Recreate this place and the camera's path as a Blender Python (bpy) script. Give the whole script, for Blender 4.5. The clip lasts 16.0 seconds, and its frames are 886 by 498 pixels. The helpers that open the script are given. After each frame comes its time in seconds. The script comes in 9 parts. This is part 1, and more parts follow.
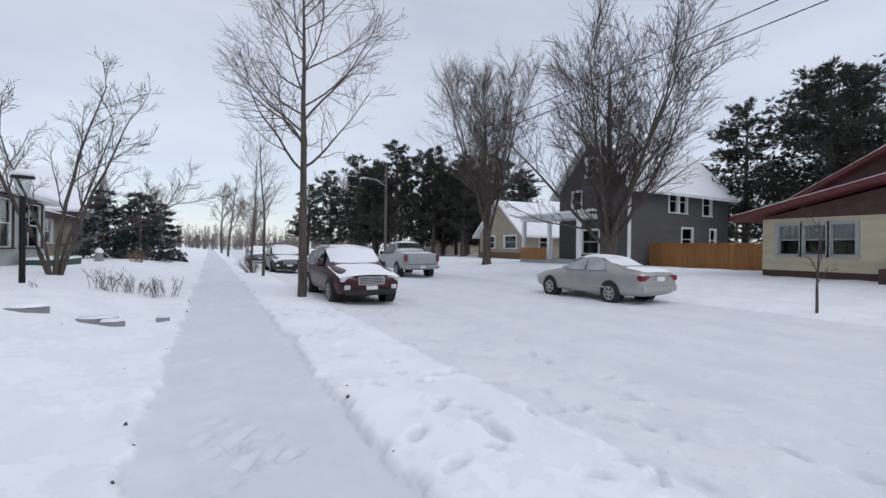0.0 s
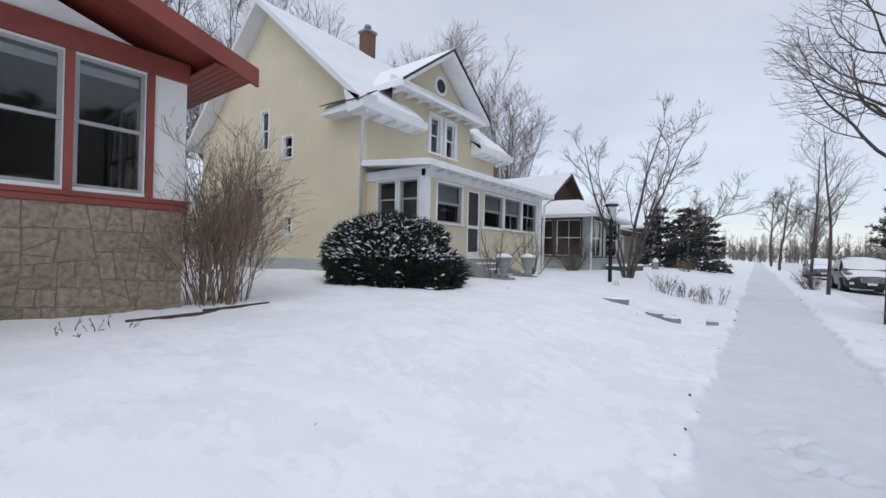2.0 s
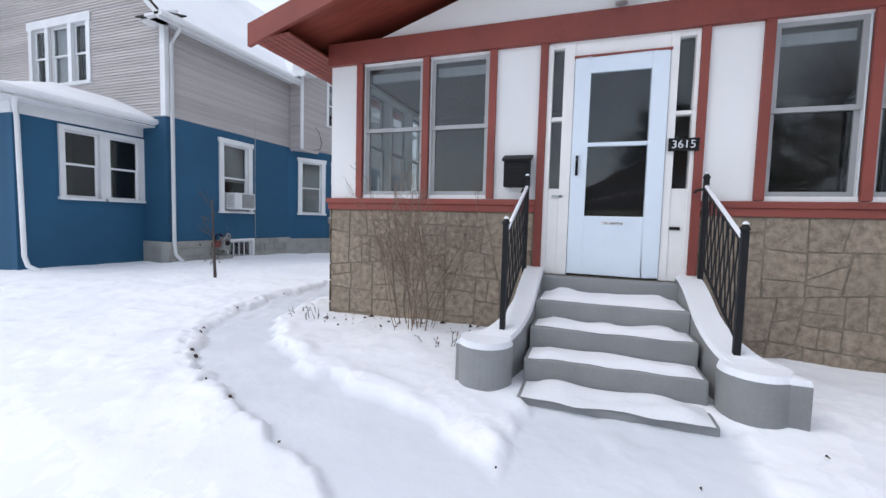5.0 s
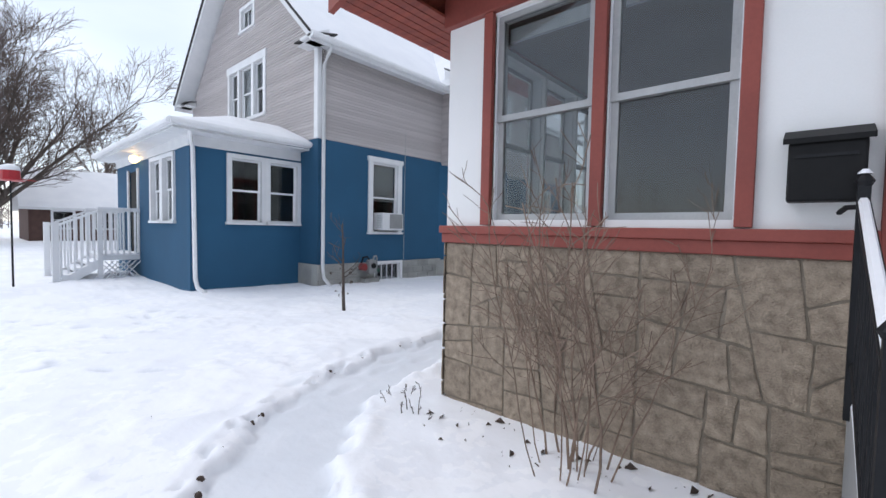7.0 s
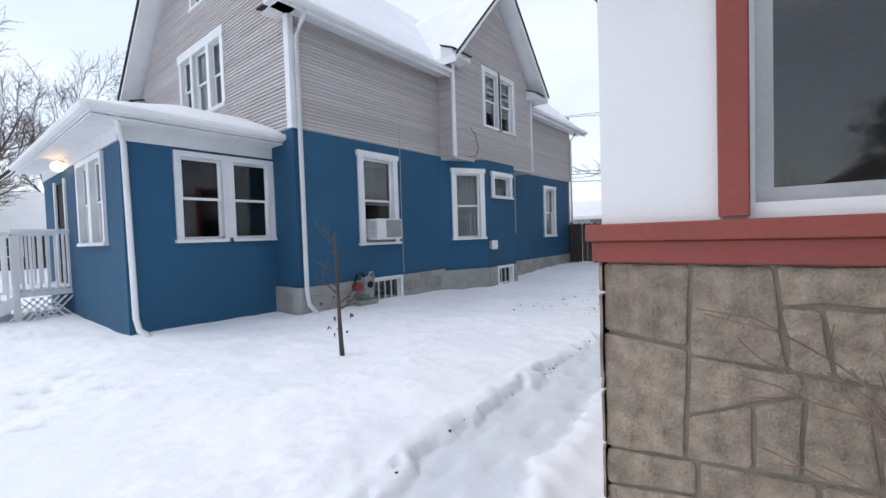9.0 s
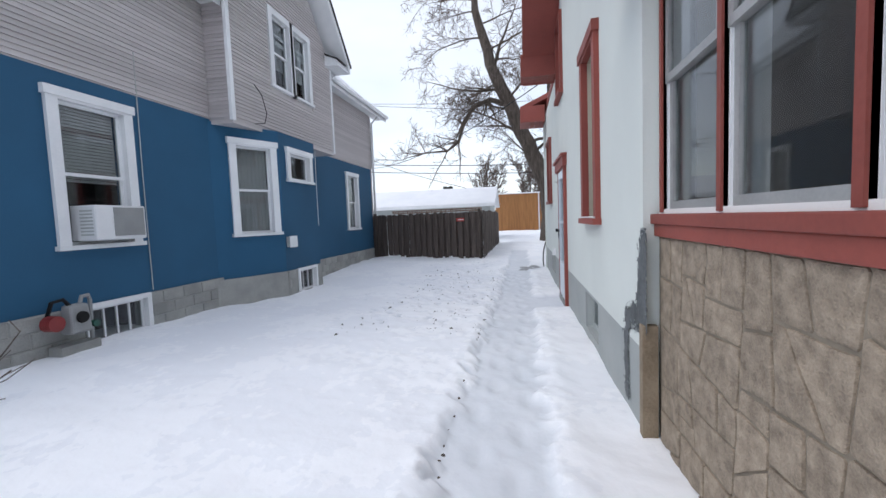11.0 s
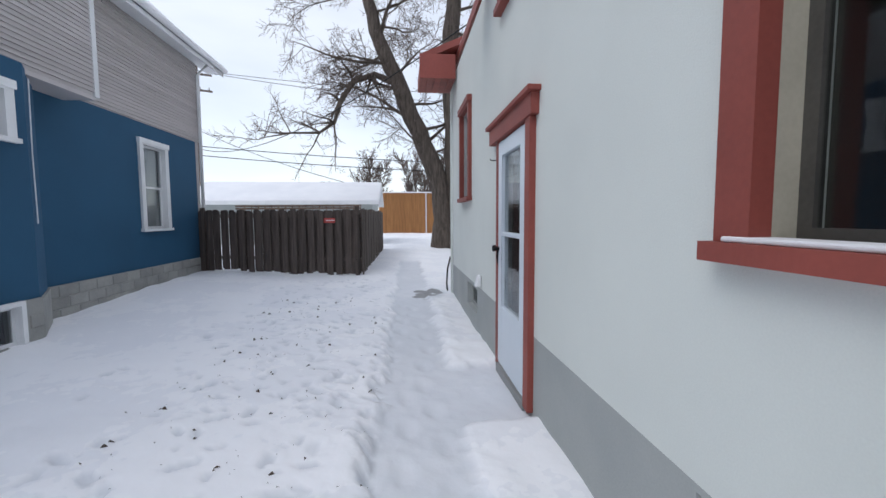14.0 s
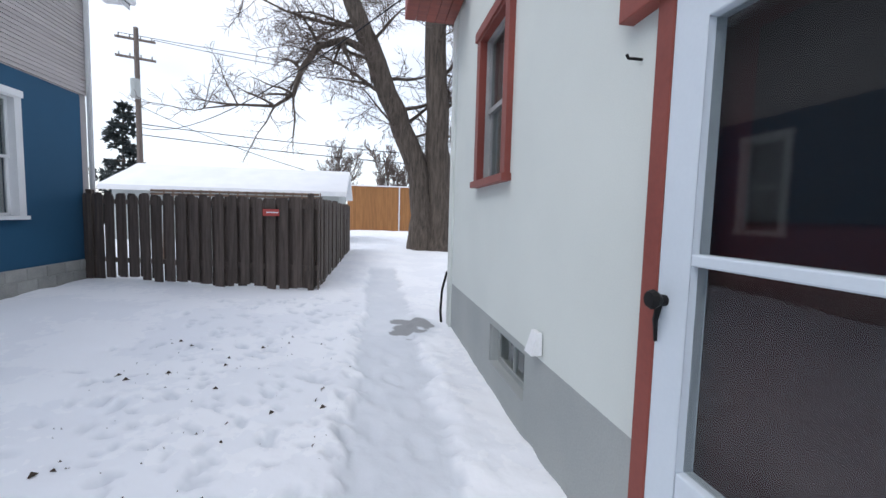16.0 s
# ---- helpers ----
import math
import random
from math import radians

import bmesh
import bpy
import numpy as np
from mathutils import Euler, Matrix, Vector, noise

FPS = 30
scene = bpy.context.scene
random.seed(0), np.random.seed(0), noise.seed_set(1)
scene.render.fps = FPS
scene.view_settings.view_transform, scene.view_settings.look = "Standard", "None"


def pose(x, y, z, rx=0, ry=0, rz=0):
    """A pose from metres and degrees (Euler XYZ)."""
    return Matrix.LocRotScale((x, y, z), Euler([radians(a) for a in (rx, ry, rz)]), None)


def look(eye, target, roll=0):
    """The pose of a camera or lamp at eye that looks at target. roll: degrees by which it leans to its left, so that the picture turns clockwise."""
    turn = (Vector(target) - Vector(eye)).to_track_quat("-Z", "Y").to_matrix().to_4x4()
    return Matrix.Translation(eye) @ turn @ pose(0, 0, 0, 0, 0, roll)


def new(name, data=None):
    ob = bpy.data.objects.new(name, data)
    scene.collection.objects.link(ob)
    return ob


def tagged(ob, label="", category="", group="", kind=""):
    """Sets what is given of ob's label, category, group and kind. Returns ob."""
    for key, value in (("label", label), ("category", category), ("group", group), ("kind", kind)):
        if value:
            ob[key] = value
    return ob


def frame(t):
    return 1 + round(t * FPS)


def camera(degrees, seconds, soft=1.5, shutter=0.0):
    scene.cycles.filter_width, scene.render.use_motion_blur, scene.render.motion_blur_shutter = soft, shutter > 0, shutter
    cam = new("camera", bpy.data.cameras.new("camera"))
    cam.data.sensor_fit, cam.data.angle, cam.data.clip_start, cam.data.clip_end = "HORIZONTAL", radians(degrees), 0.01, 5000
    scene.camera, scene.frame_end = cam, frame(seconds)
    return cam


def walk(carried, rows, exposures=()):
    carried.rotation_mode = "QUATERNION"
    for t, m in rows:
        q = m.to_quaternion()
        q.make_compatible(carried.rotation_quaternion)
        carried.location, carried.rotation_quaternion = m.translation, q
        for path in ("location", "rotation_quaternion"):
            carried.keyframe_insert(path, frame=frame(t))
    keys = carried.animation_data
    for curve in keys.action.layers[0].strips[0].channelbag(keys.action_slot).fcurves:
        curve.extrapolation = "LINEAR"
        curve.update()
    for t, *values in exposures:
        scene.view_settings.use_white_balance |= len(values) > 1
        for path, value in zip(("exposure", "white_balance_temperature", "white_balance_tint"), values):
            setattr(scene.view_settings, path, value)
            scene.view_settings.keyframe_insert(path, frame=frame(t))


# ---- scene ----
cam = camera(93.1, 16.0)
PATH = [
    (0, (0.0, 0.0, 1.46), (0.970, 1.749, 1.455), 0.67),
    (0.5, (0.05, -0.175, 1.455), (0.531, 1.766, 1.447), 0.97),
    (1, (0.09, -0.325, 1.445), (0.038, 1.674, 1.441), 1.11),
    (1.5, (0.085, -0.515, 1.435), (-0.569, 1.375, 1.438), 1.3),
    (2, (-0.06, -0.712, 1.42), (-1.258, 0.889, 1.427), 1.3),
    (2.5, (-0.195, -0.959, 1.434), (-1.818, 0.21, 1.435), 1.3),
    (3, (-0.422, -1.159, 1.42), (-2.34, -0.591, 1.406), 1.4),
    (3.5, (-0.698, -1.371, 1.49), (-2.694, -1.258, 1.438), 2.1),
    (4, (-1.028, -1.536, 1.547), (-3.018, -1.715, 1.463), 2.1),
    (4.5, (-1.422, -1.598, 1.638), (-3.369, -2.043, 1.524), 1.8),
    (5, (-1.784, -1.674, 1.761), (-3.67, -2.326, 1.627), 1.5),
    (7.5, (-4.115, -2.79, 1.981), (-5.51, -4.222, 1.929), 0.5),
    (8, (-4.43, -3.197, 1.965), (-5.76, -4.691, 1.947), -0.2),
    (8.5, (-4.608, -3.715, 1.963), (-5.994, -5.156, 1.932), -1.1),
    (9, (-4.778, -4.262, 1.993), (-6.338, -5.512, 1.926), -1.9),
    (9.5, (-5.097, -4.683, 2.010), (-6.814, -5.704, 1.909), -2.3),
    (10, (-5.471, -5.085, 2.0), (-7.31, -5.863, 1.876), -2.7),
    (12.5, (-8.346, -5.929, 2.092), (-10.342, -5.911, 1.96), -1.0),
    (13, (-9.04, -5.9, 2.084), (-11.034, -5.816, 1.949), -1.0),
    (13.5, (-9.741, -5.896, 2.083), (-11.731, -5.744, 1.94), -0.8),
    (14, (-10.445, -5.891, 2.06), (-12.43, -5.696, 1.908), -0.3),
    (14.5, (-11.171, -5.931, 2.071), (-13.153, -5.717, 1.908), 0.3),
    (15, (-11.889, -5.919, 2.049), (-13.866, -5.67, 1.879), 0.6),
    (15.5, (-12.602, -5.933, 2.046), (-14.573, -5.637, 1.874), 1.0),
    (16, (-13.335, -5.934, 2.015), (-15.3, -5.596, 1.856), 1.5),
]
walk(cam, [(t, look(eye, target, roll)) for t, eye, target, roll in PATH],
     [(0, -0.16), (1.5, -0.19), (2.5, -0.02), (3.5, 0.3), (5, 0.36), (8.5, 0.34), (10, 0.38), (12.5, 0.40), (13.5, 0.31), (14.5, 0.24), (15.2, 0.28), (16, 0.56)])

# ---------------------------------------------------------------- light
world = bpy.data.worlds.new("overcast")
scene.world = world
world.use_nodes = True
wn = world.node_tree
wn.nodes.clear()
w_out = wn.nodes.new("ShaderNodeOutputWorld")
w_bg = wn.nodes.new("ShaderNodeBackground")
w_bg2 = wn.nodes.new("ShaderNodeBackground")
w_add = wn.nodes.new("ShaderNodeAddShader")
w_sky = wn.nodes.new("ShaderNodeTexSky")
w_sky.sky_type = "NISHITA"
w_sky.sun_disc = False
w_sky.dust_density = 0.2
w_sky.sun_elevation = radians(52)
w_sky.sun_rotation = radians(150)
w_bg.inputs["Strength"].default_value = 0.05
# the cloud deck: pale, slightly uneven
w_co = wn.nodes.new("ShaderNodeTexCoord")
w_map = wn.nodes.new("ShaderNodeMapping")
w_map.inputs["Scale"].default_value = (1.4, 1.4, 4.0)
w_noise = wn.nodes.new("ShaderNodeTexNoise")
w_noise.inputs["Scale"].default_value = 1.6
w_noise.inputs["Detail"].default_value = 5.0
w_ramp = wn.nodes.new("ShaderNodeValToRGB")
w_ramp.color_ramp.elements[0].position = 0.3
w_ramp.color_ramp.elements[0].color = (0.675, 0.71, 0.80, 1)
w_ramp.color_ramp.elements[1].position = 0.7
w_ramp.color_ramp.elements[1].color = (0.875, 0.90, 0.965, 1)
wn.links.new(w_co.outputs["Generated"], w_map.inputs["Vector"])
wn.links.new(w_map.outputs["Vector"], w_noise.inputs["Vector"])
wn.links.new(w_noise.outputs["Fac"], w_ramp.inputs["Fac"])
wn.links.new(w_ramp.outputs["Color"], w_bg2.inputs["Color"])
w_bg2.inputs["Strength"].default_value = 0.77
wn.links.new(w_sky.outputs["Color"], w_bg.inputs["Color"])
wn.links.new(w_bg.outputs["Background"], w_add.inputs[0])
wn.links.new(w_bg2.outputs["Background"], w_add.inputs[1])
wn.links.new(w_add.outputs["Shader"], w_out.inputs["Surface"])

sun = new("sun", bpy.data.lights.new("sun", "SUN"))
sun.data.energy = 0.75
sun.data.angle = radians(38)
sun.data.color = (1.0, 0.97, 0.93)
sun.matrix_world = look((20, -36, 53), (0, 0, 0))


# ---------------------------------------------------------------- materials
def material(name, a, b=None, scale=6.0, rough=0.8, bump=0.2, metal=0.0, fine=60.0, spread=0.12, snow=None, stretch=(1, 1, 1), dist=0.01, spec=0.5, emit=None):
    """Two-scale procedural surface between colours a and b. snow: how steep a face may be and still hold snow."""
    m = bpy.data.materials.new(name)
    m.use_nodes = True
    nt = m.node_tree
    bs = nt.nodes["Principled BSDF"]
    bs.inputs["Roughness"].default_value = rough
    bs.inputs["Metallic"].default_value = metal
    bs.inputs["Specular IOR Level"].default_value = spec
    b = b or tuple(c * 0.8 for c in a)
    co = nt.nodes.new("ShaderNodeTexCoord")
    mp = nt.nodes.new("ShaderNodeMapping")
    mp.inputs["Scale"].default_value = stretch
    nt.links.new(co.outputs["Object"], mp.inputs["Vector"])
    n1 = nt.nodes.new("ShaderNodeTexNoise")
    n1.inputs["Scale"].default_value = scale
    n1.inputs["Detail"].default_value = 4
    n2 = nt.nodes.new("ShaderNodeTexNoise")
    n2.inputs["Scale"].default_value = fine
    n2.inputs["Detail"].default_value = 3
    for n in (n1, n2):
        nt.links.new(mp.outputs["Vector"], n.inputs["Vector"])
    mid = nt.nodes.new("ShaderNodeMath")
    mid.operation = "MULTIPLY_ADD"
    nt.links.new(n2.outputs["Fac"], mid.inputs[0])
    mid.inputs[1].default_value = 0.45
    nt.links.new(n1.outputs["Fac"], mid.inputs[2])
    ramp = nt.nodes.new("ShaderNodeValToRGB")
    ramp.color_ramp.elements[0].position = 0.72 - spread * 1.6
    ramp.color_ramp.elements[1].position = 0.72 + spread * 1.6
    ramp.color_ramp.elements[0].color = (*b, 1)
    ramp.color_ramp.elements[1].color = (*a, 1)
    nt.links.new(mid.outputs[0], ramp.inputs["Fac"])
    col = ramp.outputs["Color"]
    info = nt.nodes.new("ShaderNodeObjectInfo")
    hsv = nt.nodes.new("ShaderNodeHueSaturation")
    vary = nt.nodes.new("ShaderNodeMapRange")
    vary.inputs["To Min"].default_value = 0.9
    vary.inputs["To Max"].default_value = 1.1
    nt.links.new(info.outputs["Random"], vary.inputs["Value"])
    nt.links.new(vary.outputs["Result"], hsv.inputs["Value"])
    nt.links.new(col, hsv.inputs["Color"])
    col = hsv.outputs["Color"]
    if snow is not None:
        geo = nt.nodes.new("ShaderNodeNewGeometry")
        sep = nt.nodes.new("ShaderNodeSeparateXYZ")
        nt.links.new(geo.outputs["Normal"], sep.inputs["Vector"])
        n3 = nt.nodes.new("ShaderNodeTexNoise")
        n3.inputs["Scale"].default_value = 3.0
        nt.links.new(co.outputs["Object"], n3.inputs["Vector"])
        ad = nt.nodes.new("ShaderNodeMath")
        ad.operation = "MULTIPLY_ADD"
        nt.links.new(n3.outputs["Fac"], ad.inputs[0])
        ad.inputs[1].default_value = 0.9
        nt.links.new(sep.outputs["Z"], ad.inputs[2])
        cr = nt.nodes.new("ShaderNodeMapRange")
        cr.inputs["From Min"].default_value = snow + 0.4
        cr.inputs["From Max"].default_value = snow + 0.55
        nt.links.new(ad.outputs[0], cr.inputs["Value"])
        mx = nt.nodes.new("ShaderNodeMix")
        mx.data_type = "RGBA"
        nt.links.new(cr.outputs["Result"], mx.inputs["Factor"])
        nt.links.new(col, mx.inputs[6])
        mx.inputs[7].default_value = (0.86, 0.87, 0.9, 1)
        col = mx.outputs[2]
    nt.links.new(col, bs.inputs["Base Color"])
    if bump:
        bp = nt.nodes.new("ShaderNodeBump")
        bp.inputs["Strength"].default_value = bump
        bp.inputs["Distance"].default_value = dist
        nt.links.new(mid.outputs[0], bp.inputs["Height"])
        nt.links.new(bp.outputs["Normal"], bs.inputs["Normal"])
    if emit:
        bs.inputs["Emission Color"].default_value = (*emit[0], 1)
        bs.inputs["Emission Strength"].default_value = emit[1]
    return m


SNOW = material("snow", (0.89, 0.90, 0.925), (0.83, 0.845, 0.88), 1.2, 0.75, 0.35, fine=38, dist=0.02)
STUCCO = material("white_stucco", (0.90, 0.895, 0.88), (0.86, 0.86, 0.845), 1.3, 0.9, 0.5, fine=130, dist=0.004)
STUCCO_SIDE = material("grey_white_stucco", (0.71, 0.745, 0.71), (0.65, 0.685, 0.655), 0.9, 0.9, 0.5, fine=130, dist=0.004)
YELLOW = material("yellow_stucco", (0.665, 0.585, 0.425), (0.605, 0.53, 0.385), 0.8, 0.9, 0.45, fine=110, dist=0.005)
BLUE = material("blue_stucco", (0.0175, 0.096, 0.188), (0.0145, 0.080, 0.158), 0.7, 0.8, 0.4, fine=120, dist=0.005)
BLUE_DARK = material("house_base_concrete", (0.36, 0.36, 0.34), (0.26, 0.265, 0.255), 2.5, 0.95, 0.4, fine=60)
SIDING = material("grey_siding", (0.52, 0.485, 0.48), (0.475, 0.445, 0.44), 1.0, 0.6, 0.08, fine=40, stretch=(1, 1, 8))
RED = material("red_trim_paint", (0.28, 0.064, 0.047), (0.22, 0.05, 0.038), 2.0, 0.6, 0.12, fine=45)
REDWOOD = material("red_soffit_boards", (0.27, 0.055, 0.032), (0.18, 0.035, 0.024), 3.0, 0.6, 0.2, fine=40, stretch=(6, 1, 1))
WHITE = material("white_trim_paint", (0.80, 0.81, 0.82), (0.72, 0.735, 0.75), 2.5, 0.5, 0.06, fine=50)
ALU = material("grey_aluminium_frame", (0.43, 0.43, 0.425), (0.35, 0.355, 0.355), 4.0, 0.45, 0.05, metal=0.3)
CREAMTRIM = material("cream_jamb_paint", (0.50, 0.46, 0.36), (0.42, 0.385, 0.30), 4.0, 0.6, 0.1)
BRONZE = material("dark_bronze_sash", (0.075, 0.07, 0.062), (0.05, 0.047, 0.042), 4.0, 0.5, 0.05)
WARMWHITE = material("warm_white_trim_paint", (0.86, 0.84, 0.815), (0.79, 0.77, 0.745), 2.5, 0.6, 0.08, fine=50)
UNLIT_BLACK = material("unlit_inner_door", (0.014, 0.012, 0.013), (0.009, 0.008, 0.009), 1.5, 0.5, 0)
DOORWHITE = material("white_door_paint", (0.72, 0.79, 0.86), (0.68, 0.75, 0.82), 2.0, 0.4, 0.03)
CONC = material("grey_painted_concrete", (0.29, 0.295, 0.295), (0.235, 0.242, 0.243), 3.0, 0.85, 0.3, fine=70)
BASEGREY = material("grey_base_paint", (0.42, 0.44, 0.43), (0.36, 0.385, 0.38), 1.6, 0.9, 0.4, fine=90)
STONE = material("tan_cast_stone", (0.41, 0.331, 0.25), (0.195, 0.154, 0.115), 16.0, 0.9, 1.0, fine=110, dist=0.02, spread=0.15)
STONE_RAW = material("old_tan_stone", (0.30, 0.235, 0.165), (0.20, 0.15, 0.10), 5.0, 0.9, 0.9, fine=50, dist=0.015)
MORTAR = material("recessed_mortar", (0.27, 0.228, 0.178), (0.20, 0.168, 0.13), 6.0, 0.95, 0.5)
CEMENT = material("dark_patch_cement", (0.13, 0.14, 0.145), (0.07, 0.078, 0.08), 4.0, 0.8, 0.7, fine=30, dist=0.02)
IRON = material("black_wrought_iron", (0.010, 0.011, 0.013), (0.016, 0.016, 0.018), 8.0, 0.6, 0.1, spec=0.25)
BARK = material("brown_bark", (0.115, 0.092, 0.078), (0.06, 0.048, 0.042), 9.0, 0.95, 0.9, fine=50, stretch=(1, 1, 0.25), snow=1.05)
BARK_OLD = material("grey_brown_ridged_bark", (0.14, 0.112, 0.09), (0.05, 0.04, 0.034), 6.0, 0.95, 1.0, fine=26, stretch=(2, 2, 0.22), dist=0.05)
TWIG = material("grey_brown_twigs", (0.15, 0.115, 0.10), (0.09, 0.07, 0.062), 5.0, 0.95, 0)
TWIG_DARK = material("dark_brown_twigs", (0.085, 0.066, 0.058), (0.05, 0.039, 0.035), 5.0, 0.95, 0)
DRYWOOD = material("dry_brown_stems", (0.26, 0.185, 0.14), (0.15, 0.105, 0.08), 7.0, 0.95, 0)
TWIG_PALE = material("frosted_twigs", (0.30, 0.265, 0.255), (0.2, 0.17, 0.165), 5.0, 0.95, 0)
STEM = material("dry_tan_stems", (0.29, 0.20, 0.145), (0.17, 0.115, 0.085), 7.0, 0.95, 0)
NEEDLE = material("dark_pine_needles", (0.062, 0.062, 0.05), (0.032, 0.033, 0.029), 2.0, 0.85, 0, snow=0.97)
SPRUCE = material("snowy_spruce_needles", (0.05, 0.062, 0.062), (0.025, 0.034, 0.034), 2.0, 0.85, 0, snow=0.9)
YEW = material("dark_yew_needles", (0.016, 0.028, 0.02), (0.008, 0.014, 0.011), 4.0, 0.8, 0, snow=0.99)
FENCEWOOD = material("weathered_dark_boards", (0.125, 0.098, 0.084), (0.045, 0.035, 0.031), 5.0, 0.9, 0.6, fine=30, stretch=(4, 4, 0.3), spread=0.18)
CEDAR = material("orange_cedar_boards", (0.36, 0.165, 0.055), (0.26, 0.115, 0.04), 2.5, 0.8, 0.4, fine=30, stretch=(3, 3, 0.3))
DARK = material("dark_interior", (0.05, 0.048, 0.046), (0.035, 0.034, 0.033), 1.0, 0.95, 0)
ROOM = material("porch_room_paint", (0.31, 0.275, 0.25), (0.25, 0.222, 0.20), 1.0, 0.9, 0)
CURTAIN = material("pale_curtain", (0.62, 0.62, 0.62), (0.5, 0.5, 0.51), 3.0, 0.95, 0, stretch=(8, 8, 0.5))
BLACK = material("black_metal", (0.008, 0.008, 0.009), (0.012, 0.012, 0.012), 5.0, 0.55, 0.03, spec=0.2)
ASPHALT_ROOF = material("dark_roof_edge", (0.05, 0.045, 0.045), (0.03, 0.028, 0.028), 5.0, 0.9, 0.2)
BRICK = material("brown_brick", (0.20, 0.12, 0.075), (0.13, 0.075, 0.05), 8.0, 0.9, 0.4)
WOODPOLE = material("weathered_pole_wood", (0.16, 0.13, 0.115), (0.1, 0.08, 0.07), 4.0, 0.95, 0.3, stretch=(4, 4, 0.3))
DEAD = material("dead_leaves", (0.09, 0.065, 0.05), (0.05, 0.036, 0.03), 9.0, 0.95, 0)
GREYSTUCCO = material("dark_grey_shingle_siding", (0.105, 0.10, 0.10), (0.085, 0.08, 0.082), 1.0, 0.8, 0.3, fine=24, stretch=(1, 1, 6))
CREAM = material("cream_siding", (0.52, 0.47, 0.33), (0.47, 0.425, 0.30), 1.0, 0.7, 0.1)
BROWN = material("brown_shingles", (0.10, 0.055, 0.045), (0.07, 0.04, 0.034), 3.0, 0.9, 0.3)
DARKRED = material("dark_red_fascia", (0.12, 0.022, 0.024), (0.09, 0.017, 0.019), 3.0, 0.6, 0.1)
GREEN = material("green_painted_boards", (0.03, 0.10, 0.07), (0.022, 0.075, 0.055), 3.0, 0.7, 0.1)
TAN = material("tan_far_siding", (0.36, 0.31, 0.24), (0.3, 0.26, 0.2), 1.0, 0.8, 0.1)
WARMLAMP = material("lit_porch_globe", (0.9, 0.75, 0.5), (0.9, 0.75, 0.5), 1.0, 0.5, 0, emit=((1.0, 0.62, 0.25), 4.0))
FARWOOD = material("far_winter_wood", (0.20, 0.17, 0.165), (0.12, 0.10, 0.10), 0.4, 1.0, 0)


def glass_material(name, tint, rough=0.03):
    """Window glass: a mirror-like skin by Fresnel over clear see-through."""
    m = bpy.data.materials.new(name)
    m.use_nodes = True
    nt = m.node_tree
    nt.nodes.clear()
    out = nt.nodes.new("ShaderNodeOutputMaterial")
    tr = nt.nodes.new("ShaderNodeBsdfTransparent")
    tr.inputs["Color"].default_value = (*tint, 1)
    gl = nt.nodes.new("ShaderNodeBsdfGlossy")
    gl.inputs["Roughness"].default_value = rough
    gl.inputs["Color"].default_value = (0.9, 0.92, 0.95, 1)
    lw = nt.nodes.new("ShaderNodeLayerWeight")
    lw.inputs["Blend"].default_value = 0.5
    pw = nt.nodes.new("ShaderNodeMath")
    pw.operation = "POWER"
    pw.inputs[1].default_value = 5.0
    fr = nt.nodes.new("ShaderNodeMath")
    fr.operation = "MULTIPLY_ADD"
    fr.inputs[1].default_value = 0.7
    fr.inputs[2].default_value = 0.045
    nt.links.new(lw.outputs["Facing"], pw.inputs[0])
    nt.links.new(pw.outputs[0], fr.inputs[0])
    mx = nt.nodes.new("ShaderNodeMixShader")
    nt.links.new(fr.outputs[0], mx.inputs["Fac"])
    nt.links.new(tr.outputs["BSDF"], mx.inputs[1])
    nt.links.new(gl.outputs["BSDF"], mx.inputs[2])
    nt.links.new(mx.outputs["Shader"], out.inputs["Surface"])
    return m


GLASS = glass_material("window_glass", (0.78, 0.80, 0.80))
CARGLASS = glass_material("tinted_car_glass", (0.12, 0.13, 0.14), 0.05)


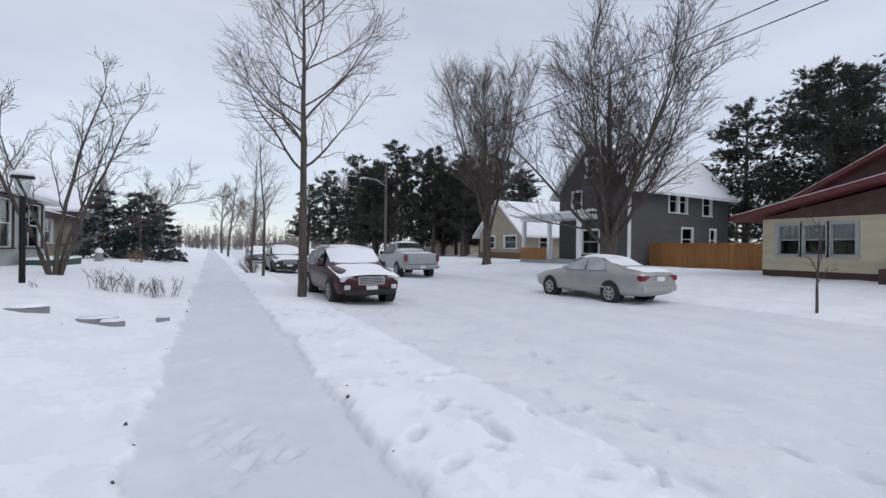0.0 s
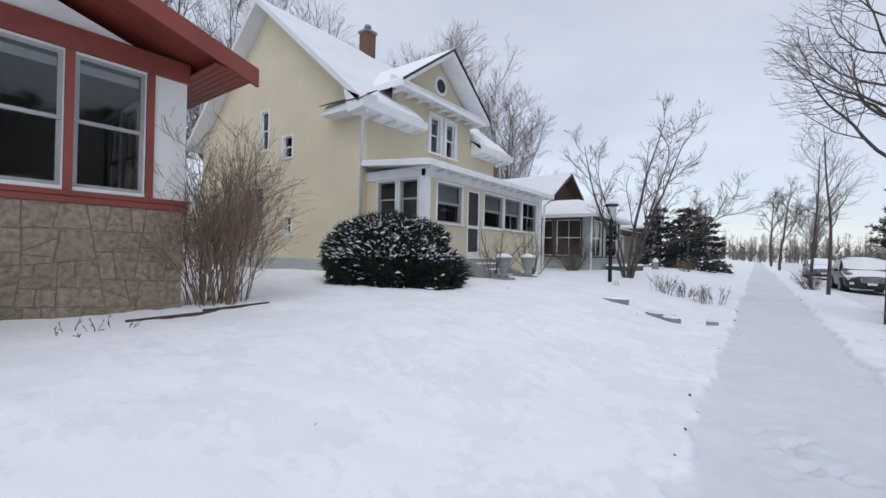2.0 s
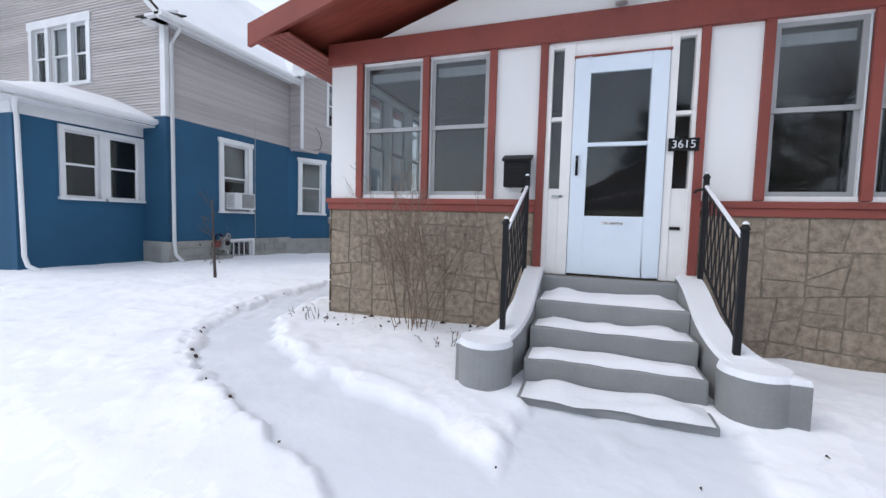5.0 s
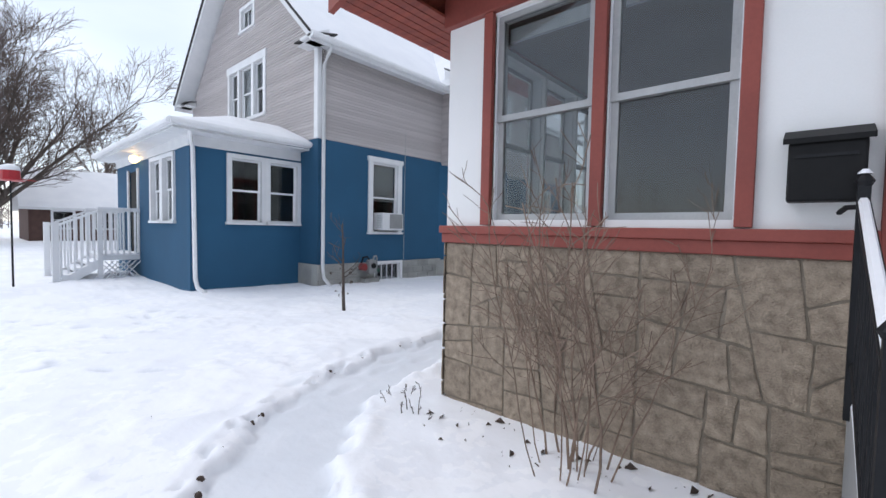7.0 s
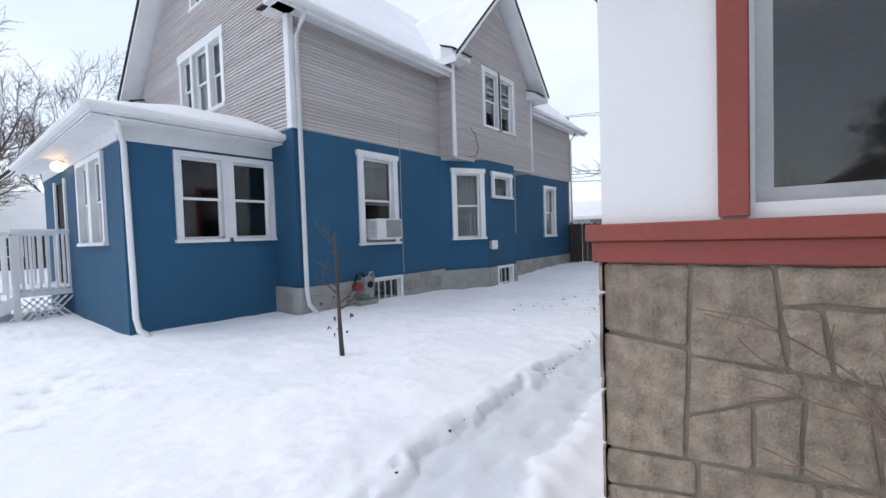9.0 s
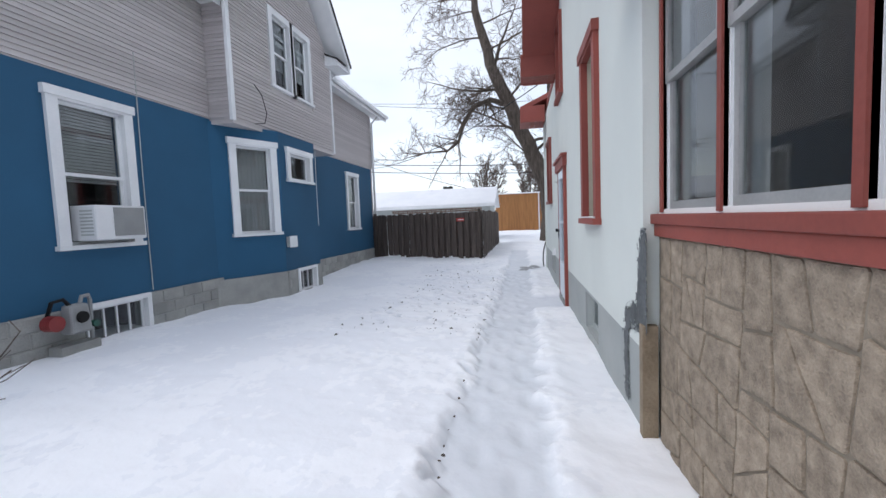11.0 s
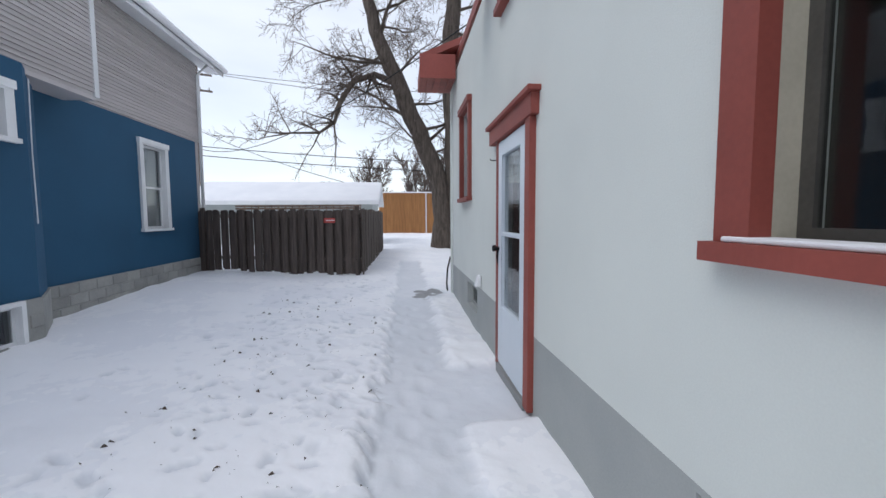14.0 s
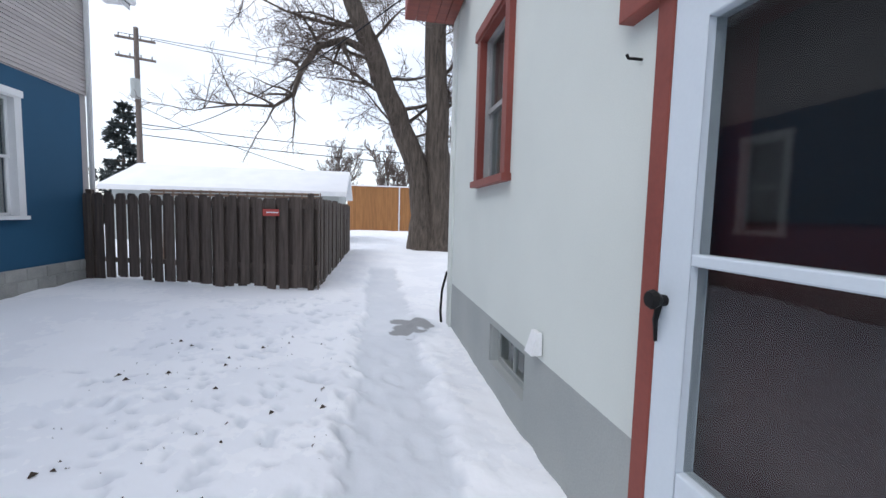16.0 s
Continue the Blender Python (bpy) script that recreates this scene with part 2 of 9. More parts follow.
# ---------------------------------------------------------------- building blocks
class Mesh:
    """Collects corners and faces of one part."""

    def __init__(self):
        self.v, self.f = [], []

    def add(self, verts, faces):
        n = len(self.v)
        self.v.extend(tuple(p) for p in verts)
        self.f.extend(tuple(i + n for i in f) for f in faces)
        return self

    def box(self, x0, x1, y0, y1, z0, z1):
        x0, x1 = min(x0, x1), max(x0, x1)
        y0, y1 = min(y0, y1), max(y0, y1)
        z0, z1 = min(z0, z1), max(z0, z1)
        return self.add([(x0, y0, z0), (x1, y0, z0), (x1, y1, z0), (x0, y1, z0), (x0, y0, z1), (x1, y0, z1), (x1, y1, z1), (x0, y1, z1)],
                        [(3, 2, 1, 0), (4, 5, 6, 7), (0, 1, 5, 4), (1, 2, 6, 5), (2, 3, 7, 6), (3, 0, 4, 7)])

    def prism(self, base, top):
        """Two rings of equal length, skinned and capped."""
        n = len(base)
        return self.add(list(base) + list(top), [tuple(range(n - 1, -1, -1)), tuple(range(n, 2 * n))] + [(i, (i + 1) % n, n + (i + 1) % n, n + i) for i in range(n)])

    def tube(self, pts, radii, sides=6, cap=True):
        n0 = len(self.v)
        pts = [Vector(p) for p in pts]
        for i, p in enumerate(pts):
            d = (pts[min(i + 1, len(pts) - 1)] - pts[max(i - 1, 0)]).normalized()
            a = d.orthogonal().normalized() if abs(d.z) > 0.95 else Vector((-d.y, d.x, 0)).normalized()
            b = d.cross(a)
            for k in range(sides):
                t = 2 * math.pi * k / sides
                q = p + (a * math.cos(t) + b * math.sin(t)) * radii[i]
                self.v.append((q.x, q.y, q.z))
        for i in range(len(pts) - 1):
            for k in range(sides):
                k2 = (k + 1) % sides
                self.f.append((n0 + i * sides + k, n0 + i * sides + k2, n0 + (i + 1) * sides + k2, n0 + (i + 1) * sides + k))
        if cap:
            self.f.append(tuple(n0 + k for k in range(sides - 1, -1, -1)))
            self.f.append(tuple(n0 + (len(pts) - 1) * sides + k for k in range(sides)))
        return self

    def data(self, name, mat, smooth=False):
        me = bpy.data.meshes.new(name)
        me.from_pydata(self.v, [], self.f)
        me.materials.append(mat)
        if smooth:
            me.polygons.foreach_set("use_smooth", [True] * len(me.polygons))
        me.update()
        return me


WELD = ("wall", "stone_base", "base_wall", "gable", "storm_door", "window", "sash", "jamb", "cheek_wall", "snow_cap")


def part(name, mesh, mat, parent=None, label="", smooth=False, bevel=0.0, turn_out=False):
    """One mesh object, placed in world metres, under a thing or a part."""
    data = mesh.data(name, mat, smooth) if isinstance(mesh, Mesh) else mesh
    if turn_out or name in WELD:
        bm = bmesh.new()
        bm.from_mesh(data)
        if name in WELD:
            bmesh.ops.remove_doubles(bm, verts=bm.verts, dist=0.001)
        bmesh.ops.recalc_face_normals(bm, faces=bm.faces)
        bm.to_mesh(data)
        bm.free()
    ob = new(name, data)
    if parent is not None:
        ob.parent = parent
        if parent.type == "EMPTY":
            ob.matrix_parent_inverse = Matrix.Translation(-parent.location)
    if label:
        ob["label"] = label
    if bevel:
        mod = ob.modifiers.new("bevel", "BEVEL")
        mod.width, mod.segments, mod.limit_method = bevel, 2, "ANGLE"
    return ob


def pieces(name, boxes, mat, parent, label="", bevel=0.0):
    """Boards of one kind, each an object of its own: boxes of x0, x1, y0, y1, z0, z1."""
    for b in boxes:
        part(name, Mesh().box(*b), mat, parent, label, bevel=bevel)


def thing(name, at, label, category, group="", kind=""):
    ob = new(name)
    ob.location = at
    ob.empty_display_size = 0.2
    return tagged(ob, label, category, group, kind)


class Face:
    """A vertical wall plane: u runs along it, d out of it, z up."""

    def __init__(self, axis, at, out):
        self.axis, self.at, self.out = axis, at, out

    def p(self, u, d, z):
        e = self.at + self.out * d
        return (e, u, z) if self.axis == "x" else (u, e, z)

    def box(self, m, u0, u1, d0, d1, z0, z1):
        a, b = self.p(u0, d0, z0), self.p(u1, d1, z1)
        return m.box(a[0], b[0], a[1], b[1], a[2], b[2])

    def wall(self, top, z0, holes, thick, m=None):
        """A wall under the outline top [(u, z), ...] with rectangular holes (u0, u1, z0, z1)."""
        m = m or Mesh()

        def z_at(u):
            for (a, za), (b, zb) in zip(top, top[1:]):
                if a - 1e-6 <= u <= b + 1e-6:
                    return za + (zb - za) * (u - a) / (b - a) if b > a else za
            return top[-1][1]

        us = sorted({round(u, 4) for u, _ in top} | {round(h[i], 4) for h in holes for i in (0, 1) if top[0][0] < h[i] < top[-1][0]})
        for a, b in zip(us, us[1:]):
            if b - a < 1e-3:
                continue
            mid, low, spans = (a + b) / 2, z0, []
            for h in sorted((h for h in holes if h[0] < mid < h[1]), key=lambda h: h[2]):
                spans.append((low, h[2]))
                low = h[3]
            for lo, hi in spans + [(low, None)]:
                ha, hb = (hi, hi) if hi is not None else (z_at(a), z_at(b))
                if ha - lo < 1e-3 and hb - lo < 1e-3:
                    continue
                q = [self.p(u, d, z) for d in (0, -thick) for u, z in ((a, lo), (b, lo), (b, hb), (a, ha))]
                m.add(q, [(0, 1, 2, 3), (7, 6, 5, 4), (0, 4, 5, 1), (1, 5, 6, 2), (2, 6, 7, 3), (3, 7, 4, 0)])
        return m


def window(f, u0, u1, z0, z1, parent, casing=0.1, trim=None, sash=None, proud=0.035, style="hung", head=0.0, sill=True, behind=None, cell=0, room=0.5, deep=0.05, lining=None):
    """A window in the hole (u0, u1, z0, z1): casing boards round it, two sashes, panes, and a dark box that stands for
    the unlit room behind.
    """
    trim, sash = trim or WHITE, sash or WHITE
    def at_depth(d):
        return Face(f.axis, f.at + f.out * d, f.out)

    jamb = at_depth(-0.021).wall([(u0, z1), (u1, z1)], z0, [(u0 + 0.012, u1 - 0.012, z0, z1 - 0.004)], 0.12)
    if casing:
        w = part("window", at_depth(proud).wall([(u0 - casing, z1 + casing), (u1 + casing, z1 + casing)], z0, [(u0 + 0.014, u1 - 0.014, z0, z1 - 0.006)], proud + 0.02), trim, parent)
        part("jamb", jamb, lining or sash, w)
        if head:
            c = Mesh()
            f.box(c, u0 - casing - head, u1 + casing + head, -0.02, proud + 0.02, z1 + casing * 0.2, z1 + casing + head * 0.4)
            part("head_casing", c, trim, w)
    else:
        w = part("window", jamb, trim, parent)
    if sill:
        s = Mesh()
        f.box(s, u0 - casing - 0.03, u1 + casing + 0.03, -0.10, proud + 0.03, z0 - 0.06, z0)
        part("sill", s, trim, w)
    mid = (z0 + z1) / 2
    b = 0.045
    leaves = [(mid - b / 2, z1, -deep), (z0, mid + b / 2, -deep - 0.025)] if style == "hung" else [(z0, z1, -deep - 0.01)]
    for lo, hi, d in leaves:
        n = max(1, cell)
        span = (u1 - u0 - 2 * b - 0.024) / n
        lights = [(u0 + b + 0.012 + span * k + (0.012 if k else 0), u0 + b + 0.012 + span * (k + 1) - (0.012 if k < n - 1 else 0), lo + b, hi - b) for k in range(n)]
        m = at_depth(d).wall([(u0 + 0.012, hi), (u1 - 0.012, hi)], lo, lights, 0.03)
        s = part("sash", m, sash, w)
        g = Mesh()
        f.box(g, u0 + b, u1 - b, d - 0.019, d - 0.014, lo + b * 0.8, hi - b * 0.8)
        pane = part("pane", g, GLASS, w)
        pane.visible_shadow = False
    if behind:
        g = Mesh()
        kind, lo, hi = behind
        if kind == "blind":
            k = 0
            zz = z0 + (z1 - z0) * lo
            while zz < z0 + (z1 - z0) * hi:
                g.add([f.p(u0 + 0.05, -0.13, zz), f.p(u1 - 0.05, -0.13, zz), f.p(u1 - 0.05, -0.145, zz + 0.042), f.p(u0 + 0.05, -0.145, zz + 0.042)], [(0, 1, 2, 3)])
                zz += 0.045
            part("blind", g, CURTAIN, w)
        else:
            n = 16
            q = []
            for i in range(n + 1):
                u = u0 + 0.04 + (u1 - u0 - 0.08) * i / n
                d = -0.14 - 0.02 * (i % 2)
                q += [f.p(u, d, z0 + (z1 - z0) * lo), f.p(u, d, z0 + (z1 - z0) * hi)]
            g.add(q, [(2 * i, 2 * i + 2, 2 * i + 3, 2 * i + 1) for i in range(n)])
            part("curtain", g, CURTAIN, w)
    # added shallow box, its dark colour doing for a room without light
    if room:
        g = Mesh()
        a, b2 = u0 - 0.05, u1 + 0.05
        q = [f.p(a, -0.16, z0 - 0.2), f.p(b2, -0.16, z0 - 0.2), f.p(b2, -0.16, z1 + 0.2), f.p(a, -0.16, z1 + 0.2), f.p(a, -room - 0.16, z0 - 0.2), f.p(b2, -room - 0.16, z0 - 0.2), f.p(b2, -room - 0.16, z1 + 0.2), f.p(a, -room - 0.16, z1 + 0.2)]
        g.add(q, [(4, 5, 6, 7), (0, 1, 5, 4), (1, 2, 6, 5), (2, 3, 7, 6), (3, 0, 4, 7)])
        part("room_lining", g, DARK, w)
    return w


def siding(f, top, z0, holes, parent, pitch=0.072, mat=None, base="siding_board"):
    """Lapped boards on a wall face, cut round its holes: one object a board."""
    z1 = max(z for _, z in top)
    peak = max(top, key=lambda q: q[1])[0]
    z = z0
    while z < z1 - 0.02:
        zt = min(z + pitch, z1)
        lo, hi = top[0][0], top[-1][0]
        if z > top[0][1]:
            for (a, za), (b, zb) in zip(top, top[1:]):
                if za < zt <= zb + 1e-6 or (za < z < zb):
                    lo = a + (b - a) * min(1, (zt - za) / (zb - za))
                    break
        if z > top[-1][1]:
            for (a, za), (b, zb) in zip(top, top[1:]):
                if zb < zt <= za + 1e-6 or (zb < z < za):
                    hi = b - (b - a) * min(1, (zt - zb) / (za - zb))
                    break
        runs = [(lo, hi)]
        for h in holes:
            if h[2] < zt and h[3] > z:
                runs = [r for a, b in runs for r in ((a, min(b, h[0])), (max(a, h[1]), b)) if r[1] - r[0] > 0.03]
        if runs:
            for a, b in runs:
                m = Mesh()
                q = [f.p(u, d, zz) for u in (a, b) for d, zz in ((0.002, z), (0.032, z), (0.008, zt), (0.002, zt))]
                m.add(q, [(0, 1, 2, 3), (7, 6, 5, 4), (0, 4, 5, 1), (1, 5, 6, 2), (2, 6, 7, 3)])
                part(base, m, mat or SIDING, parent, turn_out=True)
        z += pitch


def slab(m, quad, thick):
    """A roof plane: four corners of the upper side, thickened downwards."""
    m.prism([(x, y, z - thick) for x, y, z in quad], quad)
    return m


def roof(name, quads, parent, thick=0.16, edge=None, snow=0.1, inset=0.04):
    """Roof planes with an edge board colour, and the snow that lies on them."""
    m = Mesh()
    for q in quads:
        slab(m, q, thick)
    r = part(name, m, edge or WHITE, parent, turn_out=True)
    for q in quads:
        s = Mesh()
        c = [sum(p[i] for p in q) / 4 for i in range(3)]
        n = 10
        def at(i, j):
            a, b = i / n, j / n
            x, y, z = ((1 - a) * (1 - b) * q[0][k] + a * (1 - b) * q[1][k] + a * b * q[2][k] + (1 - a) * b * q[3][k] for k in range(3))
            e = min(a, 1 - a, b, 1 - b)
            h = snow * min(1, 0.35 + e * 9) * (0.85 + 0.4 * noise.noise((x * 0.8, y * 0.8, 3)))
            return (c[0] + (x - c[0]) * (1 - inset * 0.1), c[1] + (y - c[1]) * (1 - inset * 0.1), z + h)
        g = [at(i, j) for j in range(n + 1) for i in range(n + 1)]
        k = n + 1
        fs = [(j * k + i, j * k + i + 1, (j + 1) * k + i + 1, (j + 1) * k + i) for j in range(n) for i in range(n)]
        rim = [i for i in range(k)] + [j * k + n for j in range(1, k)] + [n * k + i for i in range(n - 1, -1, -1)] + [j * k for j in range(n - 1, 0, -1)]
        base = len(g)
        g += [(g[i][0], g[i][1], g[i][2] - snow * 0.5) for i in rim]
        fs += [(rim[a], base + a, base + (a + 1) % len(rim), rim[(a + 1) % len(rim)]) for a in range(len(rim))]
        s.add(g, fs)
        part("roof_snow", s, SNOW, r, smooth=False, turn_out=True)
    return r


# ---------------------------------------------------------------- ground
def smooth(a, b, x):
    t = np.clip((x - a) / (b - a), 0, 1)
    return t * t * (3 - 2 * t)


def wobble(x, y, s, seed):
    """Smooth unevenness of size s: noise on a turned lattice, two octaves."""
    x, y = np.asarray(x, float), np.asarray(y, float)
    out, cell, gain = np.zeros(np.broadcast(x, y).shape), s * 0.5, 0.72
    for o in range(2):
        a = seed * 1.7 + o * 0.9
        u, v = (x * np.cos(a) - y * np.sin(a)) / cell, (x * np.sin(a) + y * np.cos(a)) / cell
        i, j = np.floor(u), np.floor(v)
        f, g = u - i, v - j
        f, g = f * f * (3 - 2 * f), g * g * (3 - 2 * g)

        def lattice(p, q):
            h = np.sin(p * 127.1 + q * 311.7 + seed * 74.7 + o * 19.3) * 43758.5453
            return 2 * (h - np.floor(h)) - 1

        out = out + gain * ((lattice(i, j) * (1 - f) + lattice(i + 1, j) * f) * (1 - g) + (lattice(i, j + 1) * (1 - f) + lattice(i + 1, j + 1) * f) * g)
        cell, gain = cell * 0.47, gain * 0.5
    return out


CURVE = [(-3.4, -1.9), (-3.95, -2.9), (-4.4, -4.1), (-4.9, -4.85), (-5.7, -5.5), (-7.0, -5.8), (-9.5, -5.83), (-13.0, -5.78), (-19.5, -5.70), (-30, -5.6)]


def to_curve(x, y):
    best = np.full(np.shape(x), 1e9)
    for (ax, ay), (bx, by) in zip(CURVE, CURVE[1:]):
        t = np.clip(((x - ax) * (bx - ax) + (y - ay) * (by - ay)) / ((bx - ax) ** 2 + (by - ay) ** 2), 0, 1)
        best = np.minimum(best, np.hypot(x - ax - t * (bx - ax), y - ay - t * (by - ay)))
    return best


def lie(x, y):
    """Height of the bare lie of the land."""
    up = 0.49 * smooth(-0.6, -4.2, x) + 0.02 * smooth(-4, -7, x) - 0.07 * smooth(-11, -15, x) + 0.16 * smooth(-16, -24, x)
    up = up + 0.12 * smooth(1.0, 7.0, y) * smooth(-3, -6, x) * (1 - smooth(18, 30, y))
    far = 0.45 * smooth(14.5, 19.0, x)
    road = -0.12 * smooth(1.6, 4.2, x) * (1 - smooth(12.2, 13.2, x))
    return up + far + road


def masks(x, y):
    edge = 0.065 * wobble(x, y, 0.7, 5) + 0.065 * wobble(x, y, 0.26, 6)
    side = smooth(-0.48, -0.42, x + edge) * (1 - smooth(1.08, 1.15, x + edge))
    front = smooth(-2.08, -2.01, y + edge) * (1 - smooth(-0.80, -0.73, y + edge)) * smooth(-4.9, -4.7, x) * (1 - smooth(-0.6, -0.3, x))
    d = to_curve(x, y) + edge * 1.2
    turn = (1 - smooth(0.31, 0.38, d)) * (x > -24)
    landing = smooth(-14.8, -14.74, x + edge) * (1 - smooth(-13.5, -13.44, x + edge)) * smooth(-5.7, -5.6, y) * (y < -4.8)
    walk_ = np.maximum(np.maximum(np.maximum(side, front), turn), landing)
    road = smooth(1.9, 4.4, x + 7 * edge + 0.5 * wobble(x, y, 3.0, 15)) * (1 - smooth(11.4, 12.9, x + 7 * edge))
    return walk_, road, side


def ground_height(x, y):
    x, y = np.asarray(x, float), np.asarray(y, float)
    walk_, road, side = masks(x, y)
    d = to_curve(x, y)
    h = lie(x, y)
    h = h + 0.055 * (1 - np.maximum(walk_, 0.8 * road))
    h = h + (0.030 * wobble(x, y, 2.6, 1) + 0.022 * wobble(x, y, 0.8, 2) + 0.024 * np.maximum(0, wobble(x, y, 0.42, 12)) * (0.5 + wobble(x, y, 3.0, 14))) * (1 - walk_ * 0.8) * (1 - road * 0.5)
    h = h + 0.005 * wobble(x, y, 0.26, 3)
    ridge = np.exp(-((d - 0.48) / 0.09) ** 2) * (x > -19) * (x < -3.9)
    ridge = ridge + np.exp(-((y + 0.60) / 0.12) ** 2) * (x > -4.2) * (x < -0.6) + np.exp(-((y + 2.22) / 0.12) ** 2) * (x > -3.2) * (x < -0.6)
    ridge = ridge + 0.8 * np.exp(-((x - 1.33) / 0.14) ** 2) + 0.5 * np.exp(-((x + 0.62) / 0.10) ** 2)
    h = h + 0.030 * np.clip(ridge, 0, 1) * (0.6 + 0.8 * wobble(x, y, 0.6, 9) + 0.4 * wobble(x, y, 0.2, 10)) * (1 - walk_)
    # tyre ruts
    for c, w in ((4.9, 0.16), (6.4, 0.14), (8.2, 0.16), (9.6, 0.14)):
        h = h - (0.04 + 0.03 * wobble(x, y, 1.2, 21)) * np.exp(-((x - c - 0.16 * wobble(y, y * 0, 7.0, 4)) / w) ** 2)
    return h + tracks(x, y)


def tracks(x, y):
    """Shoe prints and trodden dents in the snow."""
    r = np.random.RandomState(11)
    out = np.zeros(np.shape(x))
    spots = []
    for i in range(16):
        spots.append((-0.6 - i * 0.28, -1.45 + 0.13 * (-1) ** i + r.uniform(-0.05, 0.05), 0.0, 0.012))
    for i in range(400):
        spots.append((r.uniform(-20.5, -12.2), r.uniform(-8.2, -6.3) + 0.3 * r.normal(), r.normal(0.5, 0.8), r.uniform(0.015, 0.036), 0.34 + 0.5 * r.rand() ** 2))
    for i in range(46):
        spots.append((-5.4 - i * 0.28, -5.8 + 0.14 * (-1) ** i + r.uniform(-0.08, 0.08), 0.0, 0.022))
    for i in range(16):
        spots.append((0.25 + r.normal(0, 0.16), 3.3 + r.normal(0, 0.32), r.normal(0.3, 0.6), 0.045, 0.6))
    # scuffed outer edge of the curving walk
    for (ax, ay), (bx, by) in zip(CURVE[2:], CURVE[3:9]):
        L = math.hypot(bx - ax, by - ay)
        for k in range(int(L / 0.2)):
            if r.rand() < (0.85 if ax > -6 else 0.3 if ax > -12 else 0.75):
                t = (k + r.rand()) * 0.2 / L
                e = 0.40 + r.normal(0, 0.03)
                spots.append((ax + (bx - ax) * t - (by - ay) / L * e, ay + (by - ay) * t + (bx - ax) / L * e, math.atan2(by - ay, bx - ax) + r.normal(0, 0.5), r.uniform(0.03, 0.06), r.uniform(0.3, 0.7)))
    for i in range(110):
        spots.append((r.uniform(1.3, 5.5), r.uniform(1.0, 10), r.uniform(0, 3), r.uniform(0.03, 0.06), r.uniform(0.6, 1.1)))
    for i in range(30):
        spots.append((r.uniform(-6, -2.6), r.uniform(-11.0, -7.0), r.uniform(0, 3), 0.025))
    for cx, cy, a, deep, *rest in spots:
        k = rest[0] if rest else 1.0
        near = (abs(x - cx) < 0.4) & (abs(y - cy) < 0.4)
        if near.any():
            dx, dy = x[near] - cx, y[near] - cy
            u, v = dx * math.cos(a) + dy * math.sin(a), -dx * math.sin(a) + dy * math.cos(a)
            q = (u / (0.15 * k)) ** 2 + (v / (0.065 * k)) ** 2
            out[near] += -deep * np.exp(-q * q) + deep * 0.16 * np.exp(-(q - 1.9) ** 2)
    return out


def spaced(lo, hi, step, far, grow=1.13):
    mid = list(np.arange(lo, hi + 1e-6, step))
    a, b, s = mid[0], mid[-1], step
    left, right = [], []
    while a > -far or b < far:
        s *= grow
        if a > -far:
            a -= s
            left.append(a)
        if b < far:
            b += s
            right.append(b)
    return np.array(left[::-1] + mid + right)


gx = spaced(-20.0, 4.5, 0.042, 1600, 1.08)
gy = spaced(-9.0, 7.0, 0.042, 1600, 1.08)
GX, GY = np.meshgrid(gx, gy)
GZ = ground_height(GX, GY)
nx, ny = len(gx), len(gy)
walk_m, road_m, side_m = masks(GX, GY)
ii, jj = np.meshgrid(np.arange(nx - 1), np.arange(ny - 1))
a0 = (jj * nx + ii).ravel()
quads = np.stack([a0, a0 + 1, a0 + 1 + nx, a0 + nx], 1)
verts = np.stack([GX.ravel(), GY.ravel(), GZ.ravel()], 1)

dzy, dzx = np.gradient(GZ, gy, gx)
NRM = np.stack([-dzx.ravel(), -dzy.ravel(), np.ones(GZ.size)], 1)
NRM /= np.linalg.norm(NRM, axis=1, keepdims=True)
GROUND = material("snow_ground", (0.895, 0.905, 0.93), (0.845, 0.86, 0.895), 1.1, 0.7, 0.45, fine=9, dist=0.03, spread=0.0)
nt = GROUND.node_tree
att = nt.nodes.new("ShaderNodeAttribute")
att.attribute_name = "packed"
mixn = nt.nodes.new("ShaderNodeMix")
mixn.data_type = "RGBA"
bsdf = nt.nodes["Principled BSDF"]
old = bsdf.inputs["Base Color"].links[0].from_socket
nt.links.new(att.outputs["Fac"], mixn.inputs["Factor"])
nt.links.new(old, mixn.inputs[6])
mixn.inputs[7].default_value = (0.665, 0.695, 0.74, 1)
# bare wet concrete where the film of snow is gone
bare = nt.nodes.new("ShaderNodeMapRange")
bare.inputs["From Min"].default_value = 0.86
bare.inputs["From Max"].default_value = 0.97
mixb = nt.nodes.new("ShaderNodeMix")
mixb.data_type = "RGBA"
mixb.inputs[7].default_value = (0.30, 0.305, 0.31, 1)
nt.links.new(att.outputs["Fac"], bare.inputs["Value"])
nt.links.new(bare.outputs["Result"], mixb.inputs["Factor"])
nt.links.new(mixn.outputs[2], mixb.inputs[6])
nt.links.new(mixb.outputs[2], bsdf.inputs["Base Color"])

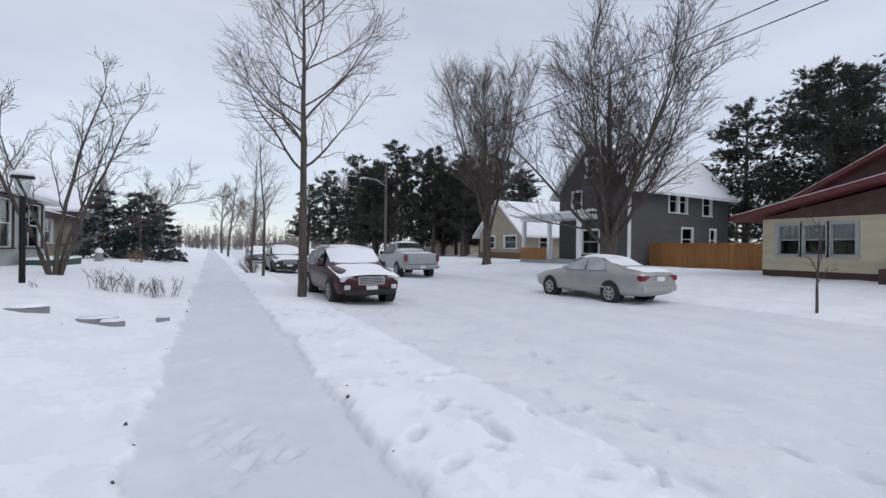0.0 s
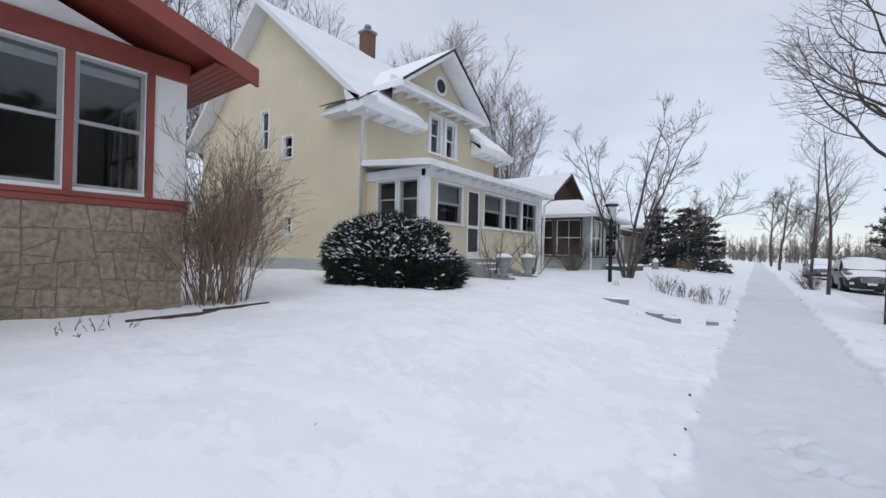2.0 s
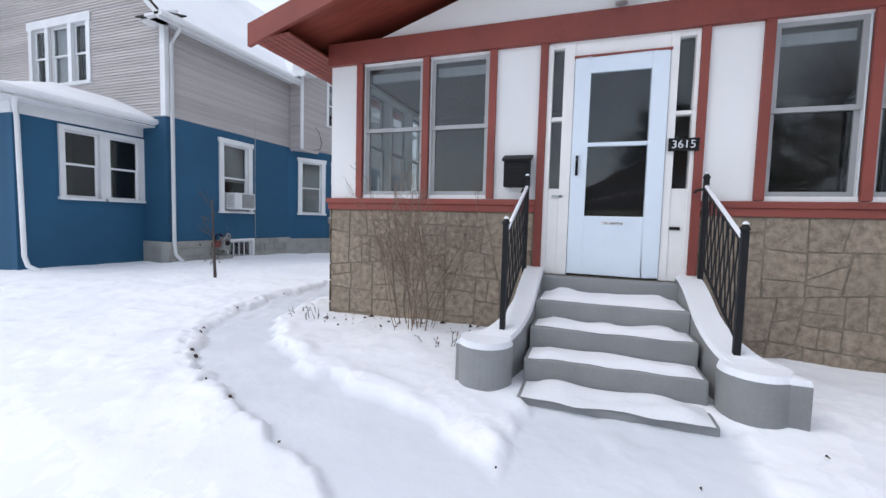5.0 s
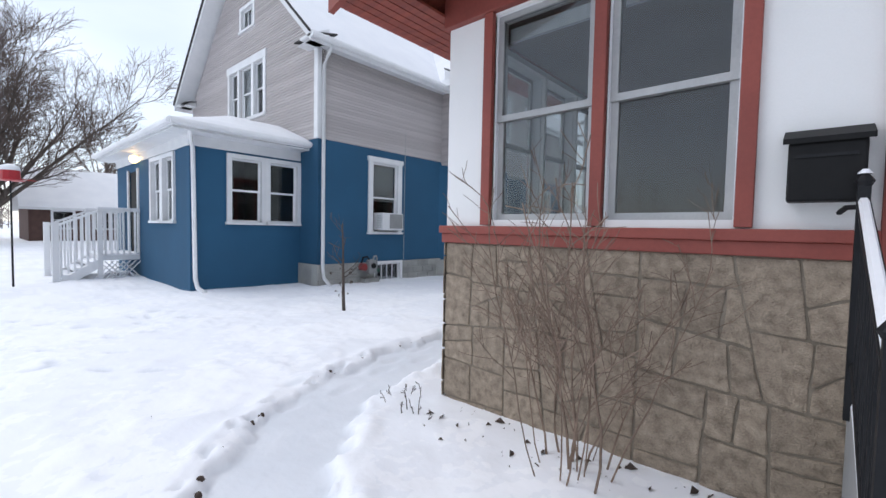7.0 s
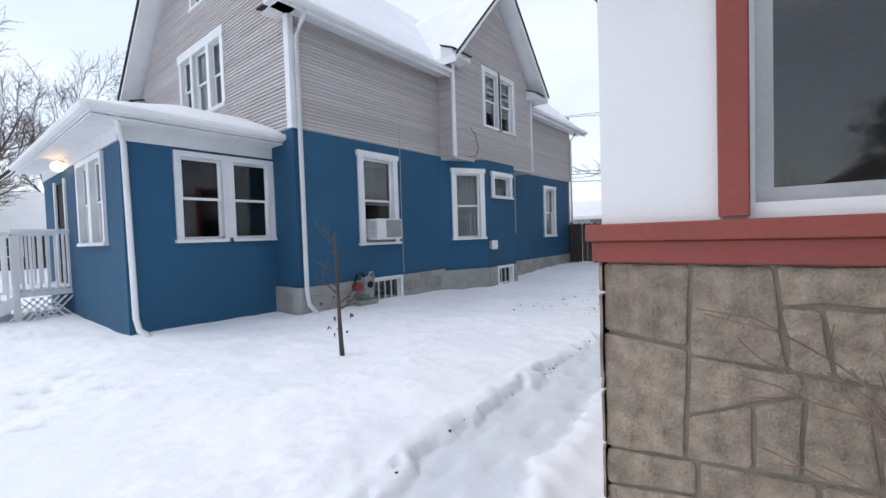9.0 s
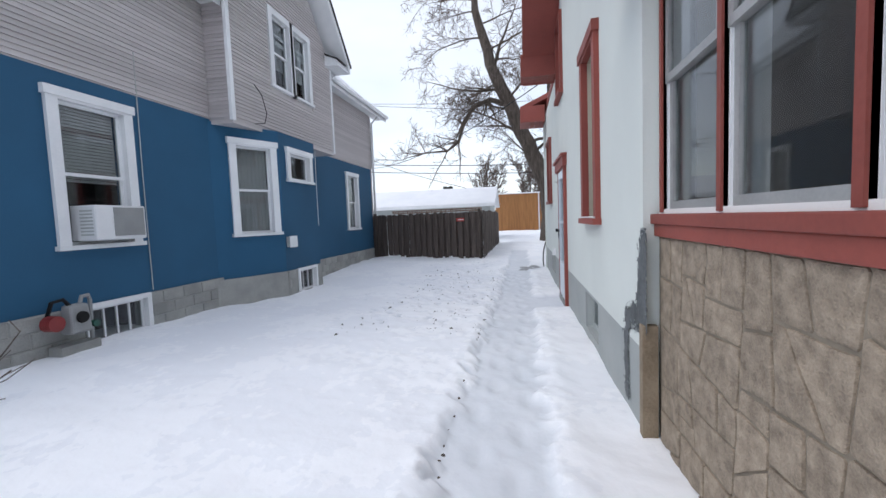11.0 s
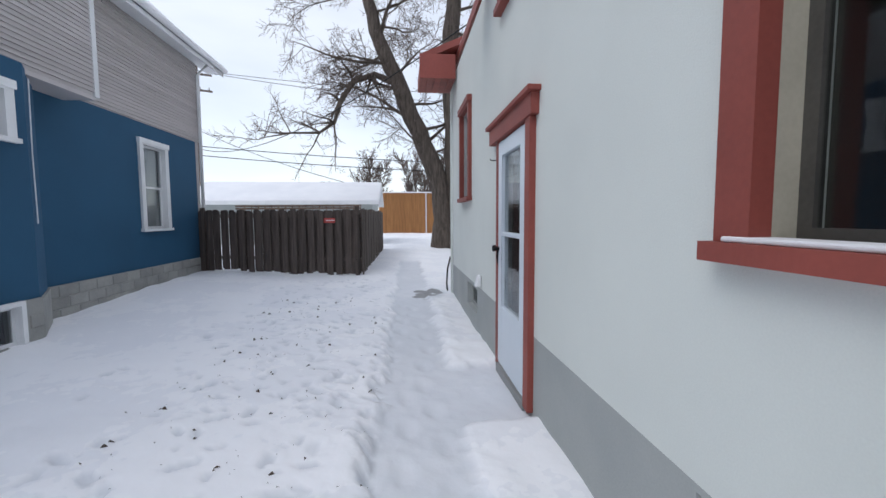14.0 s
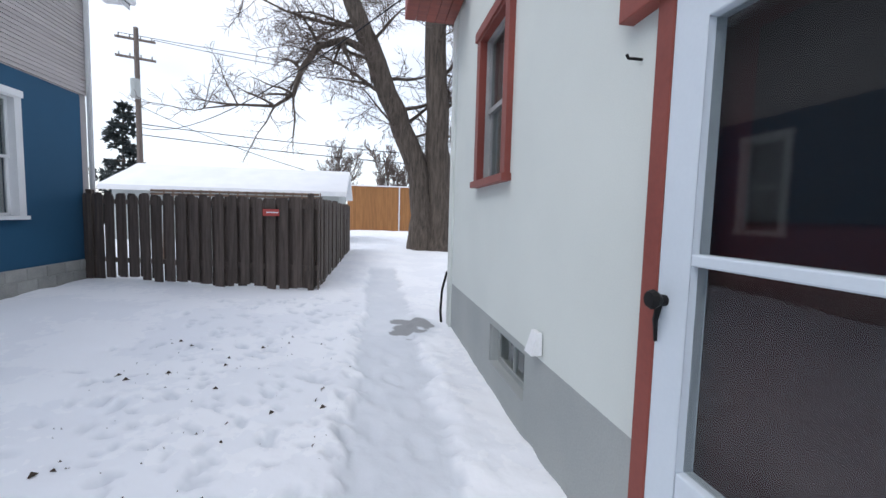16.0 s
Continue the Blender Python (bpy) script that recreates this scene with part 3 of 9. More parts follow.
fx = (GX[:-1, :-1] + GX[1:, 1:]).ravel() / 2
fy = (GY[:-1, :-1] + GY[1:, 1:]).ravel() / 2
kind = np.where((fx > 2.6) & (fx < 12.5), 1, np.where((fx > -0.46) & (fx < 1.12), 2, 0))
for k, nm, lab in ((0, "ground", "snow-covered yards and boulevard rising to the houses"), (1, "road", "street under packed and rutted snow"), (2, "pavement", "shovelled pavement with a thin film of snow")):
    sel = quads[kind == k]
    used, inv = np.unique(sel, return_inverse=True)
    me = bpy.data.meshes.new(nm)
    vv = verts[used]
    me.vertices.add(len(vv))
    me.vertices.foreach_set("co", vv.ravel())
    me.loops.add(sel.size)
    me.loops.foreach_set("vertex_index", inv.reshape(-1).astype(np.int32))
    me.polygons.add(len(sel))
    me.polygons.foreach_set("loop_start", np.arange(0, sel.size, 4, dtype=np.int32))
    me.polygons.foreach_set("use_smooth", np.ones(len(sel), bool))
    me.update(calc_edges=True)
    me.normals_split_custom_set_from_vertices(NRM[used])
    at_ = me.attributes.new("packed", "FLOAT", "POINT")
    patch = np.clip(0.78 + 0.22 * wobble(vv[:, 0], vv[:, 1], 1.5, 8) + 0.12 * wobble(vv[:, 0], vv[:, 1], 0.3, 18), 0, 1)
    ruts = sum(np.exp(-((vv[:, 0] - c - 0.1 * wobble(vv[:, 1], vv[:, 1] * 0, 9.0, 4)) / 0.32) ** 2) for c in (4.9, 6.4, 8.2, 9.6))
    packed = np.maximum(walk_m.ravel()[used] * patch, road_m.ravel()[used] * (0.10 + 0.35 * np.clip(ruts, 0, 1)) * patch)
    packed = np.minimum(packed, 0.85)
    # the deeper a print, the higher its packed value and the darker its colour
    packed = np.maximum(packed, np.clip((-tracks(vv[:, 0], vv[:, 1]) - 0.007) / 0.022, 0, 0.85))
    spot = np.hypot((vv[:, 0] + 18.85) / 0.6, (vv[:, 1] + 5.42) / 0.36) + 0.45 * wobble(vv[:, 0], vv[:, 1], 0.4, 27)
    packed = np.maximum(packed, 1 - np.clip((spot - 0.6) / 0.5, 0, 1))
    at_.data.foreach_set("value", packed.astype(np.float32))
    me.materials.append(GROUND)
    tagged(new(nm, me), lab, nm, kind="structure")


def gz(x, y):
    return float(ground_height(np.array([float(x)]), np.array([float(y)]))[0])


# ---------------------------------------------------------------- the white house with red trim
FX, SY, NY, APEX = -6.38, -4.78, 1.77, -1.53
white_house = thing("house", (-6.4, -1.5, 0.4), "white stucco bungalow with red trim and tan stone porch base", "house")
front = Face("x", FX, 1)
south = Face("y", SY, -1)
WIN_L = [(-4.33, -3.55, 2.06, 3.60), (-3.47, -2.77, 2.06, 3.60)]
WIN_R = [(-0.19, 0.50, 2.06, 3.60), (0.58, 1.30, 2.06, 3.60)]
ENTRY = (-2.15, -0.765, 1.23, 3.60)
gable_top = [(SY, 3.62), (NY, 3.62)]
porch_front = part("wall", front.wall(gable_top, 1.93, WIN_L + WIN_R + [ENTRY], 0.18), STUCCO, white_house)
# stone base, with its mortar bed behind the stones
low = Mesh()
front.wall([(SY + 0.02, 1.9), (ENTRY[0], 1.9)], 0.2, [], 0.16, low)
front.wall([(ENTRY[1], 1.9), (NY - 0.02, 1.9)], 0.2, [], 0.16, low)
front.wall([(ENTRY[0], 1.23), (ENTRY[1], 1.23)], 0.2, [], 0.16, low)
stone_front = part("stone_base", low, MORTAR, white_house, "tan cast stone in irregular courses")
WIN_S = [(-9.22, -8.50, 2.04, 3.57), (-8.46, -7.73, 2.04, 3.57), (-7.69, -6.96, 2.04, 3.57)]
porch_side = part("wall", south.wall([(-9.3, 3.62), (FX - 0.18, 3.62)], 1.93, WIN_S, 0.18), STUCCO, white_house)
stone_side = part("stone_base", south.wall([(-9.3, 1.9), (FX - 0.16, 1.9)], 0.2, [], 0.16), MORTAR, white_house)
north = Face("y", NY, 1)
WIN_N = list(WIN_S)
part("wall", north.wall([(-9.3, 3.62), (FX - 0.18, 3.62)], 0.2, WIN_N, 0.18), STUCCO, white_house)
for h in WIN_N:
    window(north, *h, white_house, casing=0.05, trim=RED, sash=ALU, room=0)
# porch room inside
m = Mesh()
m.box(-9.2, FX - 0.19, SY + 0.19, NY - 0.19, 1.1, 1.2)
part("porch_floor", m, ROOM, white_house)
m = Mesh()
m.box(-9.2, FX - 0.19, SY + 0.19, NY - 0.19, 3.64, 3.70)
part("porch_ceiling", m, ROOM, white_house)
m = Mesh()
m.box(-9.4, -9.22, SY + 0.1, NY - 0.1, 0.6, 4.4)
part("inner_wall", m, ROOM, white_house)
# red bands
m = Mesh()
for a, b in ((SY - 0.048, -2.23), (-0.69, NY + 0.045)):
    part("sill_cap", front.box(Mesh(), a, b, -0.02, 0.048, 1.950, 2.012), RED, white_house, bevel=0.006)
    part("sill_band", front.box(Mesh(), a + 0.018, b, -0.02, 0.030, 1.872, 1.950), RED, white_house, bevel=0.006)
part("sill_cap", south.box(Mesh(), -9.33, FX - 0.021, -0.02, 0.048, 1.950, 2.012), RED, white_house, bevel=0.006)
part("sill_band", south.box(Mesh(), -9.31, FX - 0.021, -0.02, 0.030, 1.872, 1.950), RED, white_house, bevel=0.006)
m = Mesh()
front.box(m, SY - 0.02, NY + 0.02, -0.1, 0.06, 3.62, 3.88)
part("beam", m, RED, white_house, bevel=0.006)
m = Mesh()
south.box(m, -9.3, FX - 0.101, -0.1, 0.018, 3.625, 3.875)
part("beam", m, RED, white_house)
# gable above the beam
m = front.wall([(SY, 3.88), (SY + 0.6, 3.88), (APEX, 4.72), (NY - 0.55, 3.88), (NY, 3.88)], 3.879, [], 0.16)
part("gable", m, STUCCO, white_house)
# door and window casings in red
m = Mesh()
for a, b in ((-2.23, -2.15), (-0.765, -0.69)):
    part("red_casing", front.box(Mesh(), a, b, -0.02, 0.045, 1.23, 3.62), RED, white_house, bevel=0.004)
for hs in (WIN_L, WIN_R):
    for a, b in ((hs[0][0] - 0.08, hs[0][0]), (hs[0][1], hs[1][0]), (hs[1][1], hs[1][1] + 0.08)):
        part("red_casing", front.box(Mesh(), a, b, -0.02, 0.04, 2.02, 3.62), RED, white_house, bevel=0.004)
for a, b in ((-9.26, -9.22), (-8.50, -8.46), (-7.73, -7.69), (-6.96, -6.92)):
    part("red_casing", south.box(Mesh(), a, b, -0.02, 0.012, 2.02, 3.62), RED, white_house)
for f, hs, deep in ((front, WIN_L + WIN_R, 0.03), (south, WIN_S, 0.008)):
    for h in hs:
        window(f, *h, white_house, casing=0, sash=ALU, sill=False, room=0, deep=deep)
# roller blinds rolled up at the top of the front windows
for h in WIN_L + WIN_R:
    m = Mesh()
    front.box(m, h[0] + 0.05, h[1] - 0.05, -0.16, -0.13, 3.43, 3.53)
    part("rolled_blind", m, CURTAIN, white_house)

# entry: storm door, sidelights, transom panel
m = Mesh()
for a, b in ((-2.15, -2.10), (-1.99, -1.885), (-1.01, -0.94), (-0.80, -0.765)):
    front.box(m, a, b, -0.10, 0.02, 1.23, 3.60)
for a, b in ((-2.10, -1.99), (-0.94, -0.80)):
    front.box(m, a, b, -0.10, 0.005, 1.23, 2.13)
    front.box(m, a, b, -0.10, 0.005, 3.56, 3.60)
    front.box(m, a, b, -0.08, 0.004, 2.83, 2.87)
front.box(m, -1.885, -1.01, -0.10, 0.005, 3.45, 3.60)
entry = part("entry_frame", m, WARMWHITE, white_house, "white wooden door surround with sidelights", bevel=0.004)
for a, b in ((-2.10, -1.99), (-0.94, -0.80)):
    m = Mesh()
    front.box(m, a, b, -0.06, -0.055, 2.13, 3.56)
    part("sidelight_pane", m, GLASS, entry).visible_shadow = False
m = Mesh()
front.box(m, -1.89, -1.0, -0.02, 0.034, 3.44, 3.462)
part("drip_cap", m, RED, entry)
m = Mesh()
Face("x", FX + 0.04, 1).wall([(-1.88, 3.435), (-1.015, 3.435)], 1.25, [(-1.73, -1.17, 1.85, 2.55), (-1.73, -1.17, 2.59, 3.28)], 0.04, m)
door = part("storm_door", m, DOORWHITE, white_house, "white aluminium storm door, shut, with two panes", bevel=0.006)
for lo, hi in ((1.85, 2.55), (2.59, 3.28)):
    m = Mesh()
    front.box(m, -1.73, -1.17, 0.016, 0.022, lo, hi)
    part("pane", m, GLASS, door).visible_shadow = False
# near-black colour stands in for the lack of light behind the storm door
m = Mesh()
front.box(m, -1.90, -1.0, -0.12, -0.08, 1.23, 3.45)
part("inner_door", m, UNLIT_BLACK, white_house, "dark inner front door")
m = Mesh()
front.box(m, -1.835, -1.81, 0.04, 0.055, 2.26, 2.46)
m.tube([front.p(-1.822, 0.05, 2.41), front.p(-1.822, 0.09, 2.40), front.p(-1.822, 0.09, 2.31), front.p(-1.822, 0.05, 2.30)], [0.009] * 4, 6)
part("handle", m, BLACK, door, "black pull handle")
# rule: small sign below the glass
m = Mesh()
front.box(m, -1.56, -1.34, 0.04, 0.043, 1.765, 1.80)
part("sign_plate", m, WHITE, door)


def lettering(body, size, at, turn, mat, name, parent, depth=0.001):
    cu = bpy.data.curves.new(name, "FONT")
    cu.body, cu.size, cu.extrude = body, size, depth
    cu.align_x, cu.align_y = "CENTER", "CENTER"
    ob = bpy.data.objects.new("draft", cu)
    scene.collection.objects.link(ob)
    dg = bpy.context.evaluated_depsgraph_get()
    me = bpy.data.meshes.new_from_object(ob.evaluated_get(dg))
    bpy.data.objects.remove(ob)
    me.transform(pose(*at, *turn))
    me.materials.clear()
    me.materials.append(mat)
    return part(name, me, mat, parent)


lettering("No Soliciting", 0.034, (FX + 0.045, -1.45, 1.782), (90, 0, 90), BLACK, "lettering", door)

# mail slot
m = Mesh()
front.box(m, -0.945, -0.845, 0.005, 0.016, 1.73, 1.76)
part("mail_slot", m, BLACK, entry, "black mail slot")
m = Mesh()
front.box(m, -2.06, -1.95, 0.005, 0.02, 2.035, 2.06)
part("bell_plate", m, BASEGREY, entry)

# roofs of the white house
R0 = -5.62
def porch_roof_z(y):
    return 5.0 - 0.30 * abs(y - APEX)
q1 = [(R0, APEX, porch_roof_z(APEX)), (R0, -5.30, porch_roof_z(-5.30)), (-9.6, -5.30, porch_roof_z(-5.30)), (-9.6, APEX, porch_roof_z(APEX))]
q2 = [(R0, 2.32, porch_roof_z(2.32)), (R0, APEX, porch_roof_z(APEX)), (-9.6, APEX, porch_roof_z(APEX)), (-9.6, 2.32, porch_roof_z(2.32))]
roof("roof", [q1, q2], white_house, thick=0.10, edge=REDWOOD, snow=0.07)
m = Mesh()
for y0, y1 in ((APEX, -5.33), (APEX, 2.35)):
    a, b = porch_roof_z(y0), porch_roof_z(y1)
    m.prism([(R0, y0, a - 0.23), (R0 + 0.05, y0, a - 0.23), (R0 + 0.05, y1, b - 0.23), (R0, y1, b - 0.23)], [(R0, y0, a + 0.01), (R0 + 0.05, y0, a + 0.01), (R0 + 0.05, y1, b + 0.01), (R0, y1, b + 0.01)])
part("rake_board", m, RED, white_house, turn_out=True)
for y in (-5.33, 2.32):
    z = porch_roof_z(-5.30)
    part("eave_board", Mesh().box(-9.6, R0, y, y + 0.03, z - 0.16, z + 0.01), RED, white_house)
# flat soffit boards under the side eaves
for y0, y1 in ((-5.30, SY - 0.0), (NY, 2.32)):
    n = 6
    for k in range(n):
        a, b = y0 + (y1 - y0) * k / n, y0 + (y1 - y0) * (k + 1) / n - 0.01
        m = Mesh()
        z = porch_roof_z(-5.30) - 0.16
        m.box(-9.6, R0 + 0.02, a, b, z, z + 0.02)
        part("soffit_board", m, REDWOOD, white_house)

# main block behind the porch
side = Face("y", -4.87, -1)
SIDE_HOLES = [(-11.55, -10.84, 1.98, 3.72), (-14.70, -13.72, 0.52, 2.80), (-17.42, -16.62, 2.36, 3.70), (-14.62, -13.95, 4.12, 5.3), (-11.76, -10.94, 0.66, 1.09), (-16.92, -16.05, 0.72, 1.06)]
side_top = [(-18.95, 4.72), (-15.3, 4.72), (-12.6, 7.0), (-9.9, 4.72), (-9.32, 4.72)]
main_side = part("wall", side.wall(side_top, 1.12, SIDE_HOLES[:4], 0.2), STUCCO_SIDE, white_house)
base_holes = [SIDE_HOLES[1], SIDE_HOLES[4], SIDE_HOLES[5]]
part("base_wall", side.wall([(-18.95, 1.119), (-9.32, 1.119)], 0.1, base_holes, 0.2), BASEGREY, white_house, "grey painted foundation")
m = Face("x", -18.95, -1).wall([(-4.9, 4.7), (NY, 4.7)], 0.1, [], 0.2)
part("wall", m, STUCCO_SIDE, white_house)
m = Face("y", NY, 1).wall([(-18.75, 4.7), (-9.4, 4.7)], 0.1, [], 0.2)
part("wall", m, STUCCO, white_house)
m = Face("x", -9.3, 1).wall([(-4.88, 4.6), (APEX, 6.3), (NY, 4.6)], 3.6, [], 0.2)
part("gable", m, STUCCO, white_house)
mr = lambda y: 6.75 - 0.52 * abs(y - APEX)
roof("roof", [[(-9.0, APEX, mr(APEX)), (-9.0, -4.85, mr(-4.85)), (-18.95, -4.85, mr(-4.85)), (-18.95, APEX, mr(APEX))],
              [(-9.0, 2.3, mr(2.3)), (-9.0, APEX, mr(APEX)), (-19.3, APEX, mr(APEX)), (-19.3, 2.3, mr(2.3))]], white_house, 0.15, RED, 0.09)
# cross gable over the side wall
gz_ = lambda x: 7.25 - 0.85 * abs(x + 12.6)
roof("roof", [[(-12.6, -5.5, gz_(-12.6)), (-15.45, -5.5, gz_(-15.45)), (-15.45, -2.5, gz_(-15.45)), (-12.6, -2.5, gz_(-12.6))],
              [(-9.75, -5.5, gz_(-9.75)), (-12.6, -5.5, gz_(-12.6)), (-12.6, -2.5, gz_(-12.6)), (-9.75, -2.5, gz_(-9.75))]], white_house, 0.14, RED, 0.09)
# boxed eave ends
for x0, x1, z in ((-15.5, -15.0, 4.72), (-18.98, -18.1, 4.52)):
    for k in range(5):
        a = -5.52 + k * 0.125
        m = Mesh()
        m.box(x0, x1, a, a + 0.118, z, z + 0.03)
        part("soffit_board", m, REDWOOD, white_house)
    m = Mesh()
    part("eave_board", m.box(x0, x1, -5.54, -5.52, z, z + 0.22), RED, white_house)
    part("eave_end", Mesh().box(x1, x1 + 0.02, -5.54, -4.9, z, z + 0.42), RED, white_house)
m = Mesh()
slab(m, [(-18.1, -5.5, 4.95), (-19.1, -5.5, 4.70), (-19.1, -4.7, 5.1), (-18.1, -4.7, 5.3)], 0.12)
part("eave_roof", m, RED, white_house, turn_out=True)

h = SIDE_HOLES[0]
window(side, *h, white_house, casing=0.12, trim=RED, sash=BRONZE, proud=0.05, head=0.02, behind=("curtain", 0.5, 1.0), deep=0.075, lining=CREAMTRIM)
window(side, *SIDE_HOLES[2], white_house, casing=0.10, trim=RED, sash=ALU, proud=0.05, head=0.02)
window(side, *SIDE_HOLES[3], white_house, casing=0.10, trim=RED, sash=ALU, proud=0.05)
for h in SIDE_HOLES[4:]:
    window(side, *h, white_house, casing=0, trim=BASEGREY, sash=BASEGREY, style="one", sill=False, cell=2, deep=0.07)
# side door
for u0, u1, d, lo, hi in ((-14.79, -14.70, 0.035, 0.5, 2.82), (-13.72, -13.59, 0.05, 0.5, 2.82), (-15.0, -13.52, 0.065, 2.82, 2.98), (-15.04, -13.48, 0.10, 2.98, 3.02)):
    part("door_casing", side.box(Mesh(), u0, u1, -0.02, d, lo, hi), RED, white_house, bevel=0.005)
part("sill_snow", side.box(Mesh(), SIDE_HOLES[0][0] - 0.08, SIDE_HOLES[0][1] + 0.08, -0.04, 0.06, SIDE_HOLES[0][2] + 0.001, SIDE_HOLES[0][2] + 0.018), SNOW, white_house, bevel=0.006)
m = Mesh()
Face("y", -4.90, -1).wall([(-14.70, 2.80), (-13.72, 2.80)], 0.55, [(-14.55, -13.91, 1.16, 1.87), (-14.55, -13.91, 1.91, 2.66)], 0.07, m)
sdoor = part("storm_door", m, DOORWHITE, white_house, "white storm door, shut, beside the grey base", bevel=0.006)
for lo, hi in ((1.16, 1.87), (1.91, 2.66)):
    m = Mesh()
    side.box(m, -14.55, -13.91, -0.008, -0.002, lo, hi)
    part("pane", m, GLASS, sdoor).visible_shadow = False
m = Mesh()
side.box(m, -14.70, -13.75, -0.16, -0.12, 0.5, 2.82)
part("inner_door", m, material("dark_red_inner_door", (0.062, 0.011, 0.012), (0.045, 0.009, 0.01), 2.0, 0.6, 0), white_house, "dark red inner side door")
# opaque black sheet: the unlit room beyond is put into the pane's colour
part("inner_pane", side.box(Mesh(), -14.50, -13.98, -0.119, -0.112, 2.02, 2.62), UNLIT_BLACK, white_house, "dark pane of the inner side door")
m = Mesh()
m.tube([side.p(-14.655, 0.030, 1.735), side.p(-14.655, 0.055, 1.735), side.p(-14.65, 0.085, 1.74), side.p(-14.65, 0.10, 1.74)], [0.020, 0.022, 0.036, 0.028], 12)
m.tube([side.p(-14.675, 0.035, 1.73), side.p(-14.68, 0.045, 1.66), side.p(-14.68, 0.04, 1.58)], [0.012, 0.010, 0.006], 6)
part("handle", m, BLACK, sdoor, "black push-button pull handle")
m = Mesh()
side.box(m, -14.70, -13.72, 0.0, 0.05, 0.44, 0.53)
part("threshold", m, CONC, white_house)


# ---------------------------------------------------------------- entry steps
steps = thing("entry_steps", (-5.5, -1.45, 0.45), "grey painted concrete steps with curved cheek walls under snow", "steps")
for x0, x1, z in ((-6.30, -5.62, 1.07), (-6.3, -5.30, 0.90), (-6.3, -4.98, 0.73), (-6.3, -4.68, 0.55)):
    m = Mesh()
    m.box(x0, x1, -2.10, -0.86, 0.2, z)
    part("step", m, CONC, steps, bevel=0.012)
m = Mesh()
m.box(-6.38, -6.2, -2.12, -0.78, 0.2, 1.22)
part("threshold", m, CONC, steps, bevel=0.01)
for sgn, y_in in ((-1, -2.10), (1, -0.86)):
    # cheek: inner line, curling outwards to a round head
    inner, outer, tops = [], [], []
    for k in range(15):
        t = k / 14
        x = -6.36 + 1.53 * t
        curl = 0.30 * max(0, (t - 0.45) / 0.55) ** 2
        zt = 1.26 - 0.44 * (3 * t * t - 2 * t ** 3) if t < 1 else 0.82
        inner.append((x, y_in + sgn * (curl * 0.55), zt))
        outer.append((x, y_in + sgn * (0.20 + curl), zt))
    for i, (nm, mt, dz, lift) in enumerate((("cheek_wall", CONC, 0, 0), ("snow_cap", SNOW, 1, 0.035))):
        m = Mesh()
        if i == 0:
            for (a, b), (c, d) in zip(zip(inner, inner[1:]), zip(outer, outer[1:])):
                m.prism([(a[0], a[1], 0.25), (b[0], b[1], 0.25), (d[0], d[1], 0.25), (c[0], c[1], 0.25)], [a, b, d, c])
        else:
            for (a, b), (c, d) in zip(zip(inner, inner[1:]), zip(outer, outer[1:])):
                m.prism([(p[0], p[1], p[2] + 0.002) for p in (a, b, d, c)], [(p[0], p[1] + (0.012 * sgn if p in (a, b) else -0.012 * sgn), p[2] + 0.04) for p in (a, b, d, c)])
        cx, cy = -4.93 if sgn < 0 else -4.99, y_in + sgn * (0.29 if sgn < 0 else 0.25)
        ring = [(cx + 0.21 * math.cos(t), cy + 0.21 * math.sin(t)) for t in np.linspace(0, 2 * np.pi, 29)[:-1]]
        if i == 0:
            m.prism([(x, y, 0.25) for x, y in ring], [(x, y, 0.825) for x, y in ring])
        else:
            m.prism([(x, y, 0.827) for x, y in ring], [(cx + (x - cx) * 0.93, cy + (y - cy) * 0.93, 0.872) for x, y in ring])
        part(nm, m, mt, steps, turn_out=True)
# snow on the treads
for x0, x1, z, s in ((-6.18, -5.66, 1.07, 3), (-5.6, -5.33, 0.90, 4), (-5.28, -5.01, 0.73, 5), (-4.96, -4.66, 0.555, 6)):
    m = Mesh()
    n, k = 26, 7
    g = []
    for j in range(k + 1):
        for i in range(n + 1):
            y = -2.07 + 1.18 * i / n
            x = x0 + (x1 - x0) * j / k
            e = min(i, n - i, 3) / 3 * min(j + 1, (k - j) * 1.0, 2) / 2
            x += 0.01 + 0.045 * noise.noise((y * 5, 0.5, s)) if j == k else 0
            g.append((x, y, z + 0.002 + max(0, e) * (0.034 + 0.04 * noise.noise((y * 4.1, x * 6, s)))))
    m.add(g, [(j * (n + 1) + i, j * (n + 1) + i + 1, (j + 1) * (n + 1) + i + 1, (j + 1) * (n + 1) + i) for j in range(k) for i in range(n)])
    part("tread_snow", m, SNOW, steps, smooth=True, turn_out=True)

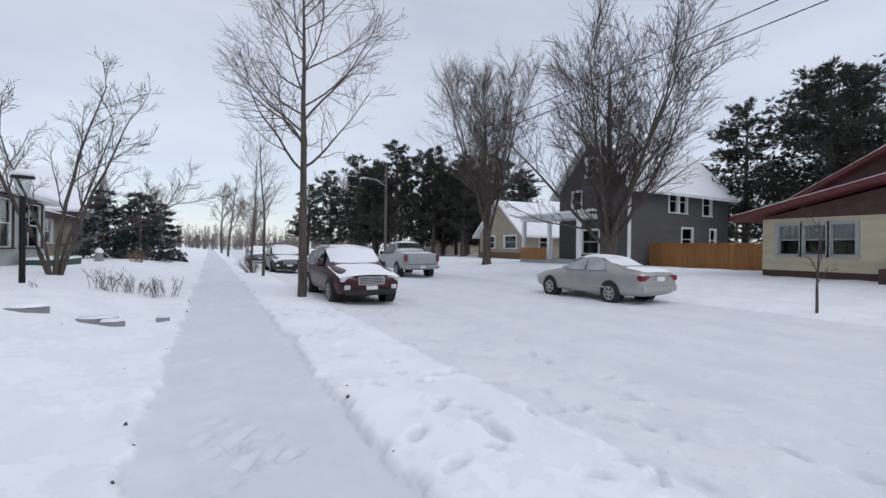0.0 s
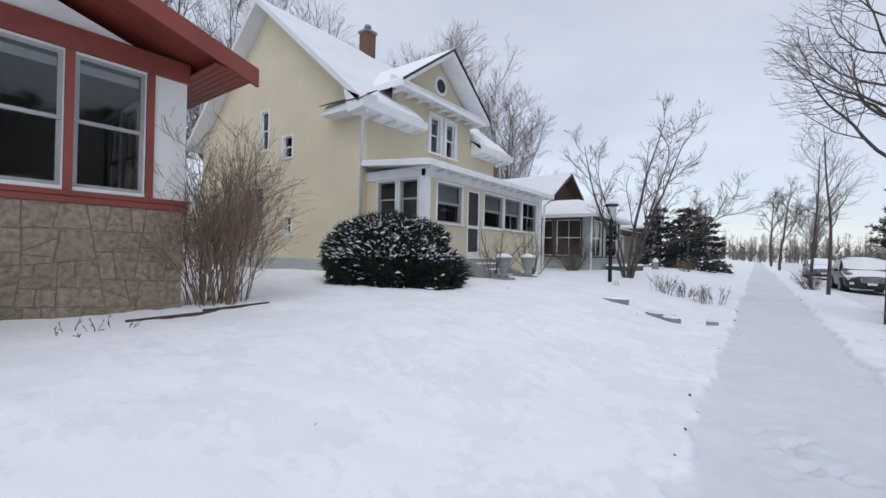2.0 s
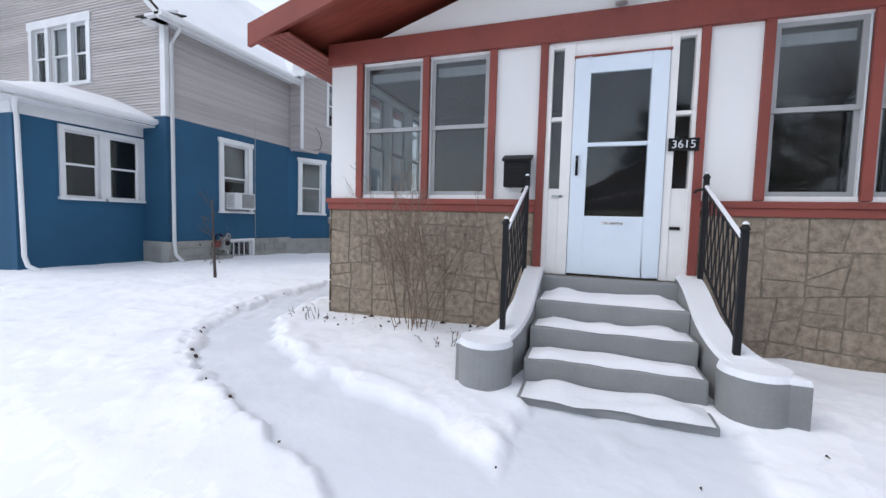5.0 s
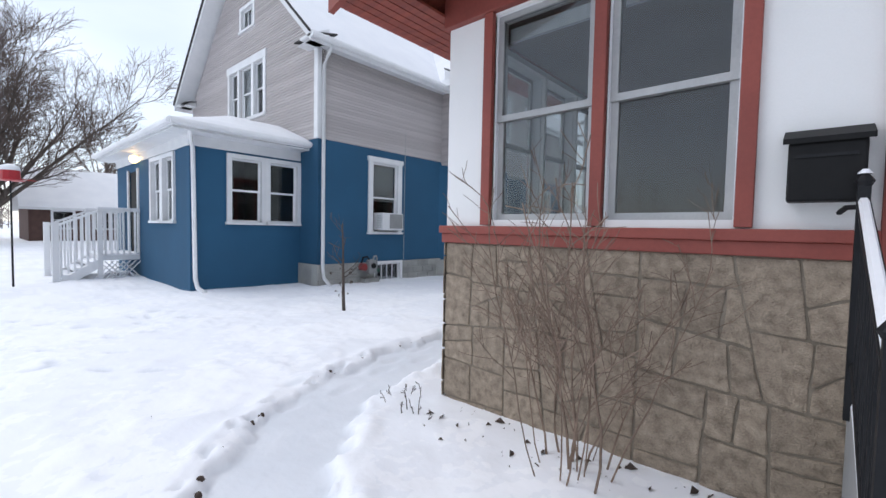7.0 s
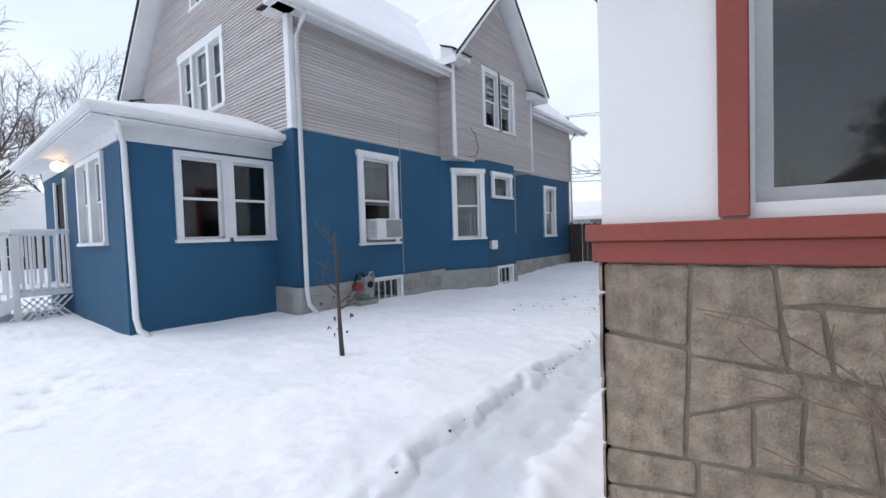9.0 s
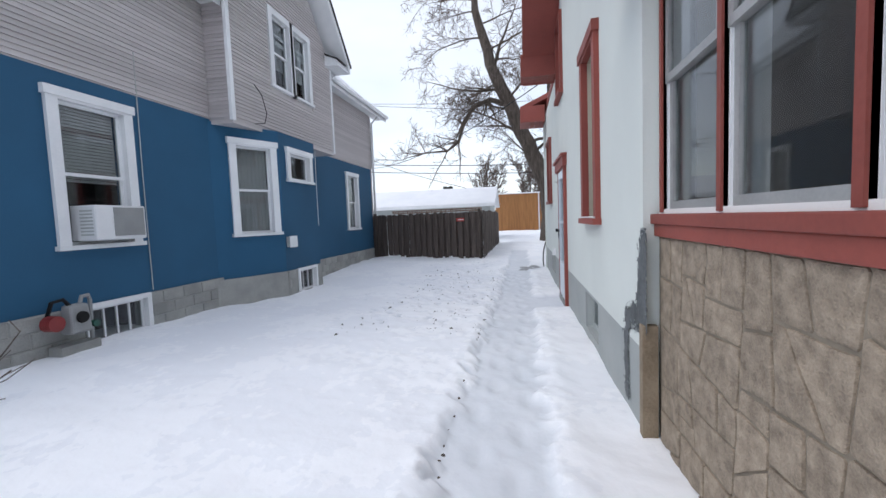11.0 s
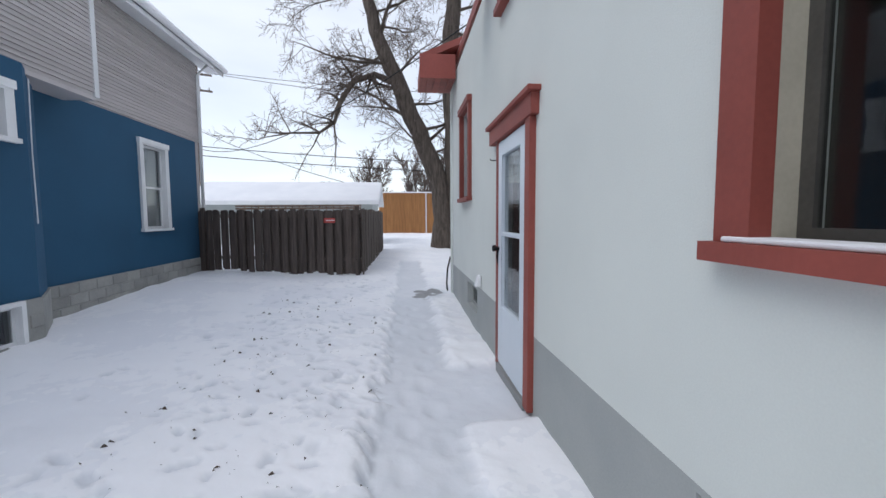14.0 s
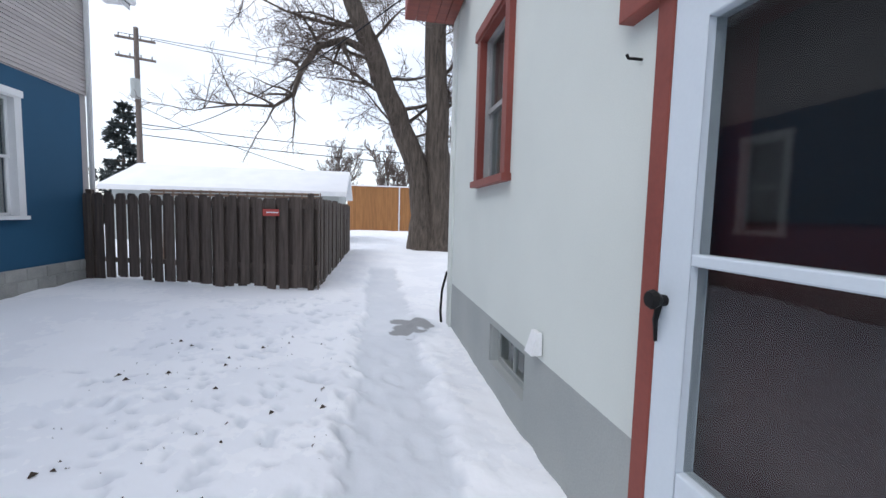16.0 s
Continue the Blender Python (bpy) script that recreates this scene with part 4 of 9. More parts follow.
# wrought-iron handrails
for y, nm in ((-2.30, "a"), (-0.68, "b")):
    hr = thing("handrail", (-5.7, y, 0.9), "black wrought-iron handrail with twisted pickets", "handrail", "handrails of the entry steps")
    zb = lambda x: 1.26 - 0.44 * max(0, min(1, (x + 6.36) / 1.62)) ** 1.0
    xa, xb = -6.22, -5.12
    m = Mesh()
    for x, top_ in ((xa, 2.12), (xb, 1.66)):
        p_ = Mesh().box(x - 0.021, x + 0.021, y - 0.021, y + 0.021, zb(x) - 0.04, top_ + 0.08)
        po = part("post", p_, IRON, hr)
        k = Mesh().tube([(x, y, top_ + 0.08), (x, y, top_ + 0.10), (x, y, top_ + 0.13)], [0.024, 0.034, 0.014], 8)
        part("finial", k, IRON, po)
        part("finial_snow", Mesh().tube([(x, y, top_ + 0.131), (x, y, top_ + 0.15)], [0.026, 0.010], 8), SNOW, po)
    top_at = lambda x: 2.12 + (1.66 - 2.12) * (x - xa) / (xb - xa)
    m.prism([(xa, y - 0.022, top_at(xa)), (xb, y - 0.022, top_at(xb)), (xb, y + 0.022, top_at(xb)), (xa, y + 0.022, top_at(xa))], [(xa, y - 0.022, top_at(xa) + 0.02), (xb, y - 0.022, top_at(xb) + 0.02), (xb, y + 0.022, top_at(xb) + 0.02), (xa, y + 0.022, top_at(xa) + 0.02)])
    part("top_rail", m, IRON, hr, turn_out=True)
    m = Mesh()
    m.prism([(xa, y - 0.018, top_at(xa) + 0.021), (xb, y - 0.018, top_at(xb) + 0.021), (xb, y + 0.018, top_at(xb) + 0.021), (xa, y + 0.018, top_at(xa) + 0.021)], [(xa, y - 0.01, top_at(xa) + 0.036), (xb, y - 0.01, top_at(xb) + 0.036), (xb, y + 0.01, top_at(xb) + 0.036), (xa, y + 0.01, top_at(xa) + 0.036)])
    part("rail_snow", m, SNOW, hr, turn_out=True)
    m = Mesh().tube([(xa, y, top_at(xa) - 0.68), (xb, y, top_at(xb) - 0.68)], [0.011, 0.011], 6)
    part("bottom_rail", m, IRON, hr)
    for k in range(1, 16):
        x = xa + (xb - xa) * k / 16
        bow = 0.017 * (1 if k % 2 else -1)
        pts = [(x + bow * math.sin(q * math.pi / 3), y, top_at(x) - 0.68 + 0.68 * q / 12) for q in range(13)]
        part("picket", Mesh().tube(pts, [0.0065] * 13, 4), IRON, hr)
    part("wall_bracket", Mesh().tube([(xa, y, top_at(xa) - 0.01), (xa - 0.05, y - 0.05, top_at(xa) - 0.01), (FX + 0.05, y - 0.07, top_at(xa) - 0.03)], [0.012] * 3, 6), IRON, hr)

# mailbox, number plate, wall lamp
mb = thing("mailbox", (FX, -2.42, 2.14), "black metal wall mailbox with a sloped lid", "mailbox")
m = Mesh()
m.prism([(FX + d, y, 2.14) for d, y in ((0.002, -2.56), (0.13, -2.56), (0.13, -2.29), (0.002, -2.29))], [(FX + d, y, z) for d, y, z in ((0.002, -2.56, 2.46), (0.13, -2.56, 2.41), (0.13, -2.29, 2.41), (0.002, -2.29, 2.46))])
part("body", m, BLACK, mb, bevel=0.01, turn_out=True)
m = Mesh()
m.prism([(FX + d, y, z) for d, y, z in ((0.002, -2.58, 2.462), (0.15, -2.58, 2.405), (0.15, -2.27, 2.405), (0.002, -2.27, 2.462))], [(FX + d, y, z) for d, y, z in ((0.002, -2.58, 2.49), (0.15, -2.58, 2.43), (0.15, -2.27, 2.43), (0.002, -2.27, 2.49))])
part("lid", m, BLACK, mb, turn_out=True)
m = Mesh()
m.box(FX + 0.131, FX + 0.136, -2.53, -2.32, 2.34, 2.355)
part("slot", m, IRON, mb)
np_ = thing("house_number", (FX, -0.86, 2.5), "black plate with white house number 3615", "number plate")
m = Mesh()
front.box(m, -0.995, -0.735, 0.046, 0.058, 2.48, 2.60)
part("plate", m, BLACK, np_)
lettering("3615", 0.105, (FX + 0.06, -0.865, 2.54), (90, 0, 90), WHITE, "lettering", np_)
wl = thing("wall_lamp", (FX, -1.48, 3.9), "small bronze wall lantern above the door", "lamp")
m = Mesh().tube([(FX, -1.48, 4.08), (FX + 0.03, -1.48, 4.08)], [0.05, 0.05], 12)
part("backplate", m, BLACK, wl)
m = Mesh().tube([(FX + 0.02, -1.48, 4.08), (FX + 0.09, -1.48, 4.10), (FX + 0.12, -1.48, 4.06)], [0.012] * 3, 6)
part("arm", m, BLACK, wl)
m = Mesh().tube([(FX + 0.12, -1.48, 4.07), (FX + 0.12, -1.48, 4.04), (FX + 0.12, -1.48, 4.0)], [0.015, 0.06, 0.07], 12)
part("cap", m, BLACK, wl)
m = Mesh().tube([(FX + 0.12, -1.48, 3.998), (FX + 0.12, -1.48, 3.88)], [0.06, 0.055], 12)
part("glass_shade", m, ALU, wl)


# ---------------------------------------------------------------- the blue house
blue = thing("house", (-12, -15, 0.45), "two-storey house, blue stucco below and grey lap siding above", "house")
BY = -11.38
bn = Face("y", BY, 1)
b_holes = [(-11.84, -10.91, 1.88, 3.75), (-20.92, -20.07, 1.84, 3.64), (-11.95, -11.05, 0.5, 1.02)]
part("wall", bn.wall([(-14.2, 4.1), (-9.48, 4.1)], 1.07, b_holes[:1], 0.2), BLUE, blue)
part("wall", bn.wall([(-22.48, 4.1), (-17.2, 4.1)], 1.0, b_holes[1:2], 0.2), BLUE, blue)
bw_up = part("wall", bn.wall([(-22.48, 6.35), (-9.48, 6.35)], 4.1, [], 0.2), SIDING, blue)
base_north = part("base_wall", Face("y", BY + 0.04, 1).wall([(-14.2, 1.07), (-9.235, 1.07)], 0.1, b_holes[2:], 0.24), BLUE_DARK, blue, "weathered grey foundation")
base_rear = part("base_wall", Face("y", BY + 0.04, 1).wall([(-22.68, 1.0), (-17.2, 1.0)], 0.1, [], 0.24), BLUE_DARK, blue)
bf = Face("x", -9.28, 1)
TRI = [(-16.35, -15.75, 5.15, 6.65), (-15.6, -14.85, 5.15, 6.65), (-14.7, -14.1, 5.15, 6.65)]
ATT = (-15.55, -14.75, 7.75, 8.35)
gab = [(-19.6, 6.35), (-15.5, 10.25), (-11.4, 6.35)]
part("wall", bf.wall([(-19.6, 4.1), (-11.4, 4.1)], 1.07, [], 0.2), BLUE, blue)
bw_front = part("wall", bf.wall(gab, 4.1, TRI + [ATT], 0.2), SIDING, blue)
part("base_wall", Face("x", -9.24, 1).wall([(-19.6, 1.07), (-11.37, 1.07)], 0.1, [], 0.24), BLUE_DARK, blue)
part("wall", Face("x", -22.68, -1).wall([(-19.6, 6.35), (-15.5, 10.25), (-11.4, 6.35)], 0.1, [], 0.2), SIDING, blue)
part("wall", Face("y", -19.6, -1).wall([(-22.48, 6.35), (-9.48, 6.35)], 0.1, [], 0.2), SIDING, blue)
siding(bn, [(-13.67, 6.3), (-9.38, 6.3)], 4.12, [], bw_up)
siding(bn, [(-22.68, 6.3), (-18.05, 6.3)], 4.12, [], bw_up)
grow = lambda h, e: (h[0] - e, h[1] + e, h[2] - e, h[3] + e)
siding(bf, gab, 4.12, [(-16.48, -13.97, 5.02, 6.80), grow(ATT, 0.1)], bw_front)
for h in TRI:
    window(bf, *h, blue, casing=0.13 if h[0] != TRI[1][0] else 0.0, proud=0.05, sill=False, behind=("curtain", 0.0, 1.0) if h == TRI[1] else None)
part("window_head", bf.box(Mesh(), -16.52, -13.93, 0.0, 0.06, 6.65, 6.86), WHITE, blue)
part("window_sill", bf.box(Mesh(), -16.52, -13.93, 0.0, 0.08, 5.06, 5.15), WHITE, blue)
window(bf, *ATT, blue, casing=0.09, style="one", cell=3)
w1 = window(bn, *b_holes[0], blue, casing=0.13, proud=0.05, head=0.03, behind=("blind", 0.45, 1.0))
window(bn, *b_holes[1], blue, casing=0.12, proud=0.05, head=0.02, behind=("curtain", 0.0, 1.0))
window(Face("y", BY + 0.04, 1), *b_holes[2], blue, casing=0.06, proud=0.03, style="one", cell=4, sill=False)
# corner boards and downspouts
part("corner_board", Mesh().box(-9.35, -9.255, BY - 0.12, BY + 0.03, 4.1, 6.35), WHITE, blue)
part("corner_board", Mesh().box(-9.255, -9.23, BY - 0.12, BY + 0.03, 4.1, 6.35), WHITE, blue)


def spout(pts, parent, r=0.045):
    m = Mesh()
    m.tube(pts, [r] * len(pts), 8)
    part("downspout", m, WHITE, parent, "white metal downspout", smooth=True)


spout([(-9.36, -10.93, 6.2), (-9.36, -11.08, 6.02), (-9.37, -11.29, 5.8), (-9.37, -11.3, 1.0), (-9.40, -11.29, 0.75), (-9.50, -11.08, 0.50)], blue)
spout([(-22.63, -11.0, 6.2), (-22.63, -11.3, 5.9), (-22.63, -11.31, 0.7)], blue)
# roof of the main block
zr = lambda y: 10.62 - 0.95 * abs(y + 15.5)
EN, ES = -10.95, -20.05
roof("roof", [[(-8.80, -15.5, zr(-15.5)), (-8.80, EN, zr(EN)), (-23.45, EN, zr(EN)), (-23.45, -15.5, zr(-15.5))],
              [(-8.80, ES, zr(ES)), (-8.80, -15.5, zr(-15.5)), (-23.45, -15.5, zr(-15.5)), (-23.45, ES, zr(ES))]], blue, 0.2, WHITE, 0.09)
m = Mesh()
for y0, y1 in ((-15.5, EN), (-15.5, ES)):
    a, b = zr(y0), zr(y1)
    m.prism([(-8.75, y0, a - 0.02), (-8.80, y0, a - 0.02), (-8.80, y1, b - 0.02), (-8.75, y1, b - 0.02)], [(-8.75, y0, a + 0.03), (-8.80, y0, a + 0.03), (-8.80, y1, b + 0.03), (-8.75, y1, b + 0.03)])
part("roof_edge", m, ASPHALT_ROOF, blue, turn_out=True)
for y in (-11.4, -19.6):
    s = 1 if y > -15 else -1
    part("soffit", Mesh().box(-23.45, -8.80, y, y + s * 0.45, 6.20, 6.26), WHITE, blue)
part("gutter", Mesh().tube([(-8.80, -10.90, 6.24), (-13.6, -10.90, 6.24)], [0.075, 0.075], 8), WHITE, blue)
part("gutter", Mesh().tube([(-18.2, -10.90, 6.28), (-23.45, -10.90, 6.28)], [0.075, 0.075], 8), WHITE, blue)
for y in (-11.0, -20.0):
    m = Mesh()
    s = 1 if y > -15 else -1
    m.prism([(-9.28, y - s * 0.75, 6.2), (-8.93, y - s * 0.75, 6.2), (-8.93, y + s * 0.07, 6.2), (-9.28, y + s * 0.07, 6.2)], [(-9.28, y - s * 0.7, 6.5), (-9.3, y - s * 0.7, 6.5), (-9.0, y + s * 0.05, 6.36), (-9.28, y + s * 0.05, 6.5)])
    ret = part("eave_return", m, WHITE, blue, turn_out=True)
    part("return_roof", Mesh().prism([(-9.47, y - s * 0.80, 6.42), (-8.88, y - s * 0.80, 6.26), (-8.88, y + s * 0.1, 6.26), (-9.47, y + s * 0.1, 6.42)], [(-9.47, y - s * 0.80, 6.45), (-8.88, y - s * 0.80, 6.29), (-8.88, y + s * 0.1, 6.29), (-9.47, y + s * 0.1, 6.45)]), ASPHALT_ROOF, ret, turn_out=True)
# upper bay with its cross gable
UY = -10.88
bu = Face("y", UY, 1)
UW = [(-15.86, -15.14, 5.12, 6.66), (-16.74, -16.02, 5.12, 6.66)]
bgab = [(-18.05, 6.6), (-15.92, 8.95), (-13.67, 6.6)]
bay_w = part("wall", bu.wall(bgab, 4.07, UW, 0.18), SIDING, blue)
siding(bu, bgab, 4.12, [(-16.88, -15.0, 4.99, 6.82)], bay_w)
for h in UW:
    window(bu, *h, blue, casing=0.13, proud=0.05, head=0.0, behind=("curtain", 0.3, 1.0))
for x, o in ((-13.67, 1), (-18.05, -1)):
    f = Face("x", x, o)
    w = part("wall", f.wall([(BY, 6.6), (UY - 0.18, 6.6)], 4.07, [], 0.15), SIDING, blue)
    siding(f, [(BY, 6.5), (UY, 6.5)], 4.12, [], w)
    part("corner_board", Mesh().box(x - 0.05, x + 0.05, UY - 0.03, UY + 0.035, 4.05, 6.6), WHITE, blue)
part("bay_floor", Mesh().box(-18.05, -13.67, BY, UY, 4.0, 4.068), SIDING, blue)
zb_ = lambda x: 9.35 - 1.08 * abs(x + 15.92)
for x1, s in ((-13.2, 1), (-18.5, -1)):
    m = Mesh()
    x1_ = x1
    q = [(-15.92, -10.42, zb_(-15.92)), (x1_, -10.42, zb_(x1_)), (x1_, -14.0, zb_(x1_)), (-15.92, -14.0, zb_(-15.92))]
    roof("roof", [q if s > 0 else q[::-1]], blue, 0.17, WHITE, 0.08)
    m.prism([(-15.92, -10.41, zb_(-15.92) - 0.02), (-15.92, -10.37, zb_(-15.92) - 0.02), (x1_, -10.37, zb_(x1_) - 0.02), (x1_, -10.41, zb_(x1_) - 0.02)], [(-15.92, -10.41, zb_(-15.92) + 0.04), (-15.92, -10.37, zb_(-15.92) + 0.04), (x1_, -10.37, zb_(x1_) + 0.04), (x1_, -10.41, zb_(x1_) + 0.04)])
    part("roof_edge", m, ASPHALT_ROOF, blue, turn_out=True)
    x2 = x1 - s * 0.75
    ret = part("eave_return", Mesh().prism([(min(x1, x2), UY, 6.42), (max(x1, x2), UY, 6.42), (max(x1, x2), UY + 0.4, 6.42), (min(x1, x2), UY + 0.4, 6.42)], [(min(x1, x2), UY, 6.72), (max(x1, x2), UY, 6.72), (max(x1, x2), UY + 0.36, 6.58), (min(x1, x2), UY + 0.36, 6.58)]), WHITE, blue, turn_out=True)
    part("return_roof", Mesh().prism([(min(x1, x2) - 0.03, UY, 6.74), (max(x1, x2) + 0.03, UY, 6.74), (max(x1, x2) + 0.03, UY + 0.43, 6.56), (min(x1, x2) - 0.03, UY + 0.43, 6.56)], [(min(x1, x2) - 0.03, UY, 6.77), (max(x1, x2) + 0.03, UY, 6.77), (max(x1, x2) + 0.03, UY + 0.43, 6.59), (min(x1, x2) - 0.03, UY + 0.43, 6.59)]), ASPHALT_ROOF, ret, turn_out=True)
# lower bay: two slanted sides and a flat front
BF = -10.72
by = Face("y", BF, 1)
S3 = (-16.18, -15.26, 3.07, 3.65)
BB = (-16.15, -15.35, 0.48, 0.98)
part("wall", by.wall([(-16.5, 4.06), (-14.9, 4.06)], 1.02, [S3], 0.16), BLUE, blue)
base_bay = part("base_wall", Face("y", BF + 0.04, 1).wall([(-16.5, 1.02), (-14.9, 1.02)], 0.1, [BB], 0.2), BLUE_DARK, blue)
window(by, *S3, blue, casing=0.12, proud=0.05, style="one", head=0.02)
window(Face("y", BF + 0.04, 1), *BB, blue, casing=0.05, style="one", cell=3, sill=False)


def slanted(p, q, z0, z1, holes, mat, nm, thick=0.16):
    """A wall from p to q in plan, with its windows, built flat and then turned into place."""
    L = math.hypot(q[0] - p[0], q[1] - p[1])
    f = Face("y", 0, 1)
    w = part(nm, f.wall([(0, z1), (L, z1)], z0, holes, thick), mat, blue)
    made = [w] + [window(f, *h, blue, casing=0.13, proud=0.05, head=0.03, behind=("curtain", 0.0, 1.0)) for h in holes]
    turn = Matrix.Translation((p[0], p[1], 0)) @ Matrix.Rotation(math.atan2(q[1] - p[1], q[0] - p[0]), 4, "Z")
    for o in made:
        for c in (o, *o.children_recursive):
            c.data.transform(turn)


L2 = math.hypot(1.3, 0.74)
slanted((-14.9, BF), (-13.6, BY), 1.02, 4.06, [(0.22, 0.22 + 0.76, 1.90, 3.66)], BLUE, "wall")
slanted((-14.88, BF + 0.04), (-13.56, BY + 0.04), 0.1, 1.02, [], BLUE_DARK, "base_wall")
slanted((-17.35, BY + 0.1), (-16.5, BF), 1.0, 4.06, [], BLUE, "wall")
slanted((-17.35, BY + 0.14), (-16.5, BF + 0.04), 0.1, 1.0, [], BLUE_DARK, "base_wall")
eb = thing("electric_box", (-15.1, BF, 1.85), "small pale grey electric box on blue wall", "electric box")
part("body", Mesh().box(-15.24, -14.96, BF, BF + 0.09, 1.55, 1.78), ALU, eb, bevel=0.01)
part("lid", Mesh().box(-15.25, -14.95, BF + 0.09, BF + 0.105, 1.54, 1.79), WHITE, eb)
for x, y0, z0, z1 in ((-16.62, BF - 0.06, 2.0, 3.9), (-12.10, BY, 1.1, 4.75)):
    cb = thing("wall_cable", (x, y0 + 0.015, z0), "thin pale cable running down the wall", "cable")
    part("cable", Mesh().tube([(x, y0 + 0.015, z0), (x + 0.01, y0 + 0.018, (z0 + z1) / 2), (x, y0 + 0.03, z1)], [0.008] * 3, 5), WHITE if x < -16 else BASEGREY, cb)
cb = thing("wall_cable", (-14.5, UY + 0.03, 4.15), "dark loop of cable hanging from the grey siding", "cable")
part("cable", Mesh().tube([(-14.35, UY + 0.04, 4.9), (-14.55, UY + 0.06, 4.75), (-14.7, UY + 0.06, 4.4), (-14.62, UY + 0.05, 4.18), (-14.3, UY + 0.04, 4.1)], [0.009] * 5, 5), BLACK, cb)
# chimney
ch = part("chimney", Mesh().box(-13.6, -12.9, -14.6, -14.0, 8.8, 10.6), BRICK, blue, "red-brown brick chimney")
part("chimney_cap", Mesh().box(-13.66, -12.84, -14.66, -13.94, 10.6, 10.72), CONC, ch)

# its front porch
PN, PX, PS = -12.2, -6.78, -18.4
pn, pf = Face("y", PN, 1), Face("x", PX, 1)
PW = [(-8.30, -7.60, 2.06, 3.48), (-9.20, -8.48, 2.06, 3.48)]
PF = [(-13.88, -13.16, 2.06, 3.50), (-14.80, -14.06, 2.06, 3.50)]
PD = (-17.0, -16.1, 1.2, 3.4)
part("wall", pn.wall([(-9.28, 3.85), (PX, 3.85)], 0.3, PW, 0.16), BLUE, blue)
part("wall", pf.wall([(PS, 3.85), (PN - 0.16, 3.85)], 0.3, PF + [PD], 0.16), BLUE, blue)
part("wall", Face("y", PS, -1).wall([(-9.28, 3.85), (PX - 0.16, 3.85)], 0.3, [], 0.16), BLUE, blue)
for h in PW:
    window(pn, *h, blue, casing=0.09, proud=0.05, room=0.9)
for h in PF:
    window(pf, *h, blue, casing=0.09, proud=0.05, room=0.9)
part("frieze", Mesh().box(-9.42, PX + 0.03, PN, PN + 0.03, 3.62, 3.85), WHITE, blue)
part("frieze", Mesh().box(PX, PX + 0.03, PS, PN, 3.62, 3.85), WHITE, blue)
d = part("porch_door", pf.box(Mesh(), PD[0], PD[1], -0.08, -0.03, 1.2, 3.4), DARK, blue, "dark porch door")
part("door_casing", pf.box(Mesh(), PD[1], PD[1] + 0.1, -0.02, 0.04, 1.2, 3.45), WHITE, blue)
part("door_casing", pf.box(Mesh(), PD[0] - 0.1, PD[0], -0.02, 0.04, 1.2, 3.45), WHITE, blue)
q = [(-6.35, -11.75, 4.02), (-9.46, -11.75, 4.02), (-9.46, -13.4, 4.62), (-8.0, -13.4, 4.62)]
q2 = [(-6.35, -18.9, 4.02), (-6.35, -11.75, 4.02), (-8.0, -13.4, 4.62), (-8.0, -17.4, 4.62)]
q3 = [(-8.0, -17.4, 4.62), (-8.0, -13.4, 4.62), (-9.46, -13.4, 4.63), (-9.46, -17.4, 4.63)]
roof("porch_roof", [q[::-1], q2, q3], blue, 0.14, WHITE, 0.09)
part("soffit", Mesh().box(-9.44, -6.36, PN, -11.76, 3.84, 3.87), WHITE, blue)
part("soffit", Mesh().box(PX, -6.36, -18.9, PN, 3.841, 3.871), WHITE, blue)
part("gutter", Mesh().tube([(-6.3, -11.7, 3.97), (-9.44, -11.7, 3.97)], [0.07, 0.07], 8), WHITE, blue)
part("gutter", Mesh().tube([(-6.3, -11.7, 3.97), (-6.3, -18.9, 3.97)], [0.07, 0.07], 8), WHITE, blue)
spout([(-6.65, -11.78, 3.95), (-6.73, -12.0, 3.75), (-6.82, -12.12, 3.55), (-6.85, -12.12, 0.85), (-6.87, -12.05, 0.66), (-6.95, -11.85, 0.56)], blue)
pl = thing("porch_light", (PX + 0.1, -15.85, 3.66), "lit round porch light under the eave", "lamp")
m = Mesh()
for k in range(7):
    t0, t1 = math.pi * k / 7, math.pi * (k + 1) / 7
    m.tube([(PX + 0.14, -15.85, 3.66 + 0.11 * math.cos(t0)), (PX + 0.14, -15.85, 3.66 + 0.11 * math.cos(t1))], [max(0.11 * math.sin(t0), 0.002), max(0.11 * math.sin(t1), 0.002)], 14, cap=False)
part("globe", m, WARMLAMP, pl, "glowing warm globe", smooth=True)
part("bracket", Mesh().tube([(PX, -15.85, 3.74), (PX + 0.14, -15.85, 3.76)], [0.03, 0.05], 8), WHITE, pl)

# white wooden stair and rail of that porch
st = thing("porch_stair", (-6.0, -16.6, 0.4), "white wooden porch stair with snowy rail and lattice skirt", "stair")
part("deck", Mesh().box(-6.88, -5.95, -17.6, -16.0, 1.02, 1.14), WHITE, st)
part("deck_snow", Mesh().box(-6.88, -5.94, -17.58, -16.02, 1.142, 1.2), SNOW, st, bevel=0.02)
for k in range(4):
    part("tread", Mesh().box(-5.95 + k * 0.24, -5.68 + k * 0.24, -17.6, -16.0, 0.92 - k * 0.15, 0.96 - k * 0.15), WHITE, st)
    part("tread_snow", Mesh().box(-5.94 + k * 0.24, -5.70 + k * 0.24, -17.58, -16.02, 0.962 - k * 0.15, 1.0 - k * 0.15), SNOW, st)
